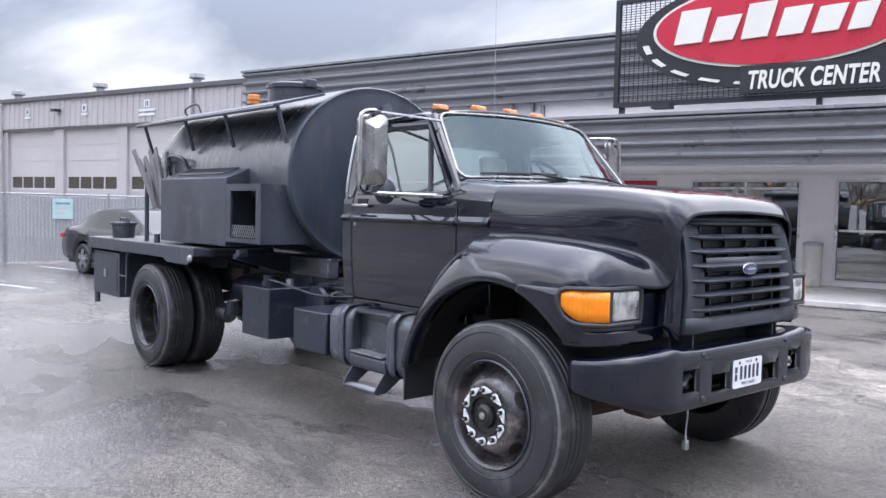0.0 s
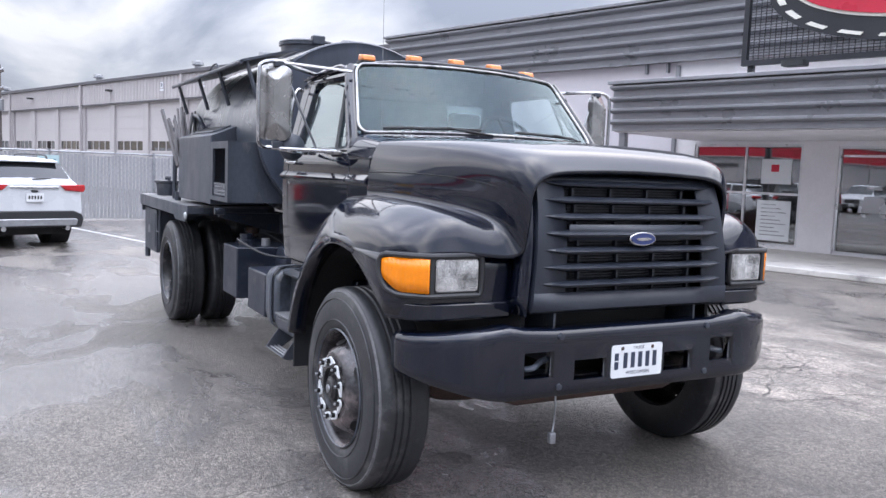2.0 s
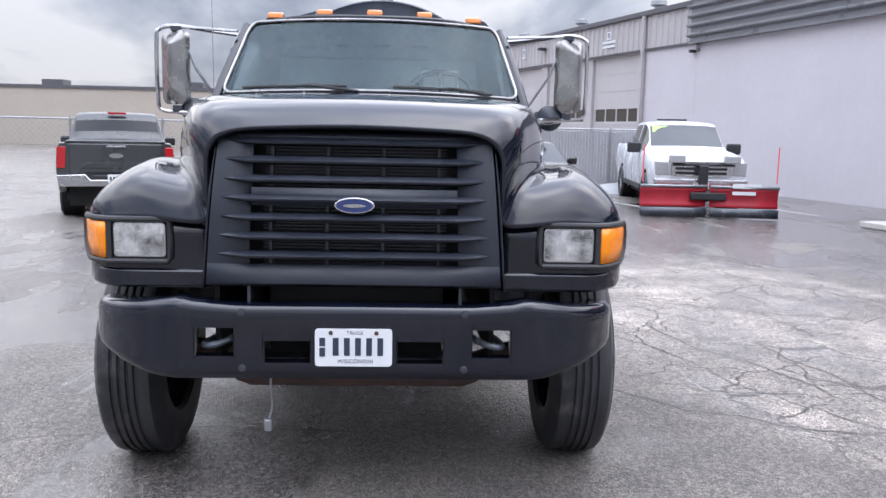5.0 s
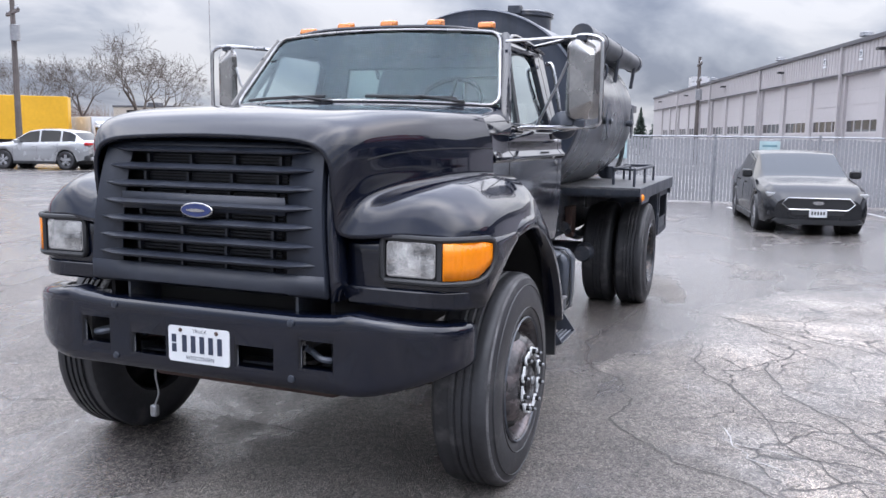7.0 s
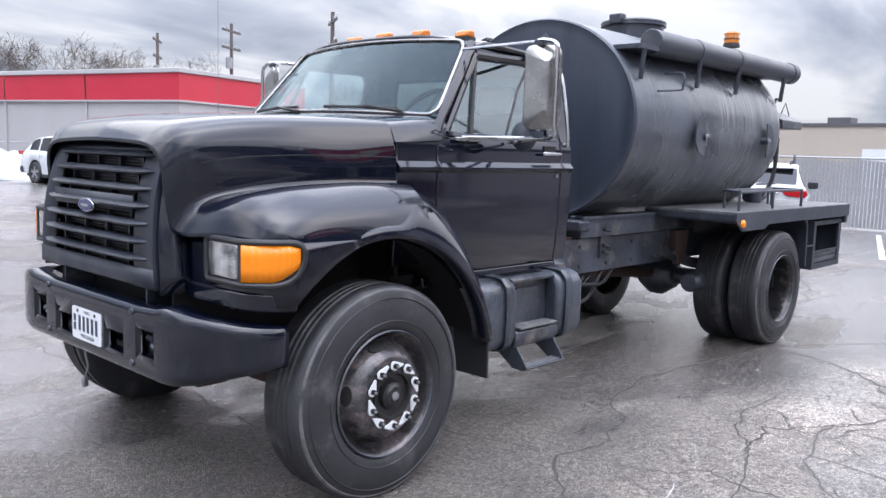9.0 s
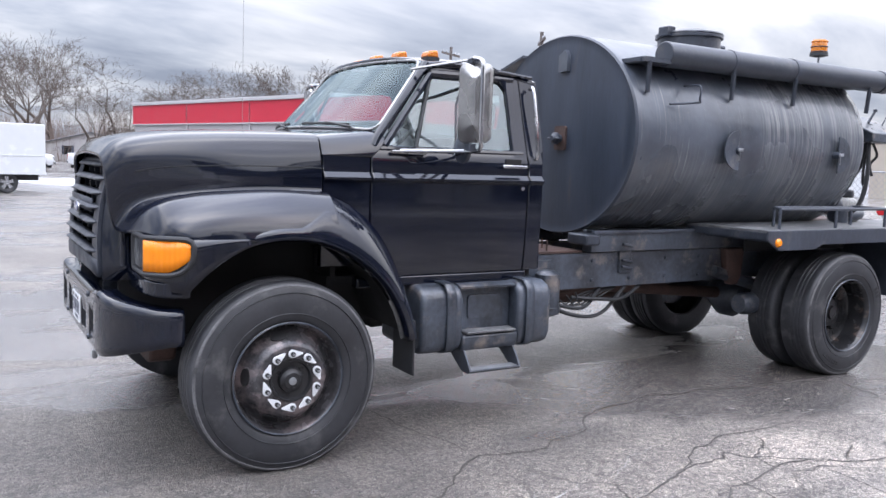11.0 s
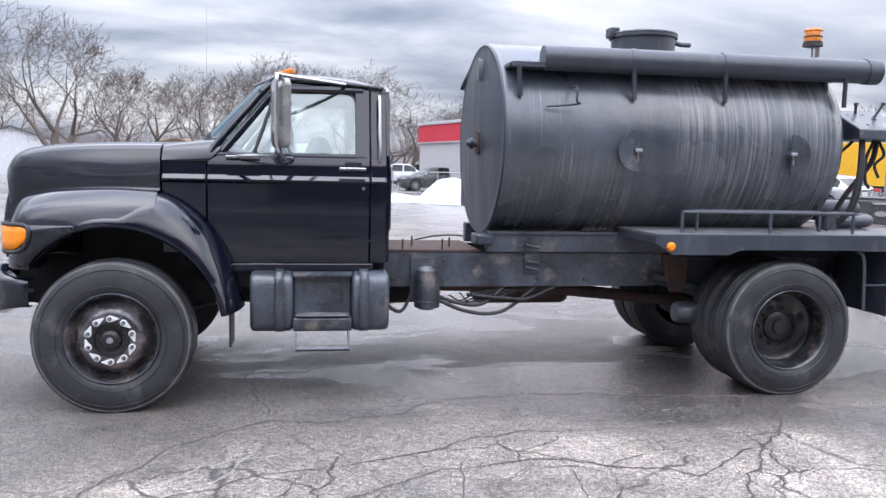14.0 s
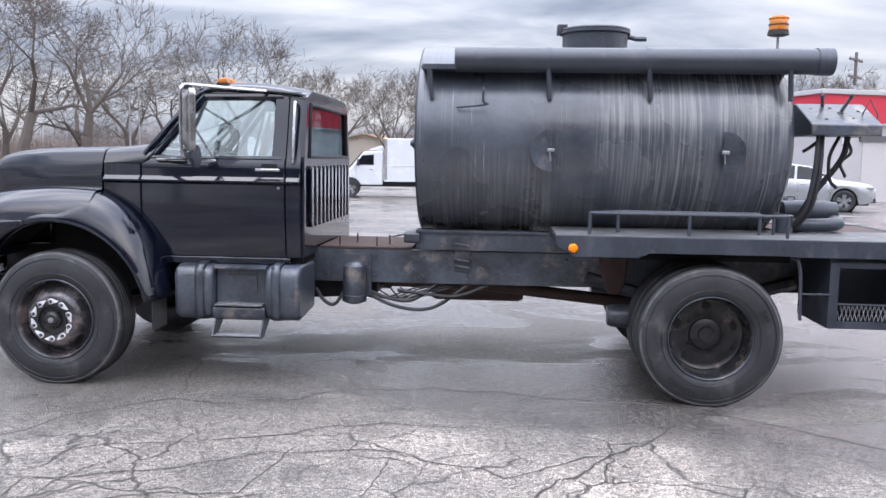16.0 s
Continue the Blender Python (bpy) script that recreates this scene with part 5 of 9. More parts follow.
    for a in (90, 210, 330):
        part("spoke", tube([tilt @ Vector((0, 0, 0)), tilt @ Vector((0, 0.2 * math.cos(radians(a)), 0.2 * math.sin(radians(a))))], 0.012, 6), PLASTIC_BLACK, st)
    part("white_bag", revolve([(0.001, 0.22), (0.06, 0.2), (0.11, 0.1), (0.13, 0.02), (0.1, -0.02), (0.001, -0.02)], "z", 14, pose(-1.30, -0.2, 1.60)), VINYL_LIGHT, truck, "pale crumpled bag on the seat")
    # wipers
    for y0, y1 in ((0.18, 0.66), (-0.62, -0.06)):
        w = part("wiper", tube([(ws(y1 / 0.8, 0).x + 0.03, y1, 1.765), (ws(((y0 + y1) / 2) / 0.8, 0.05).x + 0.03, (y0 + y1) / 2, 1.795)], 0.007, 6), PLASTIC_BLACK, truck)
        part("blade", tube([tuple(ws(t / 0.8, 0.055) + Vector((0.02, 0, 0.005))) for t in [y0 - 0.06 + (y1 - y0) * k / 6 for k in range(7)]], 0.009, 6), PLASTIC_BLACK, w)
    part("aerial", tube([(-0.36, -0.80, 1.70), (-0.37, -0.81, 2.9)], 0.0016, 6), CHROME, truck, "thin whip aerial")


cab()


def mirror_set(sg):
    x, z = -1.03, 1.905
    m = part("mirror_bracket", tube(smooth_line([(-1.46, sg * 0.775, 2.135), (-1.22, sg * 1.0, 2.14), (x, sg * 1.16, 2.145), (x + 0.005, sg * 1.26, 2.125), (x + 0.01, sg * 1.28, 2.06), (x + 0.01, sg * 1.28, 1.75), (x, sg * 1.265, 1.66), (x, sg * 1.17, 1.645), (-0.92, sg * 1.01, 1.64), (-0.74, sg * 0.90, 1.635)], 6), 0.012, 8), CHROME, truck, "chrome west-coast mirror bracket")
    part("mirror_brace", tube([(-1.10, sg * 0.90, 1.655), (-1.0, sg * 1.05, 1.90), (x, sg * 1.14, 2.13)], 0.008, 6), GALV, m)
    part("mirror_arm", tube([(-0.86, sg * 0.775, 2.105), (x, sg * 1.15, 2.14)], 0.009, 6), CHROME, m)
    part("mirror_foot", tube(smooth_line([(-1.12, sg * 0.90, 1.625), (-1.0, sg * 1.05, 1.625), (x, sg * 1.17, 1.645)], 5), 0.011, 6), CHROME, m)
    part("foot_plate", boxed(-0.90, -0.68, sg * 0.905 - 0.012, sg * 0.905 + 0.012, 1.618, 1.640), MIRROR_SHELL, m, bevel=0.006)
    part("mirror_clamp", boxed(x - 0.02, x + 0.02, sg * 1.165 - 0.03, sg * 1.165 + 0.03, 2.115, 2.145), MATT_BLACK, m, bevel=0.004)
    part("mirror_clamp", boxed(x - 0.02, x + 0.02, sg * 1.165 - 0.03, sg * 1.165 + 0.03, 1.645, 1.685), MATT_BLACK, m, bevel=0.004)
    outline = rounded(-0.095, 0.095, -0.215, 0.215, 0.045, 5)
    bm = bmesh.new()
    rings = []
    for a, k in ((-0.035, 1.0), (0.0, 1.0), (0.008, 0.93)):
        rings.append([bm.verts.new((a, p[0] * k, p[1] * k)) for p in outline])
    # faceted back: four planes that meet in an upright ridge
    rings.append([bm.verts.new((0.05, 0.022 + 0.12 * p[0], max(-0.12, min(0.13, p[1])))) for p in outline])
    for r0, r1 in zip(rings, rings[1:]):
        for i in range(len(outline)):
            j = (i + 1) % len(outline)
            bm.faces.new((r0[i], r0[j], r1[j], r1[i]))
    bm.faces.new(rings[-1]); bm.faces.new(rings[0][::-1])
    bmesh.ops.remove_doubles(bm, verts=bm.verts, dist=1e-4)
    bmesh.ops.recalc_face_normals(bm, faces=bm.faces)
    h = part("mirror_head", bm, MIRROR_SHELL, m, "dull chrome-backed rectangular mirror", smooth=False)
    h.matrix_basis = pose(x, sg * 1.185, z, 0, 0, sg * 30)
    g = part("mirror_glass", prism(rounded(-0.088, 0.088, -0.205, 0.205, 0.04, 5), "x", -0.040, -0.036), CHROME, h)
    part("spot_mirror", revolve([(0.001, 0.05), (0.05, 0.04), (0.077, 0.018), (0.08, 0.0), (0.001, -0.002)], "x", 24, pose(x - 0.02, sg * 1.07, 1.655, 0, 0, 0)), MATT_BLACK, m, "round convex mirror with black back")


mirror_set(1)
mirror_set(-1)


def wheel_at(x, y_out, sg, front=False, name="front_wheel"):
    """Tyre and disc wheel. y_out: outer face of the tyre."""
    w = tagged(new(name), "black truck tyre on a steel disc wheel")
    w.parent = truck
    R, W = 0.492, 0.26
    prof = [(0.285, -0.005), (0.30, 0.010), (0.34, 0.018), (0.40, 0.016), (0.455, 0.0), (0.478, -0.012), (0.488, -0.022), (R, -0.045)]
    n = 5
    for i in range(n):
        a = -0.045 - (W - 0.09) * i / n
        b = -0.045 - (W - 0.09) * (i + 1) / n
        prof += [(R, a - 0.006), (R, b + 0.010), (R - 0.010, b + 0.008), (R - 0.010, b + 0.001)] if i < n - 1 else [(R, b)]
    prof += [(0.488, -W + 0.022), (0.455, -W), (0.38, -W - 0.012), (0.30, -W), (0.285, -W + 0.02)]
    bm = revolve(prof, "y", 72)
    # a loaded tyre is flat where it stands
    for v in bm.verts:
        if v.co.z < -0.478:
            v.co.z = -0.478
    part("tyre", bm, RUBBER, w)
    for r, a in ((0.332, 0.0185), (0.435, 0.009)):
        part("tyre_ring", revolve([(r - 0.003, a - 0.002), (r, a + 0.0025), (r + 0.003, a - 0.002)], "y", 64), RUBBER, w)
    part("shoulder_scuff", revolve([(0.462, -0.0035), (0.467, -0.0025), (0.474, -0.0075), (0.476, -0.0105), (0.470, -0.0105)], "y", 64), SCUFFED, w, "pale kerb scuffs round the shoulder")
    if front:
        disc = [(0.290, 0.006), (0.284, 0.009), (0.274, 0.0), (0.266, -0.02), (0.262, -0.055), (0.254, -0.068), (0.243, -0.060), (0.228, -0.042), (0.208, -0.010), (0.190, 0.016), (0.176, 0.030), (0.166, 0.034), (0.110, 0.034), (0.108, 0.0), (0.001, 0.0)]
    else:
        disc = [(0.290, 0.008), (0.284, 0.012), (0.272, 0.0), (0.262, -0.03), (0.256, -0.10), (0.250, -0.15), (0.225, -0.165), (0.15, -0.168), (0.115, -0.160), (0.112, -0.155), (0.105, -0.150), (0.001, -0.150)]
    part("rim_lip", revolve([(0.280, 0.010), (0.285, 0.0165), (0.290, 0.010)], "y", 56), CHASSIS, w)
    d = part("rim", revolve(disc, "y", 56), RIM_WORN if front else RIM_BLACK, w, "worn steel rim")
    if front:
        hub = part("hub", revolve([(0.112, 0.034), (0.110, 0.046), (0.100, 0.046), (0.094, 0.028), (0.066, 0.024), (0.060, 0.044), (0.044, 0.050), (0.040, 0.056), (0.001, 0.058)], "y", 40), HUB_BLACK, d)
        part("hub_cap", revolve([(0.020, 0.056), (0.019, 0.063), (0.008, 0.065), (0.001, 0.065)], "y", 24), GALV, hub)
        # hand holes: near-black plugs in the uncut disc, painted as shade
        for k in range(5):
            a = radians(78 + 72 * k)
            bm = prism([(0.027 * math.cos(t), 0.044 * math.sin(t)) for t in [2 * math.pi * i / 20 for i in range(20)]], "y", -0.03, 0.0035)
            o = part("hand_hole", bm, DARK, d)
            o.matrix_basis = Matrix.Rotation(-a, 4, "Y") @ pose(0.217, -0.024, 0, 0, 0, -58)
        for k in range(10):
            a = radians(36 * k + 18)
            M = Matrix.Rotation(-a, 4, "Y") @ pose(0.136, 0.034, 0)
            nut = part("wheel_nut", prism([(0.0155 * math.cos(t), 0.0155 * math.sin(t)) for t in [math.pi / 3 * i for i in range(6)]], "y", 0, 0.012), RIM_BLACK, d)
            nut.matrix_basis = M
            # teardrop pointer: a ring round the nut with a tip along the bolt circle
            drop = [(0.021 * math.cos(radians(t)), 0.021 * math.sin(radians(t))) for t in range(160, 381, 20)] + [(0.003, 0.053), (-0.003, 0.053)]
            o = part("nut_indicator", prism(drop, "y", 0.012, 0.020), WHITE_PLATE, d, "white loose-nut pointer")
            o.matrix_basis = M
            core = part("nut_core", prism([(0.012 * math.cos(t), 0.012 * math.sin(t)) for t in [math.pi / 5 * i for i in range(10)]], "y", 0.020, 0.036), RIM_BLACK, d)
            core.matrix_basis = M
            part("stud_end", revolve([(0.001, 0.046), (0.006, 0.045), (0.007, 0.036)], "y", 8), GALV, d).matrix_basis = M
    else:
        # near-black plugs give the shade of hand holes, the disc is whole
        for k in range(5):
            a = radians(90 + 72 * k)
            o = part("hand_hole", prism([(0.024 * math.cos(t), 0.036 * math.sin(t)) for t in [2 * math.pi * i / 14 for i in range(14)]], "y", -0.19, -0.160), DARK, d)
            o.matrix_basis = Matrix.Rotation(-a, 4, "Y") @ pose(0.20, 0, 0)
        for k in range(10):
            a = radians(36 * k)
            o = part("axle_stud", prism([(0.012 * math.cos(t), 0.012 * math.sin(t)) for t in [math.pi / 3 * i for i in range(6)]], "y", -0.168, -0.13), RIM_BLACK, d)
            o.matrix_basis = Matrix.Rotation(-a, 4, "Y") @ pose(0.14, 0, 0)
        part("hub", revolve([(0.112, -0.160), (0.110, -0.142), (0.10, -0.135), (0.058, -0.130), (0.052, -0.112), (0.030, -0.110), (0.001, -0.110)], "y", 32), HUB_BLACK, d)
        part("barrel_edge", revolve([(0.268, -0.02), (0.272, -0.012), (0.276, -0.02)], "y", 56), RIM_WORN, d)
        # moulded characters as plain bars on the sidewall
        for a0, n in ((150, 3), (285, 7)):
            for j in range(n):
                o = part("sidewall_bar", boxed(0.372, 0.404, 0.013, 0.0195, -0.010, 0.010), HUB_BLACK, w)
                o.matrix_basis = Matrix.Rotation(-radians(a0 + 4.6 * j), 4, "Y")
        bm = revolve(prof, "y", 56)
        bmesh.ops.translate(bm, vec=(0, -0.31, 0), verts=bm.verts)
        for v in bm.verts:
            v.co.z = max(v.co.z, -0.478)
        part("inner_tyre", bm, RUBBER, w)
        part("brake_drum", revolve([(0.2, -0.2), (0.205, -0.22), (0.205, -0.42), (0.001, -0.43)], "y", 32), CHASSIS, w)
    w.matrix_basis = pose(x, y_out, 0.478) if sg > 0 else pose(x, -y_out, 0.478, 0, 0, 180)
    return w


wheel_at(-0.010, 1.148, 1, front=True)
wheel_at(0.012, 1.148, -1, front=True)
wheel_at(-4.635, 1.13, 1, name="rear_wheel")
wheel_at(-4.635, 1.13, -1, name="rear_wheel")


def chassis():
    c = None
    for sg in (1, -1):
        y = sg * 0.43
        bm = prism([(y - sg * 0.08, 0.70), (y, 0.70), (y, 0.955), (y - sg * 0.08, 0.955), (y - sg * 0.08, 0.945), (y - sg * 0.012, 0.945), (y - sg * 0.012, 0.71), (y - sg * 0.08, 0.71)], "x", -6.05, 0.75)
        r = part("frame_rail", bm, CHASSIS, truck, "grimy black channel frame rail")
        c = c or r
        for x in [-1.85 - 0.37 * k for k in range(11)]:
            for z in (0.755, 0.90):
                part("frame_bolt", revolve([(0.001, 0.014), (0.012, 0.012), (0.015, 0)], "y", 8, pose(x, y + sg * 0.001, z, 0, 0, 0 if sg > 0 else 180)), CHASSIS, r)
        part("sub_rail", boxed(-5.6, -2.54, y - 0.05 - 0.01, y + 0.05 - 0.01 + 0.0, 0.965, 1.125), CHASSIS, truck, "black tank subframe rail", bevel=0.006)
        part("sub_rail_lip", boxed(-3.62, -2.54, y - 0.02, y + 0.065, 1.105, 1.125), CHASSIS, r)
        part("tie_plate", boxed(-2.96, -2.84, y + sg * 0.001 - 0.012, y + sg * 0.001 + 0.02, 0.80, 1.10), CHASSIS, r, bevel=0.004)
        for z in (0.83, 0.88, 1.0):
            part("tie_bolt", tube([(-2.95, y + sg * 0.035, z), (-2.84, y + sg * 0.045, z + 0.02)], 0.012, 6), CHASSIS, r)
        part("leaf_spring", tube(smooth_line([(0.72, sg * 0.42, 0.64), (0.3, sg * 0.42, 0.56), (0, sg * 0.42, 0.54), (-0.4, sg * 0.42, 0.57), (-0.75, sg * 0.42, 0.66)], 6), 0.035, 6), CHASSIS, truck)
        part("rear_spring", tube(smooth_line([(-3.85, sg * 0.45, 0.78), (-4.3, sg * 0.45, 0.66), (-4.62, sg * 0.45, 0.63), (-4.95, sg * 0.45, 0.66), (-5.4, sg * 0.45, 0.78)], 6), 0.05, 6), CHASSIS, truck)
        part("spring_hanger", prism([(-4.16, 0.96), (-3.94, 0.96), (-3.98, 0.74), (-4.02, 0.66), (-4.10, 0.66), (-4.14, 0.74)], "y", min(y, y + sg * 0.07), max(y, y + sg * 0.07)), RUST, truck, bevel=0.012)
        part("brake_chamber", revolve([(0.001, 0.12), (0.07, 0.12), (0.085, 0.09), (0.09, 0.0), (0.08, -0.1), (0.001, -0.11)], "x", 20, pose(-4.12, sg * 0.60, 0.52)), CHASSIS, truck)
    part("front_axle", tube(smooth_line([(0, -0.95, 0.48), (0, -0.7, 0.46), (0, -0.45, 0.40), (0, 0.45, 0.40), (0, 0.7, 0.46), (0, 0.95, 0.48)], 6), 0.06, 8), RUST, truck)
    part("rear_axle", tube([(-4.62, -0.9, 0.478), (-4.62, 0.9, 0.478)], 0.08, 12), CHASSIS, truck)
    part("axle_housing", revolve([(0.001, -0.2), (0.12, -0.17), (0.20, -0.05), (0.20, 0.05), (0.12, 0.17), (0.001, 0.2)], "y", 20, pose(-4.62, 0, 0.478)), CHASSIS, truck)
    part("drive_shaft", tube([(-2.0, 0, 0.66), (-3.1, 0, 0.63), (-4.45, 0, 0.50)], 0.05, 12), RUST, truck, "rusty drive shaft")
    # gearbox and engine are near-black: the shade under the hood is in their colour
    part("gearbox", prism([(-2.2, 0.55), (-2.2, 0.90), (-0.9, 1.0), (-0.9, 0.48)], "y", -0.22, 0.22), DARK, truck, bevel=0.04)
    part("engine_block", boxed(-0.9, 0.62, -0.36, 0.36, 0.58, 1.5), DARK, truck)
    part("exhaust_box", revolve([(0.001, 0.4), (0.10, 0.39), (0.12, 0.35), (0.12, -0.35), (0.10, -0.39), (0.001, -0.4)], "x", 18, pose(-3.0, -0.25, 0.58)), RUST, truck)
    for x in (-1.9, -3.4, -5.9):
        part("cross_member", boxed(x - 0.04, x + 0.04, -0.42, 0.42, 0.76, 0.92), CHASSIS, truck)
    part("deck_plate", boxed(-2.5, -1.78, -0.42, 0.42, 0.96, 0.975), RUST, truck, "rusty plate behind the cab")
    for x, y in ((-1.92, 0.34), (-2.02, 0.1), (-2.22, 0.36), (-2.3, 0.2)):
        part("stud_bolt", tube([(x, y, 0.975), (x, y, 1.05)], 0.007, 6), RUST, truck)
    # air dryer and hoses by the left rail
    d = part("air_dryer", revolve([(0.001, 0.87), (0.05, 0.865), (0.082, 0.84), (0.088, 0.80), (0.088, 0.62), (0.095, 0.615), (0.095, 0.57), (0.05, 0.55), (0.001, 0.55)], "z", 24, pose(-2.08, 0.56, 0)), CHASSIS, truck, "grimy air dryer canister")
    part("dryer_bracket", boxed(-2.19, -1.97, 0.43, 0.47, 0.60, 0.92), CHASSIS, d)
    for k, (x0, x1, dip) in enumerate(((-2.1, -2.95, 0.50), (-2.15, -2.7, 0.56), (-1.75, -2.0, 0.52), (-2.4, -3.1, 0.60))):
        part("hose", tube(smooth_line([(x0, 0.44, 0.64), ((x0 * 2 + x1) / 3, 0.47, dip + 0.02), ((x0 + 2 * x1) / 3, 0.46, dip + 0.01), (x1, 0.40, 0.69)], 6), 0.014, 8), PLASTIC_BLACK, truck)
    for k in range(5):
        part("air_line", tube(smooth_line([(-2.1 - 0.08 * k, 0.46, 0.60 + 0.02 * k), (-2.3 - 0.05 * k, 0.45, 0.58), (-2.55 - 0.06 * k, 0.40, 0.66), (-2.9, 0.36, 0.69)], 5), 0.006, 6), PLASTIC_BLACK, truck)


chassis()


def fuel_tank(sg, x0, x1):
    n = 6
    out = [(sg * 0.50, 0.50), (sg * 0.94, 0.475), (sg * 1.0, 0.50), (sg * 1.02, 0.56), (sg * 1.02, 0.80), (sg * 0.99, 0.855), (sg * 0.93, 0.875), (sg * 0.50, 0.875)]
    # middle bay is set back to form the step
    a, b = x0 - 0.28, x1 + 0.25
    t = part("fuel_tank", prism(out, "x", a, x0), CHASSIS, truck, "black step-type fuel tank with straps", bevel=0.03, segs=3)
    part("tank_end", prism(out, "x", x1, b), CHASSIS, t, bevel=0.03, segs=3)
    mid = [(sg * 0.50, 0.49), (sg * 1.0, 0.48), (sg * 1.02, 0.52), (sg * 1.02, 0.575), (sg * 0.93, 0.585), (sg * 0.92, 0.86), (sg * 0.50, 0.87)]
    part("tank_step", prism(mid, "x", b, a), CHASSIS, t, bevel=0.012)
    part("bay_lip", prism([(sg * 0.91, 0.846), (sg * 0.975, 0.846), (sg * 0.978, 0.858), (sg * 0.94, 0.874), (sg * 0.91, 0.874)], "x", b, a), CHASSIS, t)
    part("step_plate", boxed(b + 0.02, a - 0.02, min(sg * 0.93, sg * 1.03), max(sg * 0.93, sg * 1.03), 0.584, 0.598), DECK_STEEL, t, "worn tread plate", bevel=0.004)
    part("inset_panel", prism(rounded(b + 0.08, a - 0.08, 0.66, 0.80, 0.02, 3), "y", sg * 0.926 - 0.006, sg * 0.926 + 0.010), CHASSIS, t)
    for x in (x0 - 0.19, x1 + 0.17):
        strap = [(x, sg * 0.52, 0.885), (x, sg * 0.93, 0.885), (x, sg * 1.0, 0.862), (x, sg * 1.03, 0.80), (x, sg * 1.03, 0.56), (x, sg * 1.0, 0.49), (x, sg * 0.9, 0.47)]
        rows = [[(p[0] - 0.03, p[1], p[2]), (p[0] + 0.03, p[1], p[2])] for p in smooth_line(strap, 4)]
        part("strap", sheet(rows), CHASSIS, t, thick=0.008)
    # hanging step below
    s = part("hanging_step", prism([(sg * 0.99, 0.366), (sg * 1.07, 0.362), (sg * 1.09, 0.378), (sg * 1.085, 0.382), (sg * 1.07, 0.370), (sg * 0.99, 0.374)], "x", b + 0.02, a - 0.02), MATT_BLACK, t, "bent sheet-metal step")
    for x in (b + 0.02, a - 0.02):
        gusset = [(sg * 0.80, 0.485), (sg * 1.0, 0.492), (sg * 1.055, 0.42), (sg * 1.085, 0.372), (sg * 1.06, 0.358), (sg * 0.985, 0.362), (sg * 0.93, 0.40)]
        part("step_gusset", prism(gusset, "x", x - 0.005, x + 0.005), MATT_BLACK, s, "bent steel step hanger")
    for k in range(3):
        y = sg * (1.005 + 0.025 * k)
        part("tread_bar", tube([(b + 0.025, y, 0.378), (a - 0.025, y, 0.378)], 0.005, 6), GALV, s)
    part("filler_cap", revolve([(0.001, 0.03), (0.04, 0.03), (0.045, 0.0)], "z", 16, pose(x1 + 0.12, sg * 0.75, 0.875)), CHASSIS, t)


fuel_tank(1, -0.84, -1.76)
fuel_tank(-1, -0.80, -1.72)
part("battery_box", boxed(-2.22, -1.78, -1.0, -0.50, 0.50, 0.80), BOX_NAVY, truck, "dark steel box behind the fuel tank", bevel=0.012)
hb = part("hydraulic_tank", boxed(-3.05, -2.62, -0.98, -0.52, 0.50, 0.90), BOX_NAVY, truck, "black square hydraulic tank", bevel=0.01)
part("tank_cap", revolve([(0.001, 0.09), (0.05, 0.09), (0.05, 0.05), (0.06, 0.04), (0.06, 0)], "z", 16, pose(-2.84, -0.85, 0.90)), BOX_NAVY, hb)
part("tank_cap", revolve([(0.001, 0.06), (0.035, 0.06), (0.035, 0)], "z", 14, pose(-2.74, -0.72, 0.90)), GALV, hb)


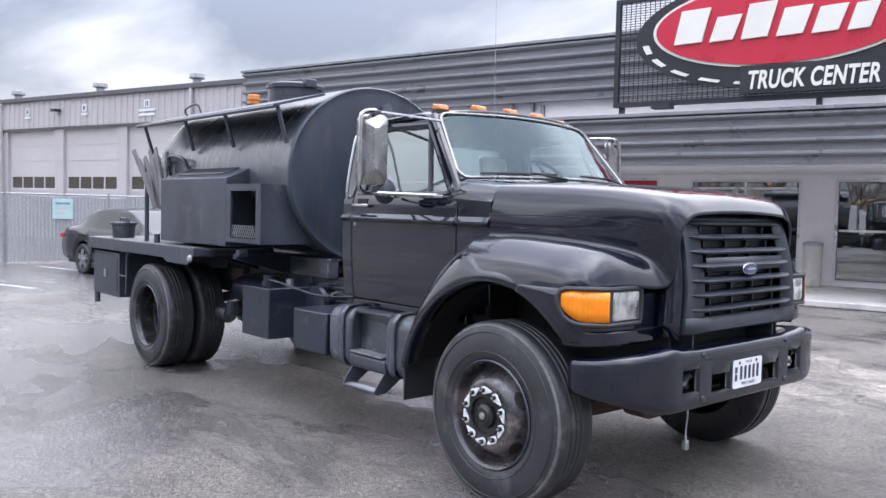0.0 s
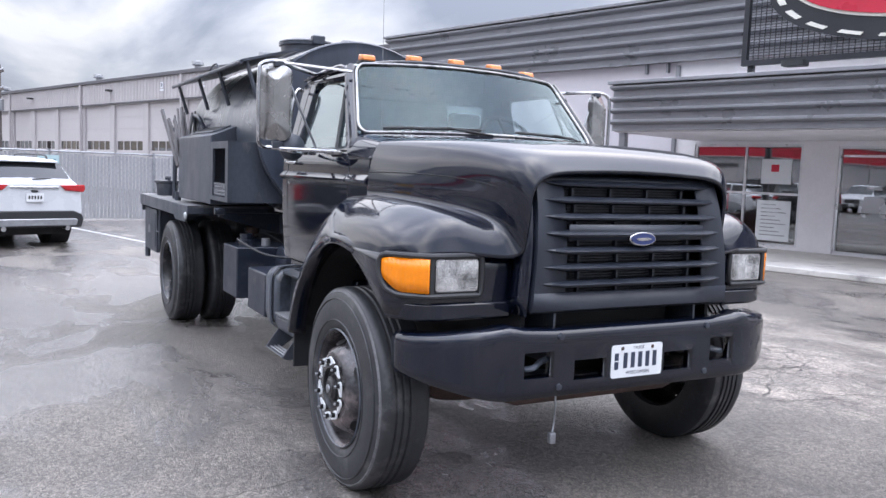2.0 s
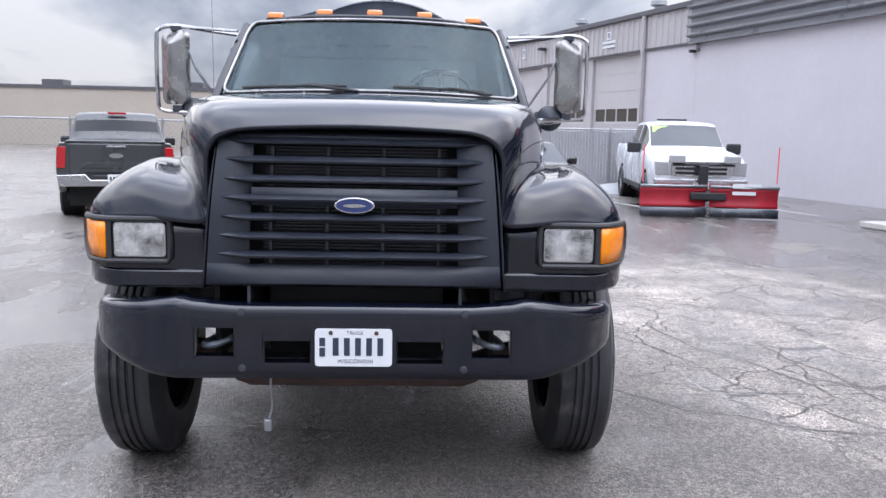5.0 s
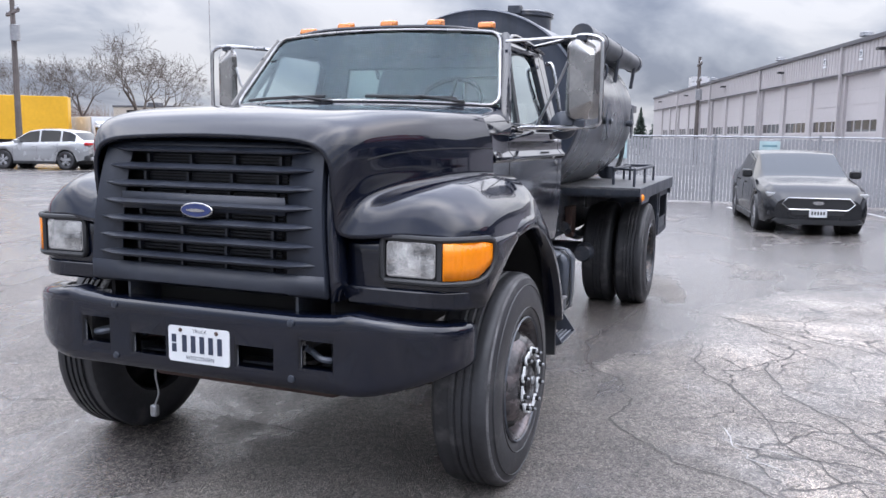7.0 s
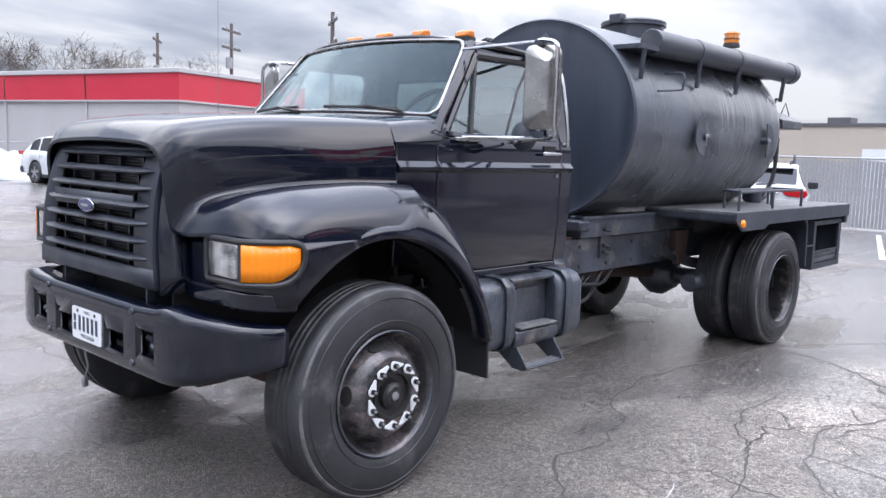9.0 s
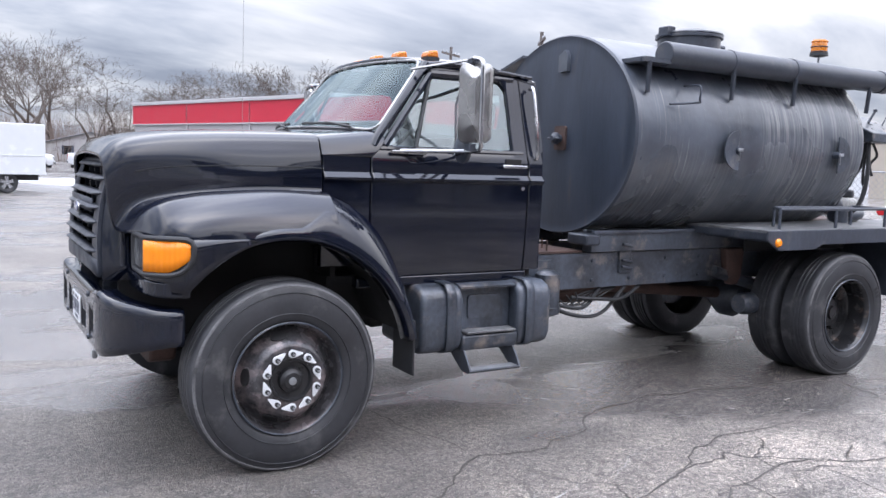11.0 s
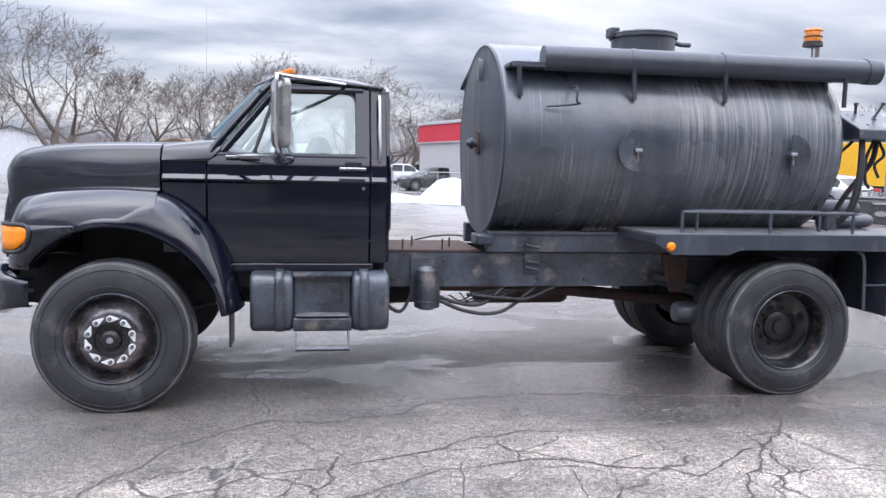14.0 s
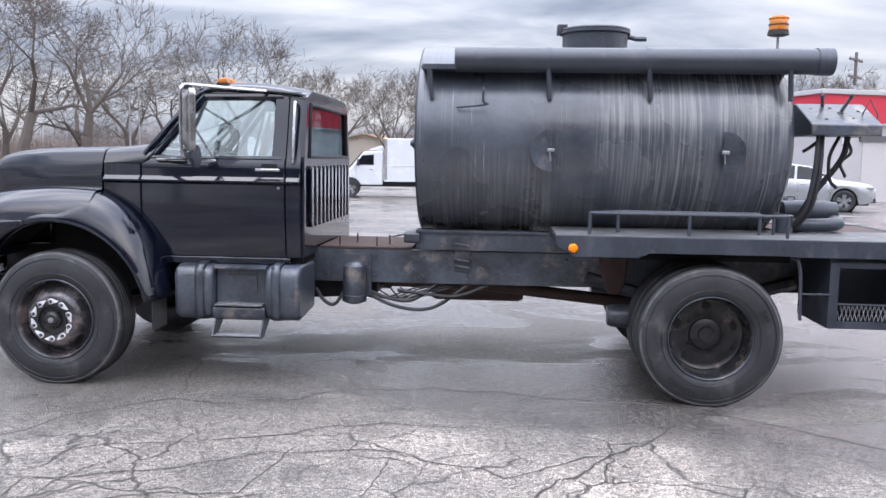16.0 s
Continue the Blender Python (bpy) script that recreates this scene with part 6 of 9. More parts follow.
def under_gear():
    """Pump, valves, air tank and lines between the frame and the right flank."""
    part("air_tank", revolve([(0.001, 0.36), (0.09, 0.34), (0.11, 0.28), (0.11, -0.28), (0.09, -0.34), (0.001, -0.36)], "x", 18, pose(-3.42, -0.62, 0.80)), BOX_NAVY, truck, "black air reservoir under the deck")
    pump = part("asphalt_pump", revolve([(0.001, 0.14), (0.08, 0.14), (0.10, 0.10), (0.10, -0.06), (0.13, -0.08), (0.13, -0.12), (0.001, -0.13)], "y", 18, pose(-2.40, -0.58, 0.80)), BOX_NAVY, truck, "black pump beside the frame")
    part("pump_neck", tube([(-2.40, -0.58, 0.86), (-2.40, -0.58, 0.945)], 0.045, 12), BOX_NAVY, pump)
    part("pump_flange", revolve([(0.001, 0.02), (0.08, 0.02), (0.08, 0.0)], "z", 14, pose(-2.40, -0.58, 0.92)), BOX_NAVY, pump)
    part("valve_block", boxed(-2.02, -1.88, -0.66, -0.48, 0.70, 0.89), BOX_NAVY, truck, "black valve block", bevel=0.012)
    for k in range(3):
        part("valve_stem", tube([(-1.98 + 0.035 * k, -0.60, 0.89), (-1.98 + 0.035 * k, -0.61, 0.94)], 0.007, 6), GALV, truck)
    for k in range(4):
        z = 0.72 + 0.055 * k
        line = smooth_line([(-1.78, -0.50, z), (-2.2, -0.54 - 0.02 * k, z + 0.04), (-2.7, -0.50, z - 0.02), (-3.3, -0.52, z + 0.05), (-3.9, -0.48, z)], 6)
        part("hydraulic_hose", tube(line, 0.013, 8), PLASTIC_BLACK, truck)
    part("loose_hose", tube(smooth_line([(-2.72, -0.90, 0.93), (-2.60, -0.98, 0.97), (-2.35, -1.0, 0.96), (-2.05, -0.9, 0.90), (-1.9, -0.62, 0.88)], 6), 0.008, 8), PLASTIC_BLACK, truck, "thin black hose looped over the box")
    for x in (-3.15, -3.7):
        part("outrigger", prism([(-0.44, 0.95), (-1.0, 1.10), (-1.0, 1.14), (-0.44, 1.13)], "x", x - 0.03, x + 0.03), BOX_NAVY, truck, "black deck outrigger")
    part("spray_valve", revolve([(0.001, 0.06), (0.05, 0.055), (0.06, 0.0), (0.04, -0.06), (0.001, -0.06)], "z", 14, pose(-3.72, -0.72, 0.62)), BOX_NAVY, truck)


under_gear()


def vessel():
    A, B, ZC = 0.850, 0.745, 1.812
    def ring(x, k=1.0, n=72):
        return [(x, A * k * math.cos(2 * math.pi * i / n), ZC + B * k * math.sin(2 * math.pi * i / n)) for i in range(n + 1)]
    rows = [ring(-2.575, 1.0), ring(-2.59, 1.004)] + [ring(-2.65 - 0.1 * k) for k in range(25)] + [ring(-5.13, 0.985), ring(-5.20, 0.93), ring(-5.26, 0.8), ring(-5.30, 0.5), ring(-5.31, 0.02)]
    bm = sheet(rows)
    bmesh.ops.remove_doubles(bm, verts=bm.verts, dist=1e-4)
    bmesh.ops.recalc_face_normals(bm, faces=bm.faces)
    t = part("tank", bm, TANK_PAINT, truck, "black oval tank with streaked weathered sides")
    rows = [ring(-2.575, 1.0), ring(-2.56, 0.985), ring(-2.565, 0.965), ring(-2.56, 0.9), ring(-2.545, 0.5), ring(-2.54, 0.01)]
    bm = sheet(rows, flip=True)
    bmesh.ops.remove_doubles(bm, verts=bm.verts, dist=1e-4)
    bmesh.ops.recalc_face_normals(bm, faces=bm.faces)
    h = part("tank_head", bm, TANK_HEAD, t)
    part("valve_plate", prism(rounded(0.0, 0.13, 1.70, 1.88, 0.02, 3), "x", -2.56, -2.525), RUST, h, "rusty plate on the tank head")
    part("head_valve", revolve([(0.001, 0.085), (0.02, 0.085), (0.028, 0.07), (0.045, 0.06), (0.045, 0.035), (0.03, 0.03), (0.03, 0)], "x", 14, pose(-2.53, 0.07, 1.785)), MATT_BLACK, h, "rusty valve on the tank head")
    part("valve_wheel", boxed(-2.475, -2.455, 0.00, 0.14, 1.775, 1.795), MATT_BLACK, h, bevel=0.008)
    part("head_bracket", prism([(0.02, 2.28), (0.12, 2.28), (0.12, 2.40), (0.09, 2.44), (0.02, 2.40)], "x", -2.57, -2.52), TANK_PAINT, h)
    part("mount_block", boxed(-2.58, -2.45, 0.30, 0.52, 1.02, 1.10), MATT_BLACK, h, "black rubber mounting block", bevel=0.015)
    # manhole on top
    m = part("manhole", revolve([(0.255, 2.50), (0.255, 2.66), (0.275, 2.66), (0.275, 2.685), (0.235, 2.69), (0.235, 2.62), (0.001, 2.62)], "z", 40, pose(-3.90, 0, 0)), MATT_BLACK, t, "open-topped round filling hatch")
    part("hatch_lid", revolve([(0.001, 2.725), (0.2, 2.72), (0.27, 2.70), (0.275, 2.69)], "z", 40, pose(-3.90, 0, 0)), MATT_BLACK, m)
    part("hatch_hinge", boxed(-3.68, -3.60, -0.06, 0.06, 2.66, 2.74), MATT_BLACK, m, bevel=0.01)
    part("hatch_latch", tube([(-4.12, 0, 2.66), (-4.22, 0.02, 2.63), (-4.30, 0.02, 2.63)], 0.02, 8), MATT_BLACK, m)
    # side ports with half-round guards
    for x, dirn in ((-3.53, 1), (-4.73, -1)):
        p = part("port_stub", tube([(x, 0.78, 1.735), (x, 0.905, 1.735)], 0.03, 12), MATT_BLACK, t, "short pipe stub with a half-round guard")
        arc = [(x - 0.01 * dirn, 1.735 - 0.145)] + [(x + dirn * 0.145 * math.cos(radians(a)), 1.735 + 0.145 * math.sin(radians(a))) for a in range(-80, 81, 10)] + [(x - 0.01 * dirn, 1.735 + 0.145)]
        part("port_guard", prism(arc, "y", 0.882, 0.892), CHASSIS, p)
        part("port_pin", tube([(x, 0.905, 1.66), (x + 0.01, 0.91, 1.75)], 0.005, 6), GALV, p)
        part("port_nut", boxed(x - 0.025, x + 0.025, 0.895, 0.918, 1.725, 1.75), GALV, p, bevel=0.004)
    part("side_handle", tube(smooth_line([(-3.05, 0.78, 2.17), (-3.05, 0.93, 2.16), (-3.05, 0.93, 2.07), (-3.07, 0.90, 2.05), (-2.86, 0.84, 2.03)], 4), 0.008, 8), MATT_BLACK, t)
    # shelf and pipe on the left, shelf on the right
    shelf = part("side_shelf", boxed(-5.22, -2.60, 0.52, 0.80, 2.305, 2.325), MATT_BLACK, t, "flat black shelf along the tank top")
    part("shelf_lip", boxed(-2.85, -2.61, 0.50, 0.84, 2.30, 2.335), MATT_BLACK, shelf)
    for x in (-2.66, -3.50, -4.20, -5.16):
        part("strut", tube([(x, 0.83, 2.31), (x - 0.02, 0.80, 2.10)], 0.018, 6), MATT_BLACK, shelf)
    pipe = part("suction_pipe", tube([(-2.84, 0.775, 2.372), (-5.44, 0.775, 2.372)], 0.088, 28), PIPE_PAINT, truck, "long black suction pipe lying on the shelf", bevel=0.006)
    part("pipe_collar", tube([(-5.34, 0.775, 2.372), (-5.45, 0.775, 2.372)], 0.094, 28), MATT_BLACK, pipe)
    for x in (-3.5, -4.2):
        part("pipe_clamp", tube([(x - 0.02, 0.775, 2.372), (x + 0.02, 0.775, 2.372)], 0.092, 28), MATT_BLACK, pipe)
    awn = part("side_awning", prism([(-0.52, 2.44), (-0.98, 2.31), (-0.98, 2.33), (-0.52, 2.46)], "x", -5.30, -2.58), MATT_BLACK, t, "black sheet awning along the tank")
    part("awning_edge", tube([(-5.30, -0.98, 2.31), (-2.58, -0.98, 2.31)], 0.015, 6), MATT_BLACK, awn)
    for x in (-2.62, -3.5, -4.3, -5.25):
        part("strut", tube([(x, -0.93, 2.33), (x, -0.84, 2.04)], 0.018, 6), MATT_BLACK, awn)
    part("awning_hoop", tube(smooth_line([(-4.75, -0.7, 2.40), (-4.75, -0.72, 2.47), (-4.5, -0.72, 2.50), (-4.45, -0.7, 2.42)], 4), 0.01, 6), MATT_BLACK, awn)
    # warning beacon at the back
    b = part("beacon_pole", tube([(-5.23, 0.28, 2.45), (-5.23, 0.28, 2.63)], 0.010, 8), GALV, truck)
    part("beacon_base", revolve([(0.001, 2.655), (0.076, 2.65), (0.078, 2.625), (0.04, 2.615), (0.001, 2.615)], "z", 24, pose(-5.23, 0.28, 0)), PLASTIC_BLACK, b)
    part("beacon_lens", revolve([(0.070, 2.65), (0.068, 2.70), (0.064, 2.755), (0.055, 2.765), (0.001, 2.768)], "z", 24, pose(-5.23, 0.28, 0)), BEACON_AMBER, b, "amber beacon lens")
    for z in (2.652, 2.695, 2.742):
        part("beacon_band", revolve([(0.071, z), (0.073, z + 0.006), (0.070, z + 0.012)], "z", 24, pose(-5.23, 0.28, 0)), RUST if z < 2.7 else BEACON_AMBER, b)
    return t


vessel()


def right_boxes():
    """Burner housing and tool hopper on the right flank of the tank."""
    b = part("burner_housing", wall_with_openings(-3.2, -2.62, 1.26, 1.70, [(-3.12, -2.70, 1.28, 1.66)], -1.06, -1.04), MATT_BLACK, truck, "black burner housing with a mesh-covered opening")
    part("housing_top", boxed(-3.2, -2.62, -1.06, -0.72, 1.70, 1.715), MATT_BLACK, b)
    part("housing_bottom", boxed(-3.2, -2.62, -1.06, -0.60, 1.245, 1.26), MATT_BLACK, b)
    part("housing_front", boxed(-2.635, -2.62, -1.04, -0.60, 1.26, 1.70), MATT_BLACK, b)
    part("housing_inside", boxed(-3.18, -2.64, -0.82, -0.80, 1.27, 1.69), DARK, b)
    for k in range(13):
        for sgn in (1, -1):
            x = -3.12 + k * 0.0335
            part("mesh_wire", tube([(x, -1.045, 1.285), (x + sgn * 0.06, -1.045, 1.385)] if -3.13 < x + sgn * 0.06 < -2.69 else [(x, -1.045, 1.285), (x, -1.045, 1.35)], 0.003, 4), GALV, b)
    h = part("tool_hopper", prism([(-1.06, 1.20), (-1.06, 1.77), (-0.66, 1.93), (-0.60, 1.20)], "x", -4.52, -3.2), MATT_BLACK, truck, "worn black hopper with a sloping top", bevel=0.008)
    # near-black plate on the slope stands for the shaded open mouth
    hop = part("hopper_mouth_shade", prism([(-0.98, 1.806), (-0.98, 1.816), (-0.72, 1.918), (-0.72, 1.908)], "x", -4.25, -3.42), DARK, h)
    for a, b in (((-4.27, -0.98, 1.806), (-3.40, -0.98, 1.806)), ((-4.27, -0.72, 1.91), (-3.40, -0.72, 1.91)), ((-4.27, -0.98, 1.806), (-4.27, -0.72, 1.91)), ((-3.40, -0.98, 1.806), (-3.40, -0.72, 1.91))):
        part("hopper_rim", tube([a, b], 0.014, 6), MATT_BLACK, h)
    part("hopper_flap", boxed(-3.30, -3.22, -0.72, -0.70, 1.80, 1.95), MATT_BLACK, h)
    part("hopper_handle", tube(smooth_line([(-4.35, -0.86, 1.87), (-4.42, -0.9, 1.97), (-4.75, -0.88, 2.0), (-4.78, -0.86, 1.92)], 4), 0.018, 6), MATT_BLACK, h)
    part("post", tube([(-4.95, -1.02, 1.12), (-4.95, -1.02, 1.88)], 0.022, 8), MATT_BLACK, truck)
    part("post", tube([(-4.62, -1.05, 1.12), (-4.62, -1.05, 1.25)], 0.03, 8), MATT_BLACK, truck)
    part("tap", tube([(-2.95, -1.0, 1.16), (-2.95, -1.08, 1.16)], 0.03, 10), MATT_BLACK, truck)
    return b


right_boxes()


def deck():
    for sg in (1, -1):
        lo, hi = sorted((sg * 0.40, sg * 1.16))
        edge = [(-3.57, 1.165), (-6.2, 1.165), (-6.2, 1.05), (-5.15, 1.05), (-5.10, 1.055), (-4.20, 1.055), (-4.12, 1.02), (-3.70, 1.02), (-3.57, 1.10)]
        d = part("deck_side", prism(edge, "y", sg * 1.16 - 0.008, sg * 1.16 + 0.008), MATT_BLACK, truck, "black steel deck edge", bevel=0.003)
        part("deck_top", boxed(-6.2, -3.57, lo, hi, 1.150, 1.168), DECK_STEEL, d, "worn dusty steel deck plate")
        part("deck_front", boxed(-3.58, -3.565, lo, hi, 1.10, 1.15), MATT_BLACK, d)
        part("side_marker", revolve([(0.001, 0.022), (0.02, 0.02), (0.032, 0.008), (0.033, 0.0)], "y", 20, pose(-3.685 if sg > 0 else -3.63, sg * 1.168, 1.078, 0, 0, 0 if sg > 0 else 180)), AMBER if sg > 0 else CLEAR_LENS, d, "round amber side marker" if sg > 0 else "pale round side marker")
        part("wheel_flap", tube(smooth_line([(-5.14, sg * 1.12, 1.05), (-5.20, sg * 1.12, 0.98), (-5.22, sg * 1.12, 0.62)], 5), 0.012, 6), MATT_BLACK, d)
        part("flap_bar", tube([(-5.20, sg * 1.12, 0.80), (-5.41, sg * 1.12, 0.80)], 0.008, 6), MATT_BLACK, d)
        # added near-black sheet carries the shade under the deck
        part("under_deck_dark", boxed(-5.3, -4.0, sg * 0.62 - 0.01, sg * 0.62 + 0.01, 0.95, 1.15), DARK, d)
        for x in (-3.75, -4.3, -5.3, -5.9):
            part("outrigger", boxed(x - 0.03, x + 0.03, lo, hi, 1.07, 1.15), CHASSIS, d)
    # left rail
    r = part("deck_rail", tube([(-3.80, 1.08, 1.315), (-5.12, 1.08, 1.315), (-5.12, 0.78, 1.315)], 0.013, 8), MATT_BLACK, truck, "low tubular deck rail")
    for x, y in ((-3.80, 1.08), (-4.02, 0.86), (-4.47, 1.08), (-5.12, 1.08), (-5.12, 0.78), (-5.0, 0.86)):
        part("rail_post", tube([(x, y, 1.16), (x, y, 1.315)], 0.012, 8), MATT_BLACK, r)
    part("rail_bar", tube([(-3.80, 1.08, 1.315), (-4.02, 0.86, 1.315), (-5.0, 0.86, 1.315)], 0.011, 8), MATT_BLACK, r)
    # tool boxes under the back of the deck
    for sg in (1, -1):
        lo, hi = sorted((sg * 0.55, sg * 1.12))
        t = part("tool_box", wall_with_openings(-6.15, -5.40, 0.57, 1.02, [(-6.08, -5.46, 0.62, 0.98)], min(sg * 1.10, sg * 1.12), max(sg * 1.10, sg * 1.12)), MATT_BLACK, truck, "open black tool box under the deck")
        part("box_back", boxed(-6.15, -5.40, min(sg * 0.55, sg * 0.57), max(sg * 0.55, sg * 0.57), 0.57, 1.05), MATT_BLACK, t)
        for x in (-6.15, -5.415):
            part("box_end", boxed(x, x + 0.015, min(sg * 0.57, sg * 1.10), max(sg * 0.57, sg * 1.10), 0.57, 1.05), MATT_BLACK, t)
        part("box_bottom", boxed(-6.13, -5.42, min(sg * 0.57, sg * 1.10), max(sg * 0.57, sg * 1.10), 0.57, 0.585), MATT_BLACK, t)
        if sg < 0:
            part("box_door", boxed(-6.08, -5.46, -1.125, -1.105, 0.62, 0.98), MATT_BLACK, t, bevel=0.004)
            part("box_latch", boxed(-5.80, -5.74, -1.14, -1.12, 0.76, 0.84), GALV, t)
        else:
            for k in range(22):
                x = -6.07 + k * 0.028
                for s2 in (1, -1):
                    part("mesh_wire", tube([(x, 1.108, 0.625), (x + s2 * 0.028, 1.108, 0.73)], 0.003, 4), GALV, t)
            part("mesh_top", tube([(-6.08, 1.11, 0.735), (-5.46, 1.11, 0.735)], 0.008, 6), MATT_BLACK, t)
    part("rear_cross_beam", boxed(-6.22, -6.16, -1.15, 1.15, 0.98, 1.165), MATT_BLACK, truck)
    part("deck_stub", revolve([(0.001, 0.0), (0.062, 0.0), (0.062, 0.13), (0.05, 0.135), (0.001, 0.135)], "z", 20, pose(-5.25, 0.60, 1.165)), MATT_BLACK, truck, "short black pipe stub")
    part("deck_floor", boxed(-6.2, -5.3, -0.42, 0.42, 1.14, 1.16), RUST, truck)
    # plumbing behind the tank
    c = part("rear_control_box", prism([(0.78, 1.87), (0.78, 1.945), (0.42, 2.11), (0.36, 2.11), (0.36, 1.87)], "x", -5.82, -5.34), CHASSIS, truck, "grey control bracket with levers and holes at the rear", bevel=0.008)
    slope = Matrix.Rotation(radians(-24.6), 4, "X")
    # holes are thin near-black discs, their shade put into the colour
    for x, k, r in ((-5.47, 0.25, 0.014), (-5.60, 0.55, 0.022), (-5.66, 0.3, 0.010), (-5.74, 0.65, 0.012), (-5.42, 0.75, 0.010), (-5.56, 0.8, 0.012)):
        part("punched_hole", revolve([(0.001, 0.0015), (r, 0.001), (r, 0.0)], "z", 12, pose(x, 0.78 - 0.36 * k, 1.946 + 0.165 * k) @ slope), DARK, c)
    for x, y, dx in ((-5.62, 0.55, -0.06), (-5.52, 0.46, 0.01)):
        part("lever", tube([(x, y, 2.05), (x + dx, y + 0.02, 2.16)], 0.012, 6), MATT_BLACK, c)
        part("lever_knob", revolve([(0.001, 0.025), (0.018, 0.02), (0.018, 0), (0.001, -0.004)], "z", 10, pose(x + dx, y + 0.02, 2.15)), MATT_BLACK, c)
    part("lever_hoop", tube([(-5.75, 0.60, 2.03), (-5.79, 0.62, 2.13), (-5.84, 0.64, 2.02), (-5.82, 0.66, 1.93)], 0.006, 6), MATT_BLACK, c)
    for line, r in (([(-5.70, 0.5, 1.87), (-5.66, 0.5, 1.7), (-5.50, 0.45, 1.45), (-5.40, 0.4, 1.24)], 0.022), ([(-5.60, 0.6, 1.87), (-5.54, 0.6, 1.72), (-5.56, 0.58, 1.56), (-5.62, 0.55, 1.50)], 0.013),
                    ([(-5.64, 0.6, 1.87), (-5.68, 0.62, 1.76), (-5.62, 0.6, 1.68), (-5.66, 0.6, 1.58)], 0.012), ([(-5.42, 0.7, 1.87), (-5.40, 0.72, 1.6), (-5.36, 0.7, 1.35), (-5.28, 0.62, 1.20)], 0.018),
                    ([(-5.46, 0.66, 1.87), (-5.44, 0.7, 1.6), (-5.40, 0.68, 1.35), (-5.32, 0.6, 1.20)], 0.018), ([(-5.56, 0.4, 1.87), (-5.48, 0.4, 1.8), (-5.42, 0.4, 1.76)], 0.013)):
        part("hydraulic_hose", tube(smooth_line(line, 6), r, 8), PLASTIC_BLACK, truck)
    part("rear_pump", revolve([(0.001, 0.22), (0.08, 0.2), (0.09, 0.1), (0.09, -0.1), (0.08, -0.2), (0.001, -0.22)], "x", 20, pose(-5.56, 0.2, 1.30)), MATT_BLACK, truck)
    part("rear_pump_pipe", tube(smooth_line([(-5.2, 0.55, 1.22), (-5.5, 0.56, 1.225), (-5.66, 0.5, 1.235), (-5.70, 0.35, 1.24)], 5), 0.05, 12), MATT_BLACK, truck)
    part("rear_pot", revolve([(0.11, 1.17), (0.12, 1.30), (0.14, 1.31), (0.14, 1.33), (0.001, 1.34)], "z", 24, pose(-5.75, -0.95, 0)), MATT_BLACK, truck, "black lidded pot on the deck")
    for k in range(3):
        part("pot_handle", tube(smooth_line([(-5.80 + 0.09 * k - 0.04, -0.95, 1.33), (-5.80 + 0.09 * k - 0.04, -0.95, 1.37), (-5.80 + 0.09 * k + 0.02, -0.95, 1.37), (-5.80 + 0.09 * k + 0.02, -0.95, 1.33)], 4), 0.008, 6), MATT_BLACK, truck)
    part("rear_bracket", tube([(-6.1, -1.1, 0.57), (-6.1, -1.1, 0.46)], 0.03, 8), MATT_BLACK, truck)


deck()


def tool_bundle():
    t = thing("wooden_tool_bundle", "bundle of weathered grey wooden handles leaning in the hopper", "tools")
    rnd = random.Random(4)
    for k in range(11):
        x, y = -4.58 - 0.034 * (k % 6), -0.92 - 0.04 * (k // 3)
        w = 0.032 if k % 3 else 0.022
        part("handle", boxed(-w, w, -0.010, 0.010, 0, 0.58 + rnd.uniform(-0.05, 0.07), m=pose(x, y, 1.50, rnd.uniform(-6, 6), -24 - 2.4 * (k % 6) + rnd.uniform(-2, 2), rnd.uniform(-25, 25))), WOOD_GREY, t, bevel=0.004)
    return t


tool_bundle()

# ---- parked vehicles ----
TINTED = material("dark_tinted_glass", (0.008, 0.009, 0.011), 0.04, 0, 0.1, 2, rvar=0.02)
WS_GLASS = material("tinted_windscreen", (0.03, 0.036, 0.04), 0.05, 0, 0.1, 1, rvar=0.02)
ALLOY = material("alloy_wheel", (0.42, 0.43, 0.45), 0.25, 0.8, 0.1, 4)


def car_wheel(parent, x, y, r, w, sg):
    wh = new("wheel")
    wh.parent = parent
    part("tyre", revolve([(r * 0.66, 0), (r * 0.72, 0.012), (r * 0.92, 0.008), (r, -0.03), (r, -w + 0.03), (r * 0.92, -w), (r * 0.66, -w)], "y", 32), RUBBER, wh)
    part("rim", revolve([(r * 0.67, 0.004), (r * 0.62, -0.005), (r * 0.60, -0.05), (0.001, -0.05)], "y", 28), PLASTIC_BLACK, wh)
    for k in range(5):
        a = radians(72 * k + 18)
        sp = part("spoke", prism([(0.03, -0.045), (r * 0.63, -0.07), (r * 0.63, -0.012), (r * 0.3, 0.0), (r * 0.63, 0.012), (r * 0.63, 0.07), (0.03, 0.045)], "y", -0.03, -0.004), ALLOY, wh)
        sp.matrix_basis = Matrix.Rotation(-a, 4, "Y")
    part("hub_cap", revolve([(0.001, 0.004), (0.05, 0.0), (0.06, -0.03)], "y", 14), ALLOY, wh)
    wh.matrix_basis = pose(x, y, r) if sg > 0 else pose(x, y, r, 0, 0, 180)


def table(tab, x):
    """Straight reading of a table of (place, value), places falling."""
    if x >= tab[0][0]:
        return tab[0][1]
    for (a, u), (b, v) in zip(tab, tab[1:]):
        if x >= b:
            return u + (v - u) * (a - x) / (a - b)
    return tab[-1][1]


def eased(tab, x, w=0.07):
    return sum(table(tab, x + w * k / 3) for k in range(-3, 4)) / 7


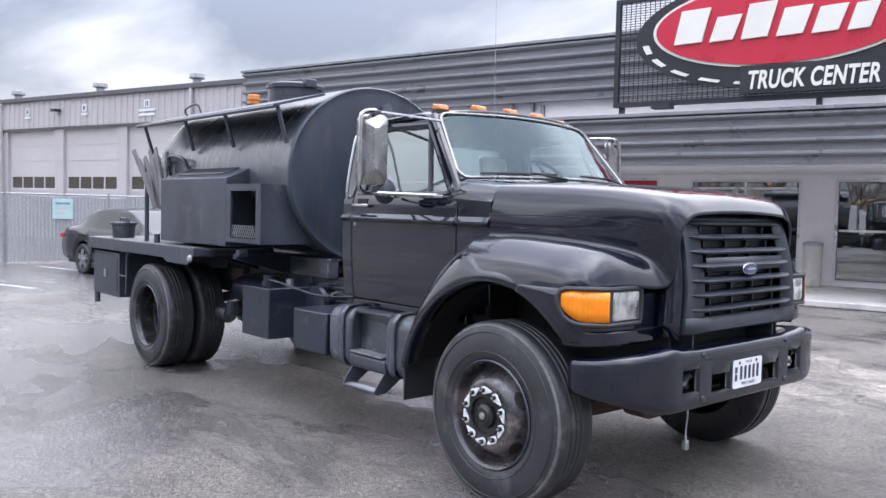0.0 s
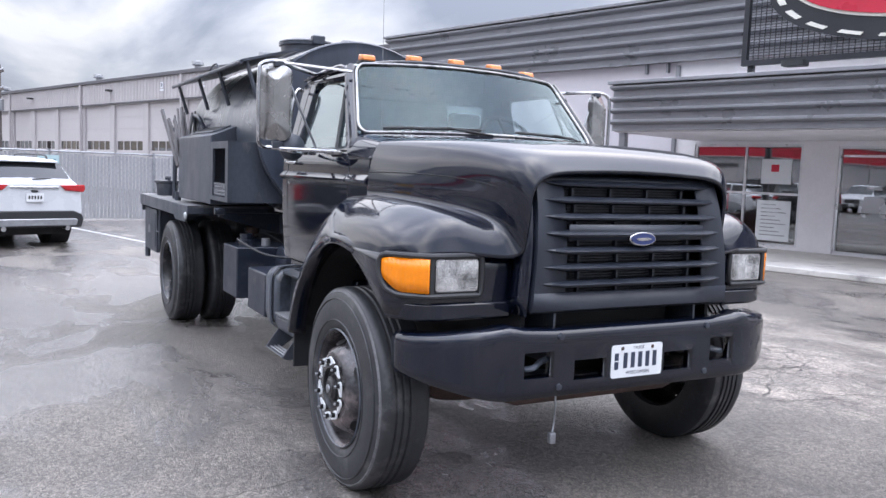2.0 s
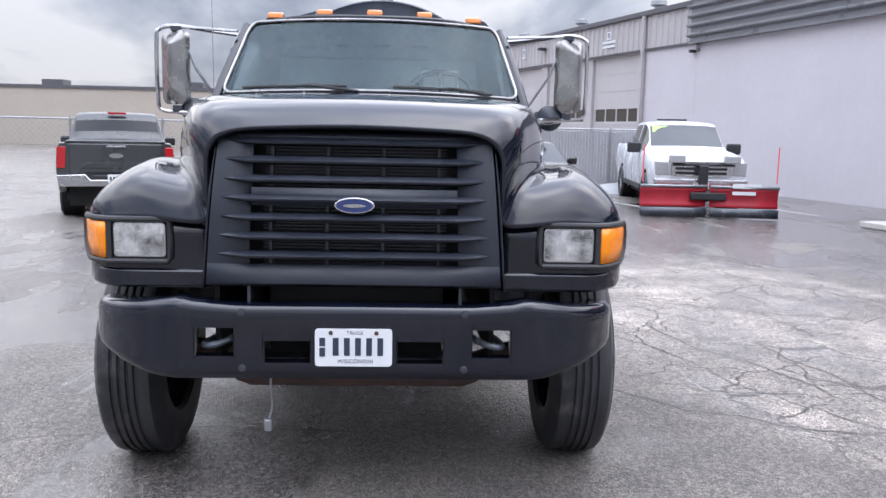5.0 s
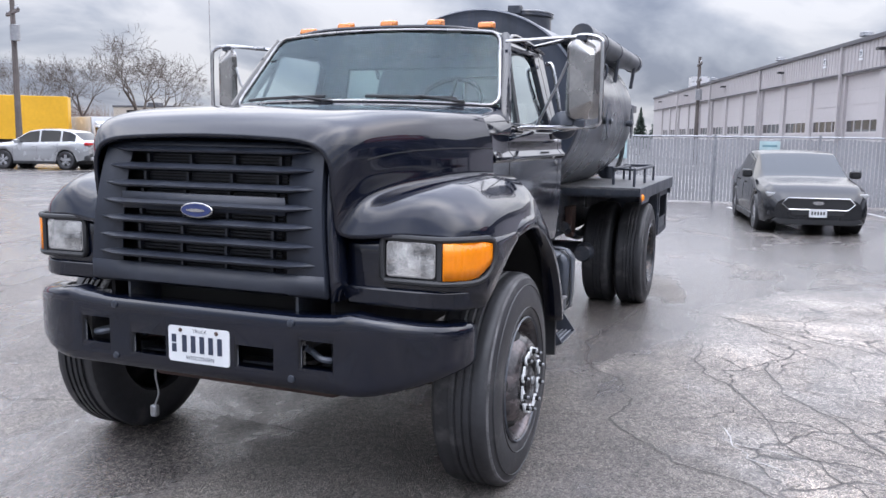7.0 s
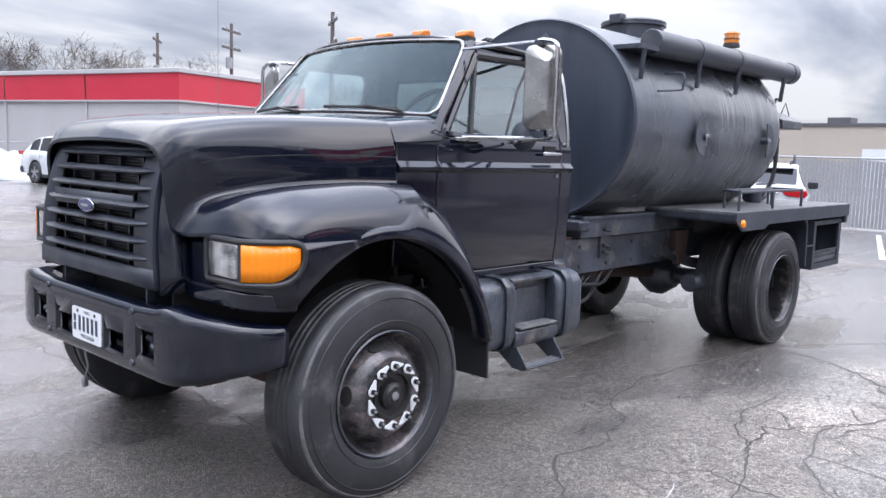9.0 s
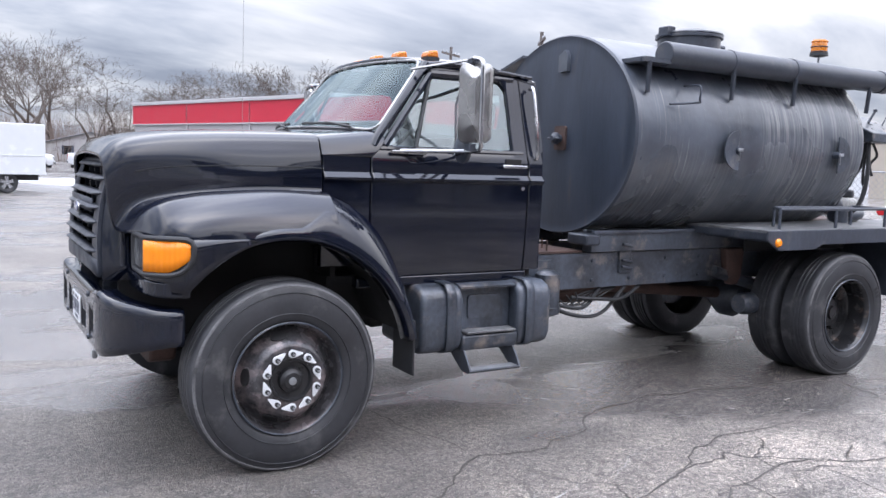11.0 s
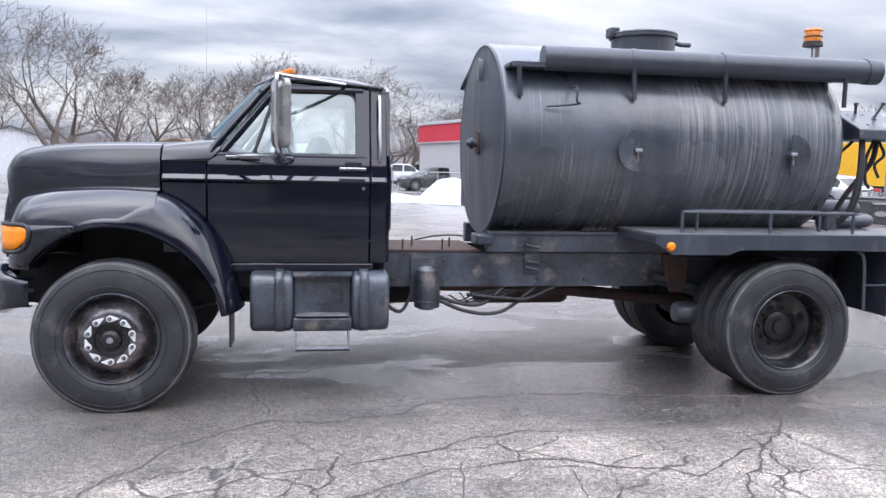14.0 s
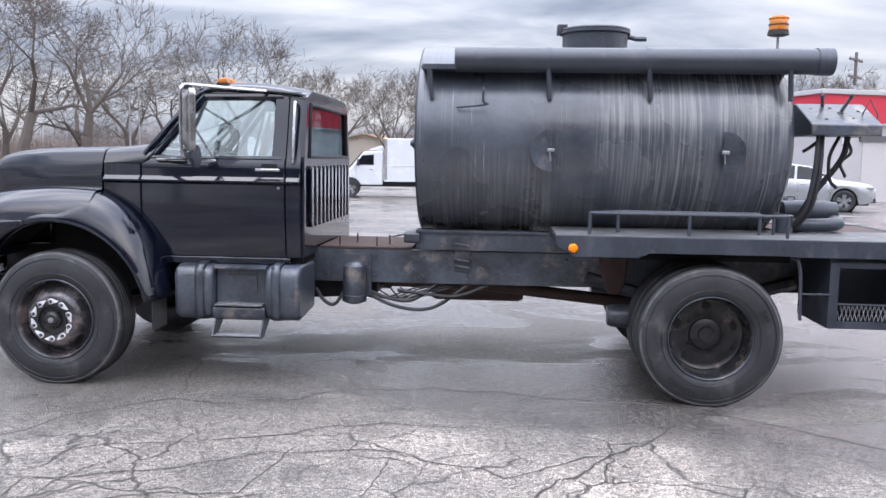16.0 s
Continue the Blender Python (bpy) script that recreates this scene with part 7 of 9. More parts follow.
def car(name, label, category, paint, at, spec, group="parked cars"):
    """A parked vehicle as one lofted hull, cut into body and panes. Its front faces +x of its own frame; the origin is on the ground under the front axle."""
    c = thing(name, label, category, group, at)
    W, base, r = spec["w"] / 2, spec["base"], spec["r"]
    xf, xr = spec["belt"][0][0], spec["belt"][-1][0]
    cowl, rooff, roofr, tail = spec["glass"]
    keys = {xf, xr, cowl, rooff, roofr, tail, *[v for p in spec["panes"] for v in p]}
    n = 56
    xs = sorted(keys | {xf + (xr - xf) * k / n for k in range(n + 1)}, reverse=True)
    xs = [x for i, x in enumerate(xs) if i == 0 or x in keys or min(abs(x - k) for k in keys) > 0.02]

    def low(x):
        z = table(spec["low"], x)
        for xc in (0, -base):
            d = abs(x - xc)
            if d < r * 1.13:
                z = max(z, r + math.sqrt((r * 1.13) ** 2 - d * d) * 0.99)
        return z

    def row(x):
        zl, zb, zt, w = low(x), eased(spec["belt"], x), eased(spec["top"], x, 0.10), W * eased(spec["wide"], x, 0.10)
        g = max(zt - zb, 0.0)
        wt = 0.80 if g < 0.12 else 0.80 - 0.06 * min(1, (g - 0.12) / 0.4)
        ends = [(0.84, zl), (0.965, min(zl + 0.03, zb)), (1.0, zl + 0.36 * (zb - zl)), (0.995, zl + 0.62 * (zb - zl)), (0.972, zb - 0.07 * min(1, (zb - zl) / 0.3)), (0.93, zb)]
        for f in (0.07, 0.50, 0.88, 0.96):
            ends.append((0.93 + (wt - 0.93) * f ** 0.9 - 0.012 * (f > 0.9), zb + g * f))
        ends += [(wt * 0.80, zb + g * 0.99), (wt * 0.42, zt + 0.006), (0.0, zt + 0.010)]
        half = [Vector((x, a * w, z)) for a, z in ends]
        return half + [Vector((p.x, -p.y, p.z)) for p in half[-2::-1]]
    rows = [row(x) for x in xs]
    m = len(rows[0])
    sets = {"body": bmesh.new(), "windscreen": bmesh.new(), "rear_window": bmesh.new()}
    panes = {}
    for i in range(len(xs) - 1):
        a, b = xs[i], xs[i + 1]
        mid = 0.5 * (a + b)
        for j in range(m - 1):
            q = j if j < m // 2 else m - 2 - j
            key = "body"
            if q >= 9 and rooff + 0.04 < mid < cowl - 0.03:
                key = "windscreen"
            elif q >= 9 and tail + 0.05 < mid < roofr - 0.05 and not spec.get("blind"):
                key = "rear_window"
            elif 6 <= q < 8:
                k = next((k for k, (p0, p1) in enumerate(spec["panes"]) if p1 <= mid <= p0), None)
                if k is not None and min(table(spec["top"], a), table(spec["top"], b)) - eased(spec["belt"], mid) > 0.14:
                    key = ("side", k, j < m // 2)
            bm = sets.get(key) or panes.setdefault(key, bmesh.new())
            bm.faces.new([bm.verts.new(v) for v in (rows[i][j], rows[i][j + 1], rows[i + 1][j + 1], rows[i + 1][j])])
    for row_, flip in ((rows[0], False), (rows[-1], True)):
        vs = [sets["body"].verts.new(p) for p in row_]
        sets["body"].faces.new(vs[::-1] if flip else vs)
    for bm in [*sets.values(), *panes.values()]:
        bmesh.ops.remove_doubles(bm, verts=bm.verts, dist=1e-4)
        bmesh.ops.recalc_face_normals(bm, faces=bm.faces)
    body = part("body", sets["body"], paint, c)
    part("windscreen", sets["windscreen"], WS_GLASS, body)
    if len(sets["rear_window"].faces):
        part("rear_window", sets["rear_window"], TINTED, body)
    for bm in panes.values():
        part("side_window", bm, TINTED, body)
    part("underbody", boxed(xr + 0.2, xf - 0.2, -W * 0.78, W * 0.78, r * 0.62, 0.62), DARK, c)

    def skin(x, z, out=0.004):
        """Outer face of the flank at a height, left side."""
        half = row(x)[:7]
        for p, q in zip(half, half[1:]):
            if z <= q.z + 1e-6:
                t = (z - p.z) / max(q.z - p.z, 1e-6)
                return p.y + (q.y - p.y) * min(max(t, 0), 1) + out
        return half[-1].y + out
    for sg in (1, -1):
        for x in spec["doors"]:
            z0, z1 = low(x) + 0.10, eased(spec["belt"], x) - 0.01
            part("door_seam", tube([(x, sg * skin(x, z0 + (z1 - z0) * k / 6, 0.0), z0 + (z1 - z0) * k / 6) for k in range(7)], 0.006, 4), DARK, body)
        for x in spec["doors"][1:]:
            zb = eased(spec["belt"], x) - 0.13
            part("door_handle", tube([(x + 0.07, sg * skin(x, zb, 0.012), zb), (x + 0.25, sg * skin(x, zb, 0.012), zb)], 0.016, 8), spec.get("handle", paint), body)
        xm = cowl - 0.42
        zm = eased(spec["belt"], xm) + 0.10
        mw = spec.get("mirror_w", 0.20)
        part("door_mirror", prism(rounded(sg * (W * 0.95 + mw / 2) - mw / 2, sg * (W * 0.95 + mw / 2) + mw / 2, zm - 0.08 * mw / 0.2, zm + 0.08 * mw / 0.2, 0.05, 4), "x", xm - 0.07, xm + 0.09), spec.get("mirror", paint), body, bevel=0.03)
        for x in (0, -base):
            lip = [(x + r * 1.15 * math.cos(radians(a)), sg * skin(x, r + r * 1.15 * math.sin(radians(a)), 0.006), r + r * 1.15 * math.sin(radians(a))) for a in range(-12, 193, 12)]
            part("arch_lip", tube(lip, 0.034 if "clad" in spec else 0.014, 6), spec.get("clad", paint), body)
            part("arch_liner", revolve([(r * 1.13, 0.0), (r * 1.13, -0.34), (0.001, -0.34)], "y", 24), DARK, body).matrix_basis = pose(x, sg * W * 0.95, r) if sg > 0 else pose(x, sg * W * 0.95, r, 0, 0, 180)
            car_wheel(c, x, sg * W * 0.985, r, 0.23, sg)
        x0, x1 = -r * 1.2, -base + r * 1.2
        part("sill_trim", boxed(x1, x0, min(sg * W * 0.9, sg * W * 0.995), max(sg * W * 0.9, sg * W * 0.995), table(spec["low"], -1.5) - 0.03, table(spec["low"], -1.5) + 0.09), spec.get("clad", PLASTIC_BLACK), body, bevel=0.015)
        if spec.get("rails"):
            zr = table(spec["top"], (rooff + roofr) / 2)
            part("roof_rail", tube(smooth_line([(rooff - 0.15, sg * W * 0.60, zr - 0.02), (rooff - 0.30, sg * W * 0.60, zr + 0.045), (roofr + 0.35, sg * W * 0.60, zr + 0.045), (roofr + 0.15, sg * W * 0.60, zr - 0.02)], 5), 0.017, 6), PLASTIC_BLACK, c)
        for key, mat, words in (("tail_lamp", RED_LENS, "red tail lamp"), ("headlamp", CLEAR_LENS, "clear headlamp")):
            poly = spec[key]
            x0, x1 = (xr - spec.get("tx", 0.012), xr + 0.16) if key == "tail_lamp" else (xf - 0.30, xf + spec.get("hx", -0.05))
            part(key, prism([(sg * W * a, z) for a, z in poly], "x", x0, x1), mat, c, words, bevel=0.012)
    for poly, mat, x0, x1, nm, words in spec.get("rear", ()):
        part(nm, prism([(W * a, z) for a, z in poly] + [(-W * a, z) for a, z in poly[::-1]], "x", xr - x0, xr + x1), mat, c, words, bevel=0.015)
    for poly, mat, x0, x1, nm, words in spec.get("front", ()):
        part(nm, prism([(W * a, z) for a, z in poly] + [(-W * a, z) for a, z in poly[::-1]], "x", xf - x0, xf + x1), mat, c, words, bevel=0.015)
    for x, z, d in ((xr - spec.get("plate_rx", 0.02), spec["plate_r"], -1), (xf + spec.get("plate_fx", 0.035), spec["plate_f"], 1)):
        p = part("number_plate", boxed(min(x, x + d * 0.012), max(x, x + d * 0.012), -0.15, 0.15, z - 0.075, z + 0.075), WHITE_PLATE, c, "white number plate")
        for k in range(5):
            part("plate_bar", boxed(min(x + d * 0.012, x + d * 0.014), max(x + d * 0.012, x + d * 0.014), -0.115 + 0.05 * k, -0.085 + 0.05 * k, z - 0.03, z + 0.03), CAR_GREY, p)
    return c


SUV = dict(w=1.84, base=2.69, r=0.355, glass=(-0.28, -1.05, -2.95, -3.52), panes=((-0.55, -1.50), (-1.58, -2.42), (-2.50, -3.05)), doors=(-0.45, -1.54, -2.46), clad=PLASTIC_BLACK, rails=True, mirror=PLASTIC_BLACK,
           belt=((0.90, 0.72), (0.82, 0.90), (0.5, 0.97), (-0.3, 1.05), (-2.0, 1.11), (-3.2, 1.17), (-3.55, 1.15), (-3.64, 1.07)), low=((0.9, 0.36), (0.6, 0.24), (-3.0, 0.24), (-3.64, 0.40)),
           top=((0.90, 0.76), (0.82, 0.94), (0.5, 1.02), (-0.28, 1.11), (-1.05, 1.56), (-1.6, 1.61), (-2.4, 1.61), (-2.95, 1.57), (-3.52, 1.20), (-3.60, 1.17), (-3.64, 1.09)), wide=((0.9, 0.72), (0.75, 0.92), (0.4, 0.99), (-2.7, 1.0), (-3.4, 0.955), (-3.64, 0.90)),
           tail_lamp=((0.48, 1.12), (0.955, 1.135), (0.975, 1.06), (0.93, 1.00), (0.58, 1.03)), tx=0.03, headlamp=((0.45, 0.78), (0.92, 0.82), (0.93, 0.90), (0.5, 0.86)), plate_r=0.90, plate_f=0.45, plate_rx=0.022,
           rear=((((0.90, 0.36), (0.94, 0.50), (0.90, 0.60), (0.74, 0.66)), PLASTIC_BLACK, 0.03, 0.2, "rear_bumper", "black lower bumper"), (((0.78, 0.39), (0.82, 0.49), (0.76, 0.52)), GALV, 0.06, 0.05, "bumper_insert", "silver lower bumper insert"),
                 (((0.46, 1.07), (0.46, 1.095)), CHROME, 0.035, 0.05, "badge_bar", "chrome strip"), (((0.05, 0.985), (0.07, 1.01), (0.05, 1.035)), PLASTIC_BLACK, 0.03, 0.05, "rear_badge", "")),
           front=((((0.74, 0.34), (0.82, 0.48), (0.5, 0.52)), PLASTIC_BLACK, 0.2, 0.02, "front_bumper", "black bumper"), (((0.42, 0.55), (0.46, 0.80)), PLASTIC_BLACK, 0.15, 0.01, "grille", "black grille")))
SEDAN = dict(w=1.93, base=2.87, r=0.345, glass=(-0.32, -1.22, -2.70, -3.42), panes=((-0.62, -1.62), (-1.70, -2.60), (-2.68, -3.0)), doors=(-0.5, -1.66, -2.64), handle=CAR_BLACK,
             belt=((0.98, 0.56), (0.92, 0.70), (0.6, 0.82), (-0.3, 0.95), (-2.0, 1.00), (-3.4, 1.04), (-3.95, 1.02), (-4.12, 0.90)), low=((0.98, 0.30), (0.7, 0.19), (-3.2, 0.20), (-4.12, 0.36)),
             top=((0.98, 0.60), (0.92, 0.76), (0.6, 0.90), (-0.32, 1.02), (-1.22, 1.47), (-1.8, 1.52), (-2.3, 1.51), (-2.70, 1.45), (-3.42, 1.11), (-3.95, 1.07), (-4.12, 0.94)), wide=((0.98, 0.74), (0.85, 0.90), (0.5, 0.98), (-2.9, 1.0), (-3.7, 0.96), (-4.12, 0.84)),
             tail_lamp=((0.56, 0.88), (0.88, 0.90), (0.90, 0.80), (0.6, 0.78)), headlamp=((0.60, 0.66), (0.88, 0.70), (0.92, 0.77), (0.66, 0.76)), hx=-0.14, plate_r=0.70, plate_f=0.42, plate_fx=0.03,
             rear=((((0.80, 0.34), (0.84, 0.50)), PLASTIC_BLACK, 0.02, 0.2, "rear_bumper", ""),),
             front=((((0.66, 0.20), (0.80, 0.27), (0.72, 0.33)), PLASTIC_BLACK, 0.25, 0.0, "front_lip", "black lower lip"), (((0.44, 0.36), (0.50, 0.47)), PLASTIC_BLACK, 0.10, 0.012, "lower_grille", "black lower grille")))
PICKUP = dict(w=2.03, base=3.68, r=0.40, glass=(-0.45, -1.12, -2.78, -3.00), panes=((-0.70, -1.72), (-1.82, -2.72)), doors=(-0.62, -1.77, -2.85), mirror=PLASTIC_BLACK, mirror_w=0.22,
              belt=((0.96, 0.98), (0.92, 1.10), (0.6, 1.16), (-0.4, 1.22), (-2.9, 1.26), (-3.1, 1.34), (-4.88, 1.36), (-4.92, 1.34)), low=((0.96, 0.50), (0.6, 0.42), (-4.4, 0.44), (-4.92, 0.62)),
              top=((0.96, 1.02), (0.92, 1.15), (0.6, 1.24), (-0.45, 1.32), (-1.12, 1.86), (-1.5, 1.93), (-2.3, 1.93), (-2.78, 1.89), (-3.00, 1.36), (-3.2, 1.36), (-4.88, 1.37), (-4.92, 1.35)), wide=((0.96, 0.88), (0.8, 0.96), (0.4, 1.0), (-4.7, 0.99), (-4.92, 0.96)),
              tail_lamp=((0.80, 1.29), (0.945, 1.29), (0.955, 0.92), (0.82, 0.92)), tx=0.02, headlamp=((0.62, 0.80), (0.90, 0.80), (0.92, 1.08), (0.66, 1.06)), hx=0.01, plate_r=0.74, plate_f=0.60, plate_rx=0.10, plate_fx=0.10,
              rear=((((0.92, 0.60), (0.96, 0.80), (0.5, 0.82), (0.42, 0.72)), CHROME, 0.10, 0.05, "rear_bumper", "chrome step bumper"), (((0.40, 0.60), (0.40, 0.80)), PLASTIC_BLACK, 0.09, 0.05, "bumper_step", "")),
              front=((((0.90, 0.50), (0.94, 0.72)), CHROME, 0.1, 0.09, "chrome_bumper", "chrome front bumper"), (((0.60, 0.78), (0.60, 1.10)), CHROME, 0.1, 0.03, "chrome_grille", "chrome grille")))
CROSSOVER = dict(SUV, w=1.90, base=2.79, r=0.38, rails=False, clad=PLASTIC_BLACK, mirror=CAR_SILVER,
                 top=((0.98, 0.78), (0.86, 0.96), (0.5, 1.05), (-0.28, 1.12), (-1.15, 1.62), (-1.7, 1.69), (-2.4, 1.68), (-3.0, 1.60), (-3.58, 1.18), (-3.70, 1.13), (-3.78, 1.02)), belt=((0.98, 0.74), (0.86, 0.92), (0.5, 0.99), (-0.3, 1.05), (-2.0, 1.10), (-3.3, 1.15), (-3.68, 1.10), (-3.78, 1.00)),
                 low=((0.98, 0.36), (0.6, 0.25), (-3.0, 0.25), (-3.78, 0.42)), wide=((0.98, 0.74), (0.8, 0.92), (0.4, 0.99), (-2.8, 1.0), (-3.5, 0.96), (-3.78, 0.88)), glass=(-0.28, -1.15, -3.0, -3.62), panes=((-0.6, -1.6), (-1.68, -2.55), (-2.63, -3.2)))


def shrunk(k):
    return Matrix.Diagonal((k, k, k, 1))


GRID = 16.0
suv = car("white_suv", "white compact SUV with black cladding parked on wet asphalt", "car", CAR_WHITE, pose(-12.55 - 2.55 * math.cos(radians(19)), -2.34 - 2.55 * math.sin(radians(19)), 0, 0, 0, 199) @ shrunk(0.945), SUV)
part("rear_wiper", tube([(-3.54, 0.0, 1.22), (-3.53, -0.34, 1.24)], 0.014, 6), PLASTIC_BLACK, suv)
part("spoiler", prism([(-2.86, 1.585), (-3.14, 1.545), (-3.14, 1.515), (-2.9, 1.54)], "y", -0.62, 0.62), CAR_WHITE, suv, bevel=0.01)
for y in (-0.55, 0.55):
    part("tail_pipe", tube([(-3.55, y, 0.35), (-3.72, y, 0.35)], 0.045, 12), CHROME, suv)

pk = car("grey_pickup", "dark grey crew-cab pickup with a closed tailgate", "pickup truck", CAR_GREY, pose(-10.75 - 3.38 * math.cos(radians(18)), -4.87 - 3.38 * math.sin(radians(18)), 0, 0, 0, 198) @ shrunk(0.92), PICKUP)
tg = part("tailgate", prism(rounded(-0.76, 0.76, 0.84, 1.345, 0.03, 3), "x", -4.955, -4.90), CAR_GREY, pk, bevel=0.012)
part("tailgate_press", prism([(-0.62, 0.92), (0.62, 0.92), (0.58, 1.02), (-0.58, 1.02)], "x", -4.962, -4.955), CAR_GREY, tg, bevel=0.004)
part("tailgate_handle", boxed(-4.972, -4.955, -0.16, 0.16, 1.285, 1.315), CHROME, tg, bevel=0.005)
part("tailgate_badge", oval(0, 1.14, 0.12, 0.045, -0.006, 0.006, 24), CHROME, tg).matrix_basis = pose(-4.962, 0, 0, 0, 0, 90)
part("brake_light", boxed(-2.83, -2.76, -0.17, 0.17, 1.885, 1.925), RED_LENS, pk)
part("bed_cover", boxed(-4.88, -3.05, -0.84, 0.84, 1.372, 1.392), PLASTIC_BLACK, pk, bevel=0.01)
part("tow_hitch", boxed(-5.05, -4.9, -0.06, 0.06, 0.48, 0.56), PLASTIC_BLACK, pk)

sd = car("black_sedan", "glossy black sedan parked in front of the slatted fence", "car", CAR_BLACK, pose(-12.5, 2.88, 0, 0, 0, 9) @ shrunk(0.93), SEDAN)
HEX = ((-0.62, 0.585), (-0.50, 0.475), (0.50, 0.475), (0.62, 0.585), (0.52, 0.685), (-0.52, 0.685))
gr = part("hexagonal_grille", prism(HEX, "x", 0.86, 0.985), PLASTIC_BLACK, sd, "dark grille in a chrome frame")
part("grille_frame", tube([(0.99, y, z) for y, z in HEX], 0.014, 6, closed=True), CHROME, gr)
part("grille_badge", oval(0, 0.60, 0.10, 0.035, -0.006, 0.006, 24), CHROME, gr).matrix_basis = pose(0.995, 0, 0, 0, 0, 90)
for y in (-0.72, 0.72):
    part("fog_lamp_bezel", prism(rounded(y - 0.12, y + 0.12, 0.36, 0.44, 0.03, 3), "x", 0.80, 0.90), PLASTIC_BLACK, sd)
    part("fog_lamp", oval(0, 0, 0.035, 0.03, -0.01, 0.01, 16), CLEAR_LENS, sd).matrix_basis = pose(0.905, y, 0.40, 0, 0, 90)

wp = car("white_plow_pickup", "white pickup truck carrying a red snow plow", "pickup truck", CAR_WHITE, pose(-13.2, 6.22, 0, 0, 0, -7) @ shrunk(0.97), dict(PICKUP, mirror_w=0.30))
for k in range(3):
    part("grille_slot", boxed(0.99, 1.0, -0.52, 0.52, 0.82 + 0.09 * k, 0.875 + 0.09 * k), PLASTIC_BLACK, wp)
part("price_sticker", prism([(-0.93, 1.66), (-1.09, 1.80), (-1.07, 1.82), (-0.91, 1.68)], "y", -0.70, -0.36), material("lime_sticker", (0.4, 0.75, 0.15), 0.5), wp, "lime green windscreen sticker")
pl = part("plow_frame", boxed(1.05, 1.75, -0.35, 0.35, 0.35, 0.5), PLASTIC_BLACK, wp, "black plow mount", bevel=0.02)
part("lift_arm", boxed(1.15, 1.28, -0.09, 0.09, 0.5, 1.02), PLASTIC_BLACK, pl, bevel=0.02)
part("lift_bar", boxed(1.15, 1.21, -0.62, 0.62, 1.0, 1.05), PLASTIC_BLACK, pl, bevel=0.01)
for y in (-0.55, 0.55):
    part("plow_lamp", prism(rounded(y - 0.16, y + 0.16, 1.06, 1.22, 0.03, 3), "x", 1.15, 1.32), CLEAR_LENS, pl, bevel=0.02)
for sg in (1, -1):
    def wing(k, t):
        a = radians(-42 + 84 * k)
        return (1.98 - 0.34 * math.cos(a) + 0.10 * t, sg * (0.04 + 1.30 * t), 0.40 + 0.36 * math.sin(a))
    rows = [[wing(k / 8, t) for t in (0, 0.33, 0.66, 1)] for k in range(9)]
    b = part("plow_blade", sheet(rows[1:8], flip=sg < 0), PLOW_RED, wp, "red curved plow blade", thick=0.025)
    part("blade_top", sheet(rows[7:], flip=sg < 0), GALV, b, "grey top band", thick=0.03)
    part("blade_edge", sheet([[(p[0] + 0.01, p[1], z) for p in rows[0]] for z in (0.02, 0.20)], flip=sg < 0), CHASSIS, b, thick=0.02)
    for j in range(2 if sg > 0 else 0):
        part("word_bar", boxed(1.72 + 0.055, 1.73 + 0.055, min(sg * 0.45, sg * (1.0 - 0.1 * j)), max(sg * 0.45, sg * (1.0 - 0.1 * j)), 0.60 - 0.13 * j, 0.69 - 0.15 * j), WHITE_PLATE, b)
    part("blade_marker", tube([(1.75, sg * 1.30, 0.7), (1.75, sg * 1.30, 1.42)], 0.014, 6), material("marker_pink", (0.8, 0.12, 0.16), 0.5), b)
part("cab_rack", tube([(-1.9, -0.45, 1.98), (-1.9, 0.25, 1.98)], 0.02, 6), PLASTIC_BLACK, wp)

car("silver_suv", "silver SUV parked across the lot", "car", CAR_SILVER, pose(-23.0, -28.0, 0, 0, 0, -75), CROSSOVER)
car("silver_suv", "silver SUV parked beside the red banded building", "car", CAR_SILVER, pose(-15.6, -24.3, 0, 0, 0, 158), CROSSOVER)
car("white_suv", "white SUV parked by the red banded building", "car", CAR_WHITE, pose(-10.4, -24.2, 0, 0, 0, 100), CROSSOVER)
car("white_pickup", "white pickup parked beyond the snow bank", "pickup truck", CAR_WHITE, pose(-4.05, -62, 0, 0, 0, 175), PICKUP)
car("white_pickup", "white utility pickup beyond the snow bank", "pickup truck", CAR_WHITE, pose(-11.0, -63.0, 0, 0, 0, 172), PICKUP)
car("grey_suv", "dark grey SUV parked beyond the snow heap", "car", CAR_GREY, pose(-8.6, -52.0, 0, 0, 0, 8), CROSSOVER)
car("white_suv", "white car parked at the far side of the lot", "car", CAR_WHITE, pose(16.0, -52, 0, 0, 0, 20), SUV)


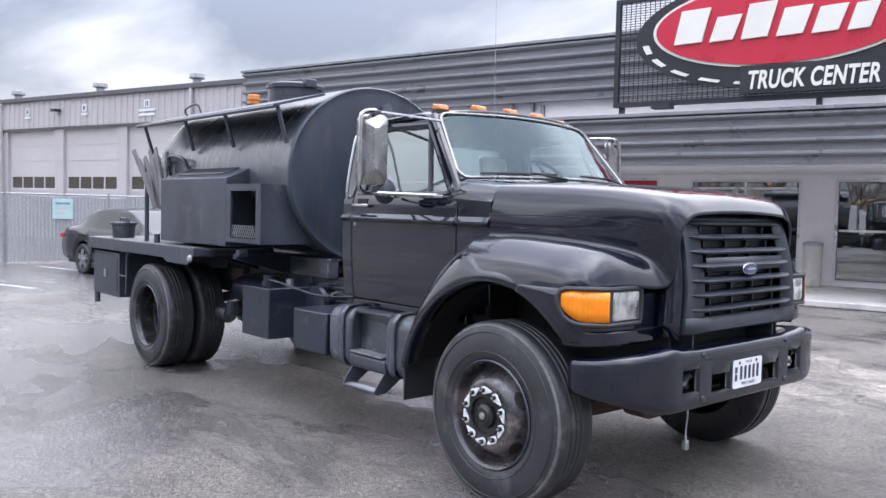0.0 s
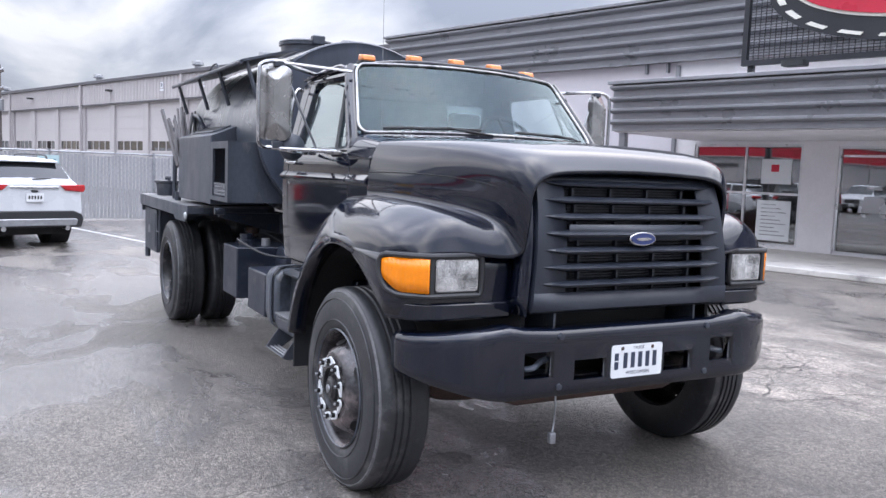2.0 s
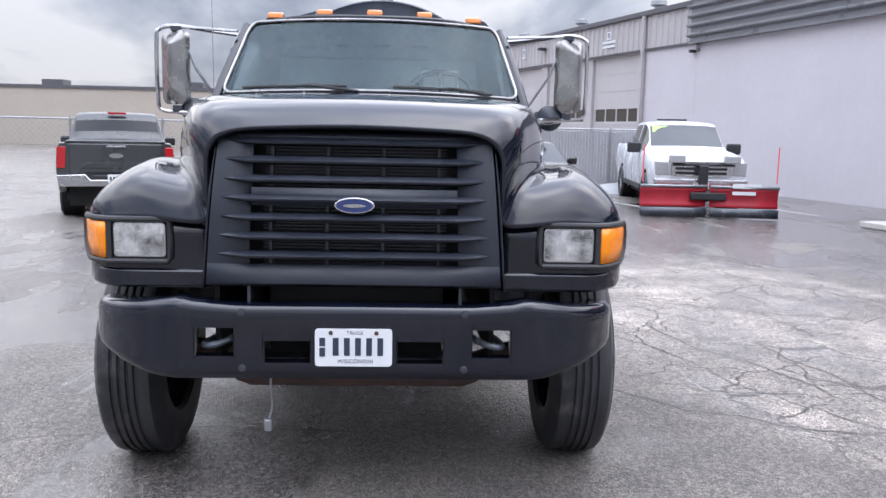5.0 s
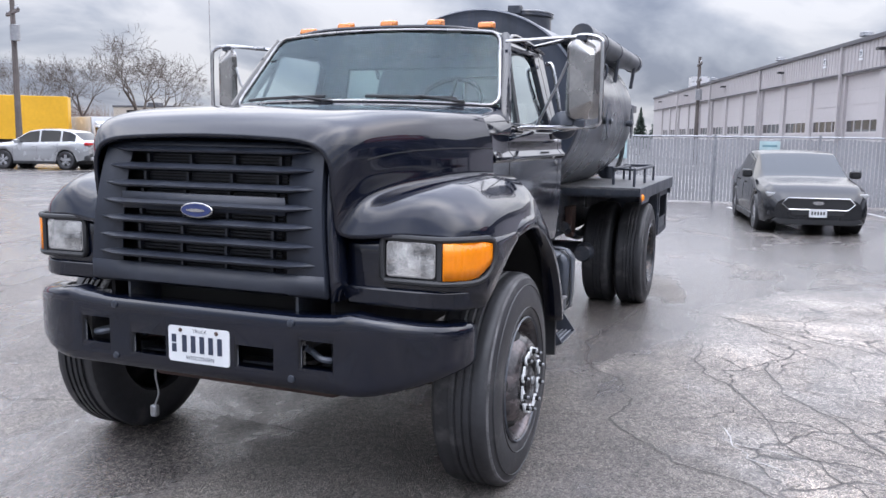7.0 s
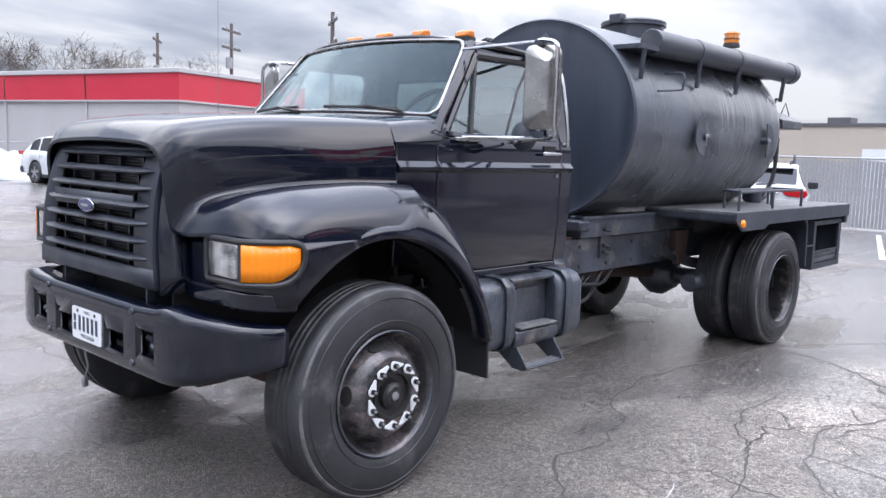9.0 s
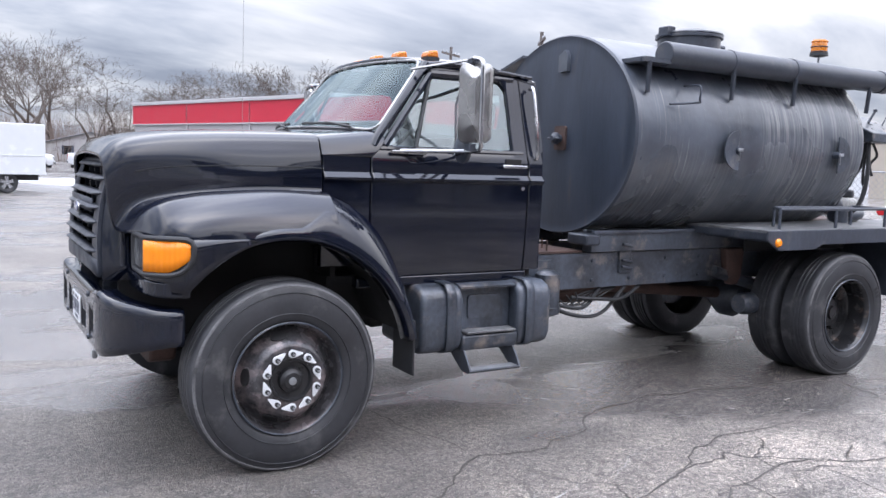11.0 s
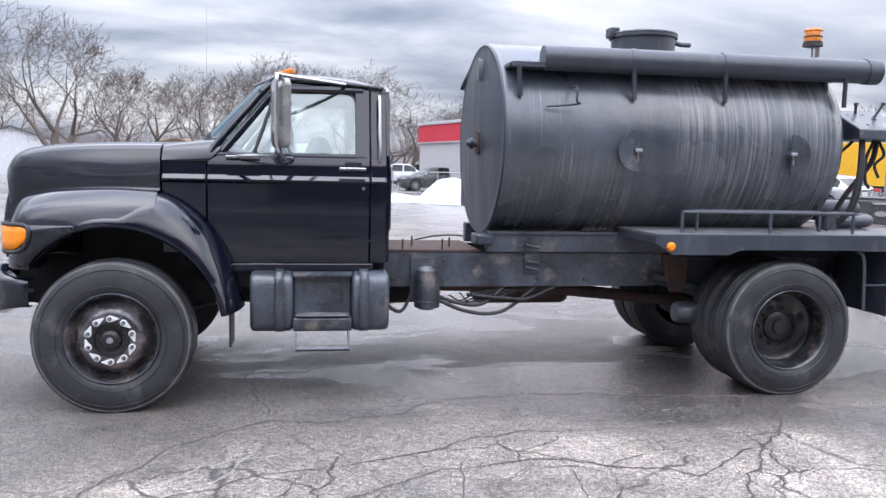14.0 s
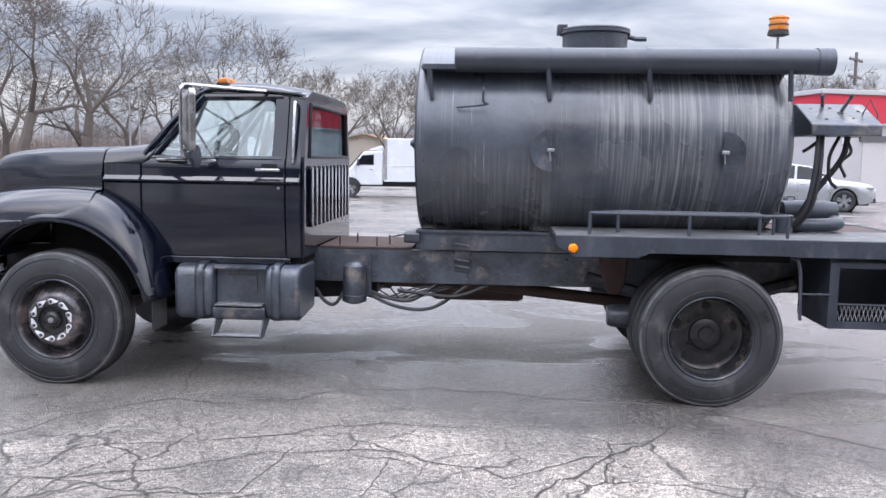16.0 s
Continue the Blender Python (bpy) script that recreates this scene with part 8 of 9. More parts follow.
def box_truck(at):
    c = thing("box_truck", "white box truck with a plain cargo body", "truck", "parked cars", at)
    part("cargo_box", boxed(-4.55, -1.0, -1.0, 1.0, 0.72, 2.66), CAR_WHITE, c, bevel=0.03)
    part("box_rail", boxed(-4.57, -0.98, -1.01, 1.01, 0.72, 0.80), CAR_WHITE, c)
    for sg in (1, -1):
        part("rub_rail", boxed(-4.5, -1.05, sg * 1.006 - 0.008, sg * 1.006 + 0.008, 1.42, 1.46), CAR_WHITE, c, bevel=0.004)
        part("corner_post", boxed(-1.10, -0.985, sg * 1.003 - 0.008, sg * 1.003 + 0.008, 0.80, 2.64), GALV, c, bevel=0.004)
    part("chassis_rail", boxed(-4.4, 1.2, -0.45, 0.45, 0.48, 0.72), PLASTIC_BLACK, c)
    part("cab_body", prism([(1.55, 0.55), (1.6, 1.0), (1.35, 1.18), (0.55, 1.30), (-0.05, 2.05), (-0.9, 2.10), (-0.9, 0.55)], "y", -0.95, 0.95), CAR_WHITE, c, bevel=0.05)
    for sg in (1, -1):
        part("side_window", prism([(0.30, 1.46), (0.04, 1.88), (-0.50, 1.92), (-0.50, 1.46)], "y", sg * 0.955 - 0.006, sg * 0.955 + 0.006), TINTED, c)
        for x in (0.55, -3.2):
            car_wheel(c, x, sg * 0.88, 0.40, 0.26, sg)
    part("windscreen", prism([(0.60, 1.34), (0.02, 2.02), (0.04, 2.04), (0.63, 1.35)], "y", -0.85, 0.85), WS_GLASS, c)
    part("air_dam", prism([(-0.2, 2.1), (-0.9, 2.35), (-0.95, 2.1)], "y", -0.8, 0.8), CAR_WHITE, c, bevel=0.05)
    part("front_bumper", boxed(1.55, 1.68, -0.95, 0.95, 0.5, 0.75), PLASTIC_BLACK, c, bevel=0.02)
    for sg in (1, -1):
        # flat black patch stands for the shaded wheel opening; the flank is uncut
        part("wheel_arch", prism([(0.55 + 0.5 * math.cos(radians(t)), 0.40 + 0.5 * math.sin(radians(t))) for t in range(18, 163, 12)], "y", sg * 0.953 - 0.004, sg * 0.953 + 0.004), PLASTIC_BLACK, c)
        part("door_seam", boxed(0.30, 0.312, sg * 0.953 - 0.003, sg * 0.953 + 0.003, 0.62, 1.45), PLASTIC_BLACK, c)
        part("door_handle", boxed(-0.46, -0.32, sg * 0.957 - 0.006, sg * 0.957 + 0.006, 1.24, 1.28), PLASTIC_BLACK, c)
        part("door_mirror", boxed(0.16, 0.24, sg * 1.06 - 0.09, sg * 1.06 + 0.09, 1.42, 1.72), PLASTIC_BLACK, c, bevel=0.02)
    return c


box_truck(pose(2.85, -28.3, 0, 0, 0, 8) @ shrunk(0.93))
box_truck(pose(-43.0, -41.4, 0, 0, 0, 70))

# ---- things by the entrance ----
def planter():
    p = thing("planter_box", "red-brown slatted wooden planter on short legs", "planter", at=FACADE @ pose(5.9, -2.0, 0.11))
    for z in range(5):
        part("slat", boxed(-0.35, 0.35, -0.62, -0.60, 0.10 + z * 0.105, 0.19 + z * 0.105), PLANTER_WOOD, p, bevel=0.006)
        part("slat", boxed(-0.35, 0.35, 0.60, 0.62, 0.10 + z * 0.105, 0.19 + z * 0.105), PLANTER_WOOD, p, bevel=0.006)
        for x in (-0.37, 0.35):
            part("slat", boxed(x, x + 0.02, -0.62, 0.62, 0.10 + z * 0.105, 0.19 + z * 0.105), PLANTER_WOOD, p, bevel=0.006)
    for x in (-0.36, 0.32):
        for y in (-0.63, 0.58):
            part("leg", boxed(x, x + 0.05, y, y + 0.05, 0, 0.66), PLANTER_WOOD, p, bevel=0.006)
    part("rim", wall_with_openings(-0.42, 0.42, -0.67, 0.67, [(-0.33, 0.33, -0.58, 0.58)], 0, 0.03), PLANTER_WOOD, p).matrix_basis = Matrix(((1, 0, 0, 0), (0, 0, 1, 0), (0, 1, 0, 0.64), (0, 0, 0, 1)))
    part("soil", boxed(-0.34, 0.34, -0.59, 0.59, 0.5, 0.58), DARK, p)
    bm = bmesh.new()
    rnd = random.Random(4)
    for k in range(160):
        x, y, a = rnd.uniform(-0.28, 0.28), rnd.uniform(-0.5, 0.5), rnd.uniform(0, 6.28)
        h = rnd.uniform(0.08, 0.34)
        bm.faces.new([bm.verts.new(v) for v in ((x, y, 0.58), (x + 0.012, y, 0.58), (x + 0.1 * math.cos(a), y + 0.1 * math.sin(a), 0.58 + h))])
    tagged(part("dead_plants", bm, BRUSH, p, smooth=False), kind="stuff")


planter()
ub = thing("litter_bin", "pale round litter bin by the entrance", "bin", at=FACADE @ pose(11.5, -0.6, 0.11))
part("bin_body", revolve([(0.001, 0), (0.17, 0), (0.19, 0.02), (0.19, 0.86), (0.17, 0.88)], "z", 24), CONCRETE, ub)
part("bin_lid", revolve([(0.20, 0.86), (0.20, 0.92), (0.1, 0.95), (0.001, 0.95)], "z", 24), GALV, ub)
dk = thing("reception_desk", "dark desk inside the showroom", "desk", at=FACADE @ pose(9.5, 5, 0.12))
part("desk_body", boxed(-1.2, 1.2, -0.35, 0.35, 0, 1.05), PLANTER_WOOD, dk, bevel=0.01)
part("desk_top", boxed(-1.25, 1.25, -0.4, 0.4, 1.05, 1.09), VINYL, dk, bevel=0.01)

# ---- beyond the lot ----
def red_band_building():
    b = thing("red_banded_building", "low pale grey building with a red band and white roof edge", "building", at=pose(-17.3, -31.6, 0, 0, 0, 17))
    part("wall", boxed(-9.6, 0, -26, 0, 0, 3.55), PALE_WALL, b)
    part("red_band", boxed(-9.7, 0.1, -26.1, 0.1, 3.55, 4.80), RED_BAND, b)
    part("roof_edge", boxed(-9.8, 0.2, -26.2, 0.2, 4.80, 5.02), PALE_WALL, b, bevel=0.03)
    part("band_foot", boxed(-9.75, 0.15, -26.15, 0.15, 3.47, 3.55), PALE_WALL, b)
    part("roof_unit", boxed(-7, -4, -14, -12, 5.0, 5.5), ROOF_EDGE, b)
    part("overhead_door", boxed(-6.2, -2.2, -0.01, 0.03, 0, 2.75), SHED_DOOR, b)
    part("door_head", boxed(-6.4, -2.0, 0.003, 0.12, 2.75, 3.0), ROOF_EDGE, b)
    for k in range(4):
        part("curtain_loop", revolve([(0.001, 0.1), (0.2, 0.1), (0.2, 0.04)], "y", 12, pose(-5.6 + 0.55 * k, 0, 2.7)), DARK, b)
    part("wall_box", boxed(-1.4, -1.1, 0.003, 0.1, 2.6, 2.9), WHITE_PLATE, b)
    for y in (-6, -12, -19):
        part("downpipe", boxed(0.003, 0.10, y - 0.06, y + 0.06, 0, 4.8), PALE_WALL, b)
    part("side_door", boxed(0.003, 0.05, -16, -13, 0, 2.6), SHED_DOOR, b)
    return b


red_band_building()


def warehouse(name, label, at, L, D, H, doors, dh=3.0, dw=1.8):
    b = thing(name, label, "building", "far buildings", at)
    part("wall", boxed(-L / 2, L / 2, 0, D, 0, H), TAN_WALL, b)
    part("parapet", boxed(-L / 2 - 0.1, L / 2 + 0.1, -0.08, D, H, H + 0.22), ROOF_EDGE, b)
    for x in doors:
        part("dock_door", boxed(x - dw, x + dw, -0.03, -0.003, 0, dh), WHITE_PLATE, b)
    for k in range(3):
        part("roof_unit", boxed(-L / 2 + 4 + k * L / 3, -L / 2 + 5.5 + k * L / 3, 2, 3.5, H, H + 0.7), ROOF_EDGE, b)
    part("small_window", boxed(-L / 2 + 2, -L / 2 + 3.6, -0.03, -0.003, H - 0.9, H - 0.4), TINTED, b)


warehouse("tan_warehouse", "long low tan warehouse beyond the yard", pose(-55.7, -25.2, 0, 0, 0, 90), 30, 5, 3.95, (-6.5, 13.1), 2.5, 1.1)
warehouse("tan_warehouse", "tan warehouse behind the fence", pose(-90, -62, 0, 0, 0, 100), 40, 20, 5.0, (4,))


def house(label, at, wall, L=8, D=6, H=2.8, roof=ROOF_EDGE):
    b = thing("house", label, "house", "far houses", at)
    part("wall", boxed(-L / 2, L / 2, 0, D, 0, H), wall, b)
    part("gable", prism([(-L / 2, H), (L / 2, H), (0, H + 1.5)], "y", 0.02, D - 0.02), wall, b)
    bm = bmesh.new()
    for sg in (1, -1):
        bm.faces.new([bm.verts.new(v) for v in ((sg * (L / 2 + 0.3), -0.3, H - 0.1), (0, -0.3, H + 1.6), (0, D + 0.3, H + 1.6), (sg * (L / 2 + 0.3), D + 0.3, H - 0.1))])
    part("roof", bm, roof, b, thick=0.15, smooth=False)
    for x in (-L / 4, L / 4):
        w = part("window", boxed(x - 0.5, x + 0.5, -0.04, -0.005, 1.0, 2.2), TINTED, b)
        part("shutter", boxed(x - 0.78, x - 0.54, -0.05, -0.005, 0.95, 2.25), INK, w)
        part("shutter", boxed(x + 0.54, x + 0.78, -0.05, -0.005, 0.95, 2.25), INK, w)


house("small yellow house with a gable end", pose(-5.6, -118, 0, 0, 0, 182), YELLOW_HOUSE, 6.5)
house("grey house with a low roof", pose(-15.5, -122, 0, 0, 0, 180), PALE_WALL, 12, 7, 2.6)
house("white house with dark shutters", pose(30, -88, 0, 0, 0, 200), CAR_WHITE, 9, 7, 3.6)
house("low tan house with a brown roof", pose(12.5, -84, 0, 0, 0, 172), TAN_WALL, 13, 7, 2.6, material("brown_shingle_roof", (0.28, 0.18, 0.10), 0.8, 0, 0.15, 1))
yt = thing("yellow_trailer", "long yellow cargo trailer parked far off", "trailer", at=pose(-38.5, -48.5, 0, 0, 0, 131))
part("trailer_box", boxed(-5.5, 5.5, -1.2, 1.2, 1.0, 4.0), YELLOW, yt, bevel=0.03)
part("trailer_frame", boxed(-5.5, 5.5, -1.0, 1.0, 0.6, 1.0), PLASTIC_BLACK, yt)
for x in (-4.2, -3.0, 4.0):
    for sg in (1, -1):
        car_wheel(yt, x, sg * 1.1, 0.5, 0.3, sg)


def snow_bank(at, sx, sy, h, seed, label):
    rnd = random.Random(seed)
    off = Vector((rnd.uniform(0, 50), rnd.uniform(0, 50), 0))
    rows = []
    for i in range(33):
        row = []
        for j in range(21):
            u, v = -1 + i / 16, -1 + j / 10
            rr = math.sqrt(u * u + v * v)
            z = h * max(0, 1 - rr ** 2.2) * (0.75 + 0.5 * noise.noise(Vector((u * 2.5, v * 2.5, 0)) + off)) + 0.12 * h * noise.noise(Vector((u * 9, v * 9, 1)) + off) * max(0, 1 - rr)
            row.append((u * sx, v * sy, max(z, -0.02)))
        rows.append(row)
    ob = part("snow_bank", sheet(rows, flip=True), SNOW, None)
    ob.matrix_world = at
    return tagged(ob, label, "snow", "snow piles")


snow_bank(pose(-8.9, -31.0, 0, 0, 0, -12), 2.9, 1.7, 1.45, 1, "ploughed heap of old snow at the lot edge")
snow_bank(pose(-4.6, -34.6, 0, 0, 0, -58), 7.0, 1.0, 0.40, 2, "low bank of old snow at the lot edge")
snow_bank(pose(-17.8, 6.8, 0, 0, 0, 80), 2.0, 0.7, 0.45, 5, "small snow bank along the fence foot")


def wire_fence(x0, y0, n, step, height=1.45):
    """Low wire fence: posts, two rails and a thin lattice."""
    f = thing("wire_fence", "low galvanised wire fence behind the snow", "fence", at=pose(x0, y0, 0))
    for k in range(n):
        part("post", tube([(k * step, 0, -0.05), (k * step, 0, height)], 0.032, 8), GALV, f)
    for z in (0.12, height - 0.04):
        part("rail", tube([(0, 0, z), ((n - 1) * step, 0, z)], 0.02, 6), GALV, f)
    w = (n - 1) * step
    vs, fs = [], []
    for k in range(int(w / 0.16)):
        for lean in (1, -1):
            a = k * 0.16
            b = min(max(a + lean * 1.2, 0), w)
            i = len(vs)
            vs += [(a - 0.002, 0.003 * lean, 0.12), (a + 0.002, 0.003 * lean, 0.12), (b + 0.002, 0.003 * lean, height - 0.05), (b - 0.002, 0.003 * lean, height - 0.05)]
            fs.append((i, i + 1, i + 2, i + 3))
    me = bpy.data.meshes.new("wire_lattice")
    me.from_pydata(vs, [], fs)
    me.materials.append(GALV)
    new("wire_lattice", me).parent = f


wire_fence(-14.1, -33.5, 6, 2.2)


def utility_pole(x, y, h, turn, label="wooden utility pole with cross arm and insulators"):
    p = thing("utility_pole", label, "pole", "utility poles", pose(x, y, 0, 0, 0, turn))
    part("shaft", tube([(0, 0, 0), (0, 0, h)], [0.16, 0.10], 8), POLE_WOOD, p)
    for z in (h - 0.5, h - 1.6):
        a = part("cross_arm", boxed(-1.2, 1.2, -0.06, 0.06, z - 0.06, z + 0.06), POLE_WOOD, p)
        for xx in (-1.1, -0.6, 0.6, 1.1):
            part("insulator", revolve([(0.03, 0.0), (0.06, 0.05), (0.03, 0.16), (0.001, 0.17)], "z", 8, pose(xx, 0, z + 0.06)), GALV, a)
    part("transformer", revolve([(0.001, 0), (0.22, 0), (0.22, 0.7), (0.001, 0.75)], "z", 12, pose(0.32, 0, h - 2.9)), GALV, p)


for x, y, h, a in ((-56, -2.4, 7.2, 10), (-28, -44, 9.4, 30), (-26, -50, 9.0, 50), (-25.6, -30.7, 8.6, 60)):
    utility_pole(x, y, h, a)
for x, y, h in ((0.5, -64, 7.0), (23.5, -52, 6.5), (11.0, -60, 6.0), (20.0, -43, 5.5)):
    lp = thing("light_pole", "slim steel lamp post far off", "pole", "lamp posts", pose(x, y, 0))
    part("shaft", tube([(0, 0, 0), (0, 0, h)], [0.08, 0.05], 8), GALV, lp)
    part("lamp_arm", tube([(0, 0, h), (0.9, 0, h + 0.1)], 0.04, 6), GALV, lp)


def bare_tree_mesh(seed, h, spread=1.0):
    """Trunk and crown of a leafless tree as two meshes; every limb is a tapered bar that forks."""
    rnd = random.Random(seed)
    sets = {"trunk": ([], []), "crown": ([], [])}

    def limb(p, d, length, r, depth):
        verts, faces = sets["trunk" if depth < 2 else "crown"]
        segs, sides = (3, 6) if depth < 2 else (2, 3) if depth < 6 else (1, 3)
        start, q, dirn = len(verts), Vector(p), Vector(d)
        pts = []
        for k in range(segs + 1):
            rr = r * (1 - 0.42 * k / segs)
            a = dirn.orthogonal().normalized()
            b = dirn.cross(a)
            for j in range(sides):
                t = 2 * math.pi * j / sides
                verts.append(q + rr * (a * math.cos(t) + b * math.sin(t)))
            pts.append((q.copy(), rr, dirn.copy()))
            q = q + dirn * (length / segs)
            dirn = (dirn + Vector((rnd.uniform(-1, 1), rnd.uniform(-1, 1), rnd.uniform(-0.35, 0.75))) * 0.20).normalized()
        for k in range(segs):
            for j in range(sides):
                s0, s1 = start + k * sides, start + (k + 1) * sides
                faces.append((s0 + j, s0 + (j + 1) % sides, s1 + (j + 1) % sides, s1 + j))
        if depth >= 6:
            return
        n = (3, 3, 3, 3, 3, 2, 2)[depth] + (1 if rnd.random() < 0.35 else 0)
        for k in range(n):
            at, rr, dd = pts[-1] if k < 2 else pts[rnd.randint(min(1, segs), segs)]
            tilt = rnd.uniform(0.4, 1.1) * spread
            az = rnd.uniform(0, 2 * math.pi)
            a = dd.orthogonal().normalized()
            b = dd.cross(a)
            nd = (dd * math.cos(tilt) + (a * math.cos(az) + b * math.sin(az)) * math.sin(tilt) + Vector((0, 0, 0.05))).normalized()
            limb(at, nd, length * rnd.uniform(0.60, 0.84), max(rr * rnd.uniform(0.55, 0.75), 0.009), depth + 1)

    limb((0, 0, -0.1), (0, 0, 1), h * 0.24, h * 0.024, 0)
    out = []
    for k in ("trunk", "crown"):
        me = bpy.data.meshes.new(k)
        me.from_pydata([tuple(v) for v in sets[k][0]], [], sets[k][1])
        me.materials.append(BARK)
        out.append(me)
    top = max(v.z for v in sets["crown"][0])
    return out, h / top


def plant_tree(kind, x, y, h, turn):
    meshes, k = kind
    t = new("bare_tree")
    tagged(t, "leafless grey-brown tree with fine spreading twigs", "tree", "tree line")
    for me in meshes:
        o = new(me.name.split(".")[0], me)
        o.parent = t
    t.matrix_world = pose(x, y, 0, 0, 0, turn) @ Matrix.Diagonal((h / 10 * k, h / 10 * k, h / 10 * k, 1))


KINDS = [bare_tree_mesh(s, 10, sp) for s, sp in ((1, 0.9), (2, 1.1), (3, 0.75), (5, 1.0))]
LINE = [(-50, -57, 8), (-55, -59, 9), (-53, -54, 9), (-52, -48, 10.5), (-57, -49, 9), (-30, -86, 12), (-31, -80, 13), (-36, -83, 12), (-39, -82, 12), (-47, -83, 12),
        (1.5, -75, 12), (-4, -79, 12), (-7, -79, 12), (-11, -89, 11), (-16, -93, 11), (-16, -65, 9), (-22, -71, 10), (10, -78, 12), (2, -74, 12), (-4, -69, 11)]
LINE += [(-7, -79, 11), (17, -61, 13), (17, -77, 12), (12, -72, 11), (8.5, -73, 11), (3, -79, 12), (-23, -101, 14), (26, -63, 12), (14.3, -46.0, 11.2), (15, -77, 11),
         (14, -82, 12), (-5, -93, 13), (-9, -98, 13), (25.5, -40, 14), (21.5, -41, 12.5), (18.5, -44, 9.5), (29, -43, 14), (27, -52, 12), (20, -50, 10), (28, -61, 12), (12, -87, 11), (18, -91, 12), (6, -83, 12), (34, -52, 12), (38, -60, 13), (-14, -96, 13)]
rnd = random.Random(11)
for i, (x, y, h) in enumerate(LINE):
    if -12 < x < 4 and -83 < y < -60:
        x, y, h = x * 1.6, y * 1.6, h * 1.5
    if i > 9 and i % 3 == 2:
        continue
    plant_tree(KINDS[i % 4], x + rnd.uniform(-0.6, 0.6), y + rnd.uniform(-0.6, 0.6), h * rnd.uniform(0.94, 1.04), rnd.uniform(0, 360))
for i in range(10):
    plant_tree(KINDS[i % 4], -66 + i * 13.0 + rnd.uniform(-2, 2), -112 + rnd.uniform(-6, 4), rnd.uniform(10, 13.5), rnd.uniform(0, 360))

# brushy undergrowth along the tree line
vs, fs = [], []
for i in range(40000):
    u = rnd.random()
    if rnd.random() < 0.75:
        x, y = -95 + 195 * u, -131 + rnd.uniform(-7, 7) - 4 * math.sin(u * 9)
    else:
        x, y = -62 + 22 * u, -62 + 12 * u + rnd.uniform(-4, 4)
    h, a, w = 0.8 + (7.5 if y < -110 else 3.8) * rnd.random() ** 1.6, rnd.uniform(-0.5, 0.5), rnd.uniform(0.012, 0.045)
    k = len(vs)
    t = rnd.uniform(0, 3.14)
    vs += [(x - w, y, 0), (x + w, y, 0), (x + a * h * 0.5, y + a * math.cos(t), h)]
    fs.append((k, k + 1, k + 2))
me = bpy.data.meshes.new("undergrowth")
me.from_pydata(vs, [], fs)
me.materials.append(BRUSH)
tagged(new("undergrowth", me), "dry brown brush along the tree line", "bushes", kind="stuff")


def spruce(x, y, h, seed):
    rnd = random.Random(seed)
    t = thing("spruce_tree", "dark green spruce far off", "tree", "spruces", pose(x, y, 0))
    part("trunk", tube([(0, 0, 0), (0, 0, h)], [0.12, 0.01], 6), BARK, t)
    vs, fs = [], []
    for i in range(900):
        z = h * (0.1 + 0.9 * rnd.random() ** 0.8)
        R = (1 - z / h) * h * 0.26 * rnd.uniform(0.5, 1.1) + 0.04
        a = rnd.uniform(0, 6.283)
        w = 0.10 + 0.1 * R
        c, s = math.cos(a), math.sin(a)
        k = len(vs)
        vs += [(0.1 * R * c, 0.1 * R * s, z + 0.1), (R * c - w * s, R * s + w * c, z - 0.25 * R), (R * 1.2 * c, R * 1.2 * s, z - 0.18 * R), (R * c + w * s, R * s - w * c, z - 0.25 * R)]
        fs.append((k, k + 1, k + 2, k + 3))
    me = bpy.data.meshes.new("crown")
    me.from_pydata(vs, [], fs)
    me.materials.append(SPRUCE)
    o = new("crown", me)
    o.parent = t


for i, (x, y, h) in enumerate(((-100, -15.4, 6.9), (-104, -12.9, 5.6), (-102, -10.4, 6.3))):
    spruce(x, y, h, i)

# ---- cracks in the asphalt ----
CRACK = material("crack_filler", (0.075, 0.068, 0.063), 0.55, 0, 0.3, 6, 0.3, 60)
PALE_CRACK = material("pale_crack_grit", (0.42, 0.41, 0.40), 0.85, 0, 0.25, 10, 0.4, 60)
crnd = random.Random(21)


def crack(points, width, mat=CRACK, rough=0.035):
    """A ragged open seam: the line between the points wanders, and its width changes along it."""
    pts = []
    for (ax, ay), (bx, by) in zip(points, points[1:]):
        n = max(2, int(math.hypot(bx - ax, by - ay) / 0.06))
        pts += [(ax + (bx - ax) * k / n, ay + (by - ay) * k / n) for k in range(n)]
    pts.append(points[-1])
    seed = crnd.uniform(0, 100)
    rows = []
    for k, (x, y) in enumerate(pts):
        x += rough * 2.4 * noise.noise(Vector((x * 3.1, y * 3.1, seed))) + rough * 0.8 * noise.noise(Vector((x * 14, y * 14, seed)))
        y += rough * 2.4 * noise.noise(Vector((x * 3.1, y * 3.1, seed + 9))) + rough * 0.8 * noise.noise(Vector((x * 14, y * 14, seed + 9)))
        a, b = pts[max(k - 1, 0)], pts[min(k + 1, len(pts) - 1)]
        d = math.hypot(b[0] - a[0], b[1] - a[1]) or 1
        nx, ny = -(b[1] - a[1]) / d, (b[0] - a[0]) / d
        w = 0.62 * width * (0.45 + 0.9 * abs(noise.noise(Vector((x * 7, y * 7, seed + 3))))) * min(1, 0.2 + 0.25 * min(k, len(pts) - 1 - k))
        rows.append([(x - nx * w, y - ny * w, 0.004), (x + nx * w, y + ny * w, 0.004)])
    return part("crack", sheet(rows, flip=True), mat, ground, smooth=False)


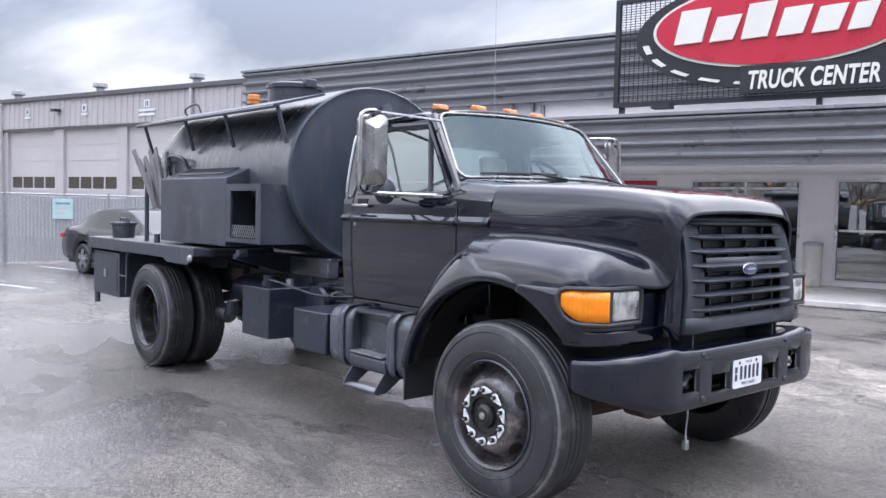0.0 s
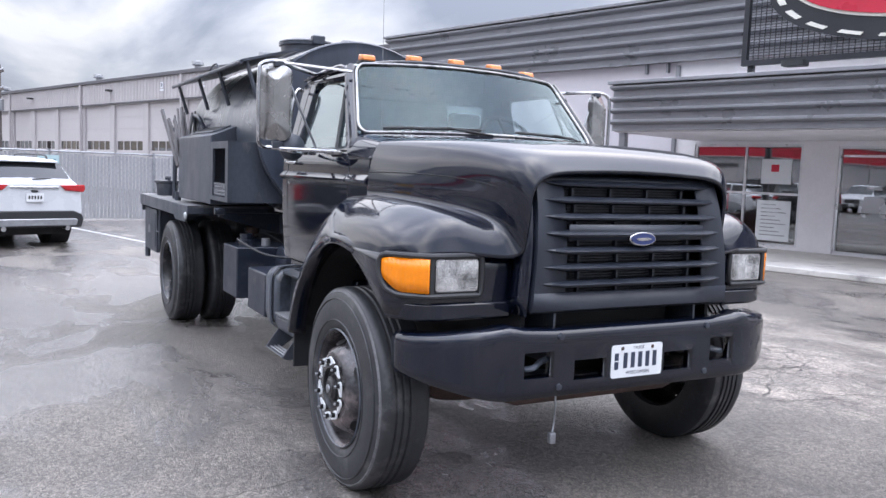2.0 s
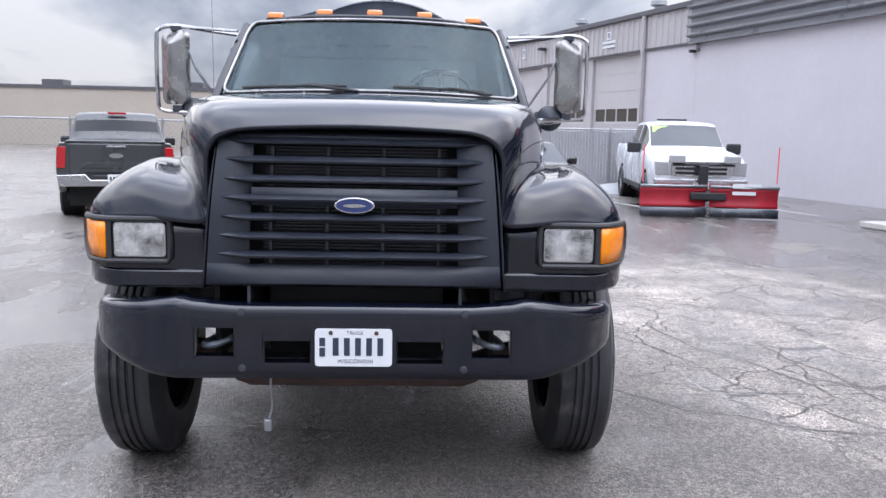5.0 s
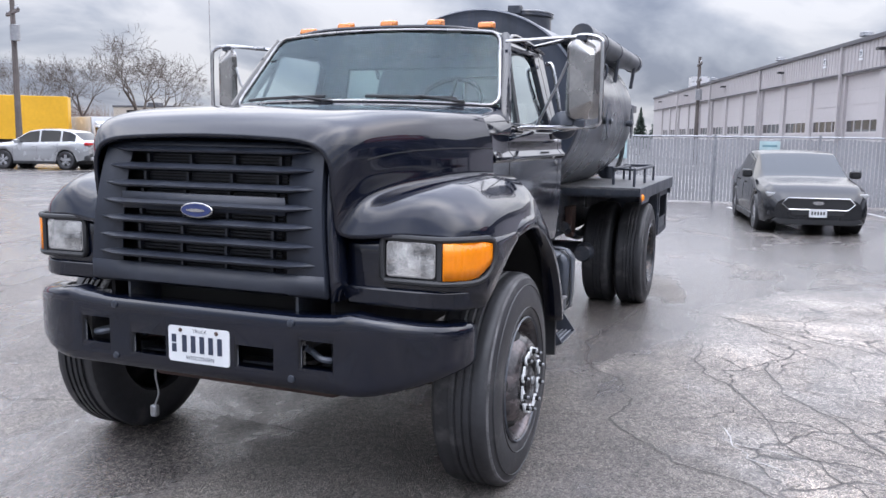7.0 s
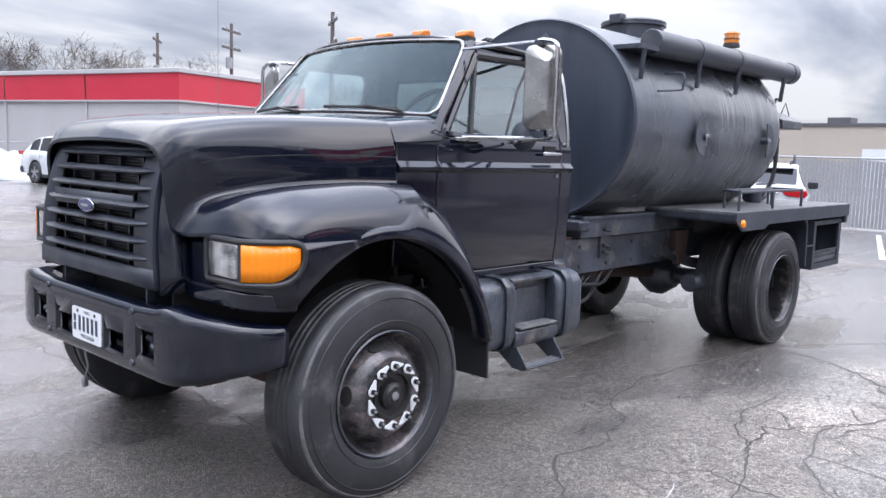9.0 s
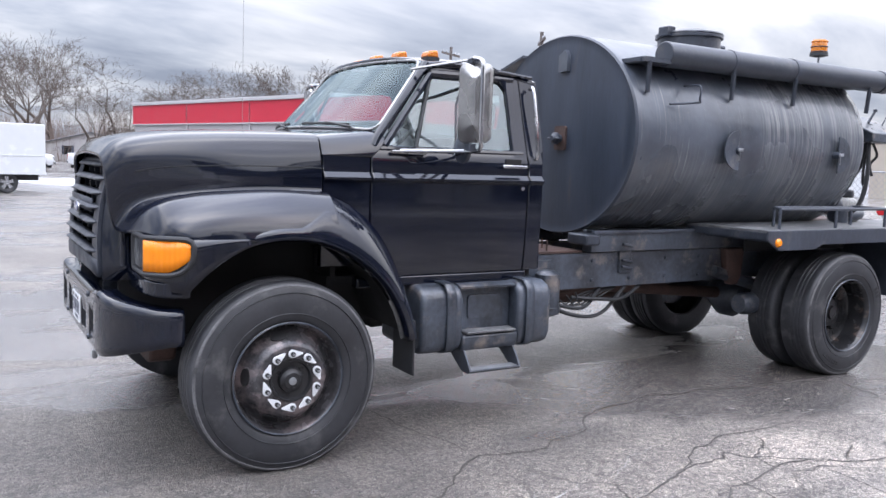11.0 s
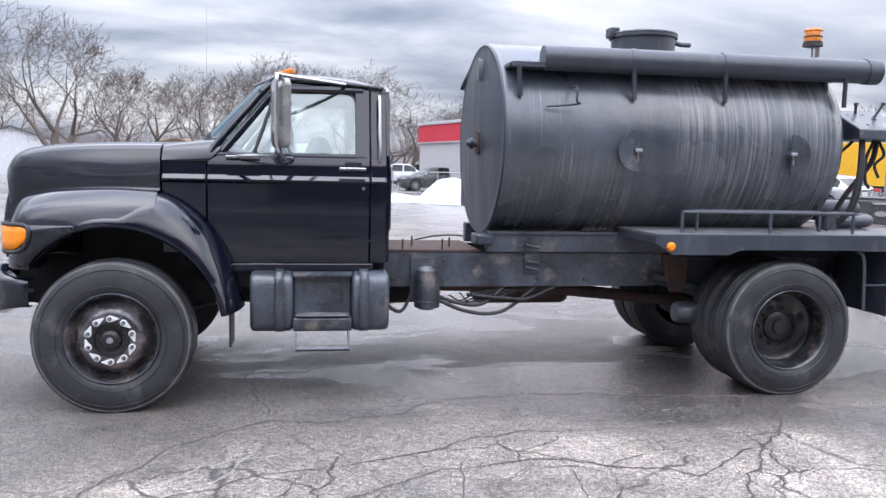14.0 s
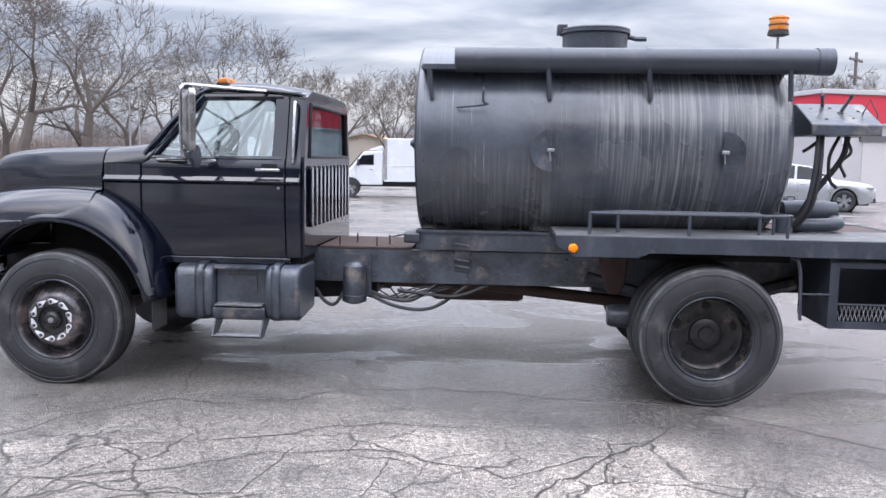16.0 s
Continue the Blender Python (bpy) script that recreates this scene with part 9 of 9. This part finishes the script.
crack([(-0.05, 2.75), (-0.37, 2.05), (-0.60, 1.68), (-0.98, 1.38), (-1.42, 1.45), (-1.80, 1.27), (-2.2, 1.03), (-2.85, 0.94), (-3.6, 1.05), (-4.47, 1.18)], 0.014)
crack([(-0.98, 1.38), (-0.90, 0.95), (-0.80, 0.35), (-0.9, -0.6)], 0.010)
crack([(-4.47, 1.18), (-4.26, 1.65), (-3.92, 2.09), (-3.55, 2.6), (-3.1, 3.3), (-2.9, 4.2)], 0.018)
crack([(-0.68, 2.88), (-1.31, 2.72), (-1.93, 2.33), (-2.63, 2.24), (-3.27, 2.59), (-3.9, 2.1)], 0.014)
crack([(-3.25, 1.85), (-2.5, 1.75), (-1.86, 2.02), (-1.29, 2.28), (-0.6, 2.5), (0.1, 3.2)], 0.012)
crack([(-2.07, 2.16), (-1.9, 2.88), (-1.3, 3.05), (-0.5, 3.1), (0.4, 3.7)], 0.012)
crack([(-1.21, 2.26), (-0.95, 2.89), (-0.9, 3.6)], 0.010)
crack([(-2.63, 2.24), (-2.55, 2.9), (-2.8, 3.5)], 0.010)
crack([(-6.16, 7.0), (-4.8, 6.0), (-3.46, 5.21), (-2.87, 4.96), (-2.2, 4.9)], 0.015)
crack([(0.06, -3.1), (0.07, -1.9), (-0.19, -1.16), (-0.1, 0.2)], 0.010)
crack([(-4.47, 1.18), (-5.5, 1.9), (-6.4, 3.1), (-8.0, 4.2), (-11, 5.1)], 0.014)
crack([(-16, -1.2), (-12.5, 0.2), (-9.5, -0.4), (-7.0, 0.6), (-5.8, 0.1)], 0.016)
crack([(2.2, -1.5), (1.7, 0.4), (2.4, 1.6), (1.9, 2.6)], 0.008)
crack([(-0.41, 2.50), (-0.62, 2.22), (-0.95, 2.05), (-1.25, 1.95)], 0.010, PALE_CRACK)
crack([(-1.4, 2.0), (-1.75, 1.78), (-2.1, 1.72)], 0.006, PALE_CRACK)
crack([(-1.0, 1.9), (-0.7, 2.6), (-0.3, 3.0)], 0.006, PALE_CRACK)
# parking lines, worn
LINE_PAINT = material("worn_white_paint", (0.50, 0.50, 0.50), 0.7, 0, 0.2, 6, 0.2, 60, dirt=(0.14, 0.14, 0.14), dirt_amount=0.5, dirt_scale=5)
for k in range(6):
    y = -6.6 + 2.9 * k
    ob = part("parking_line", boxed(-2.6, 2.6, -0.05, 0.05, 0.001, 0.004), LINE_PAINT, ground)
    ob.matrix_basis = pose(-14.8, y, 0, 0, 0, GRID)
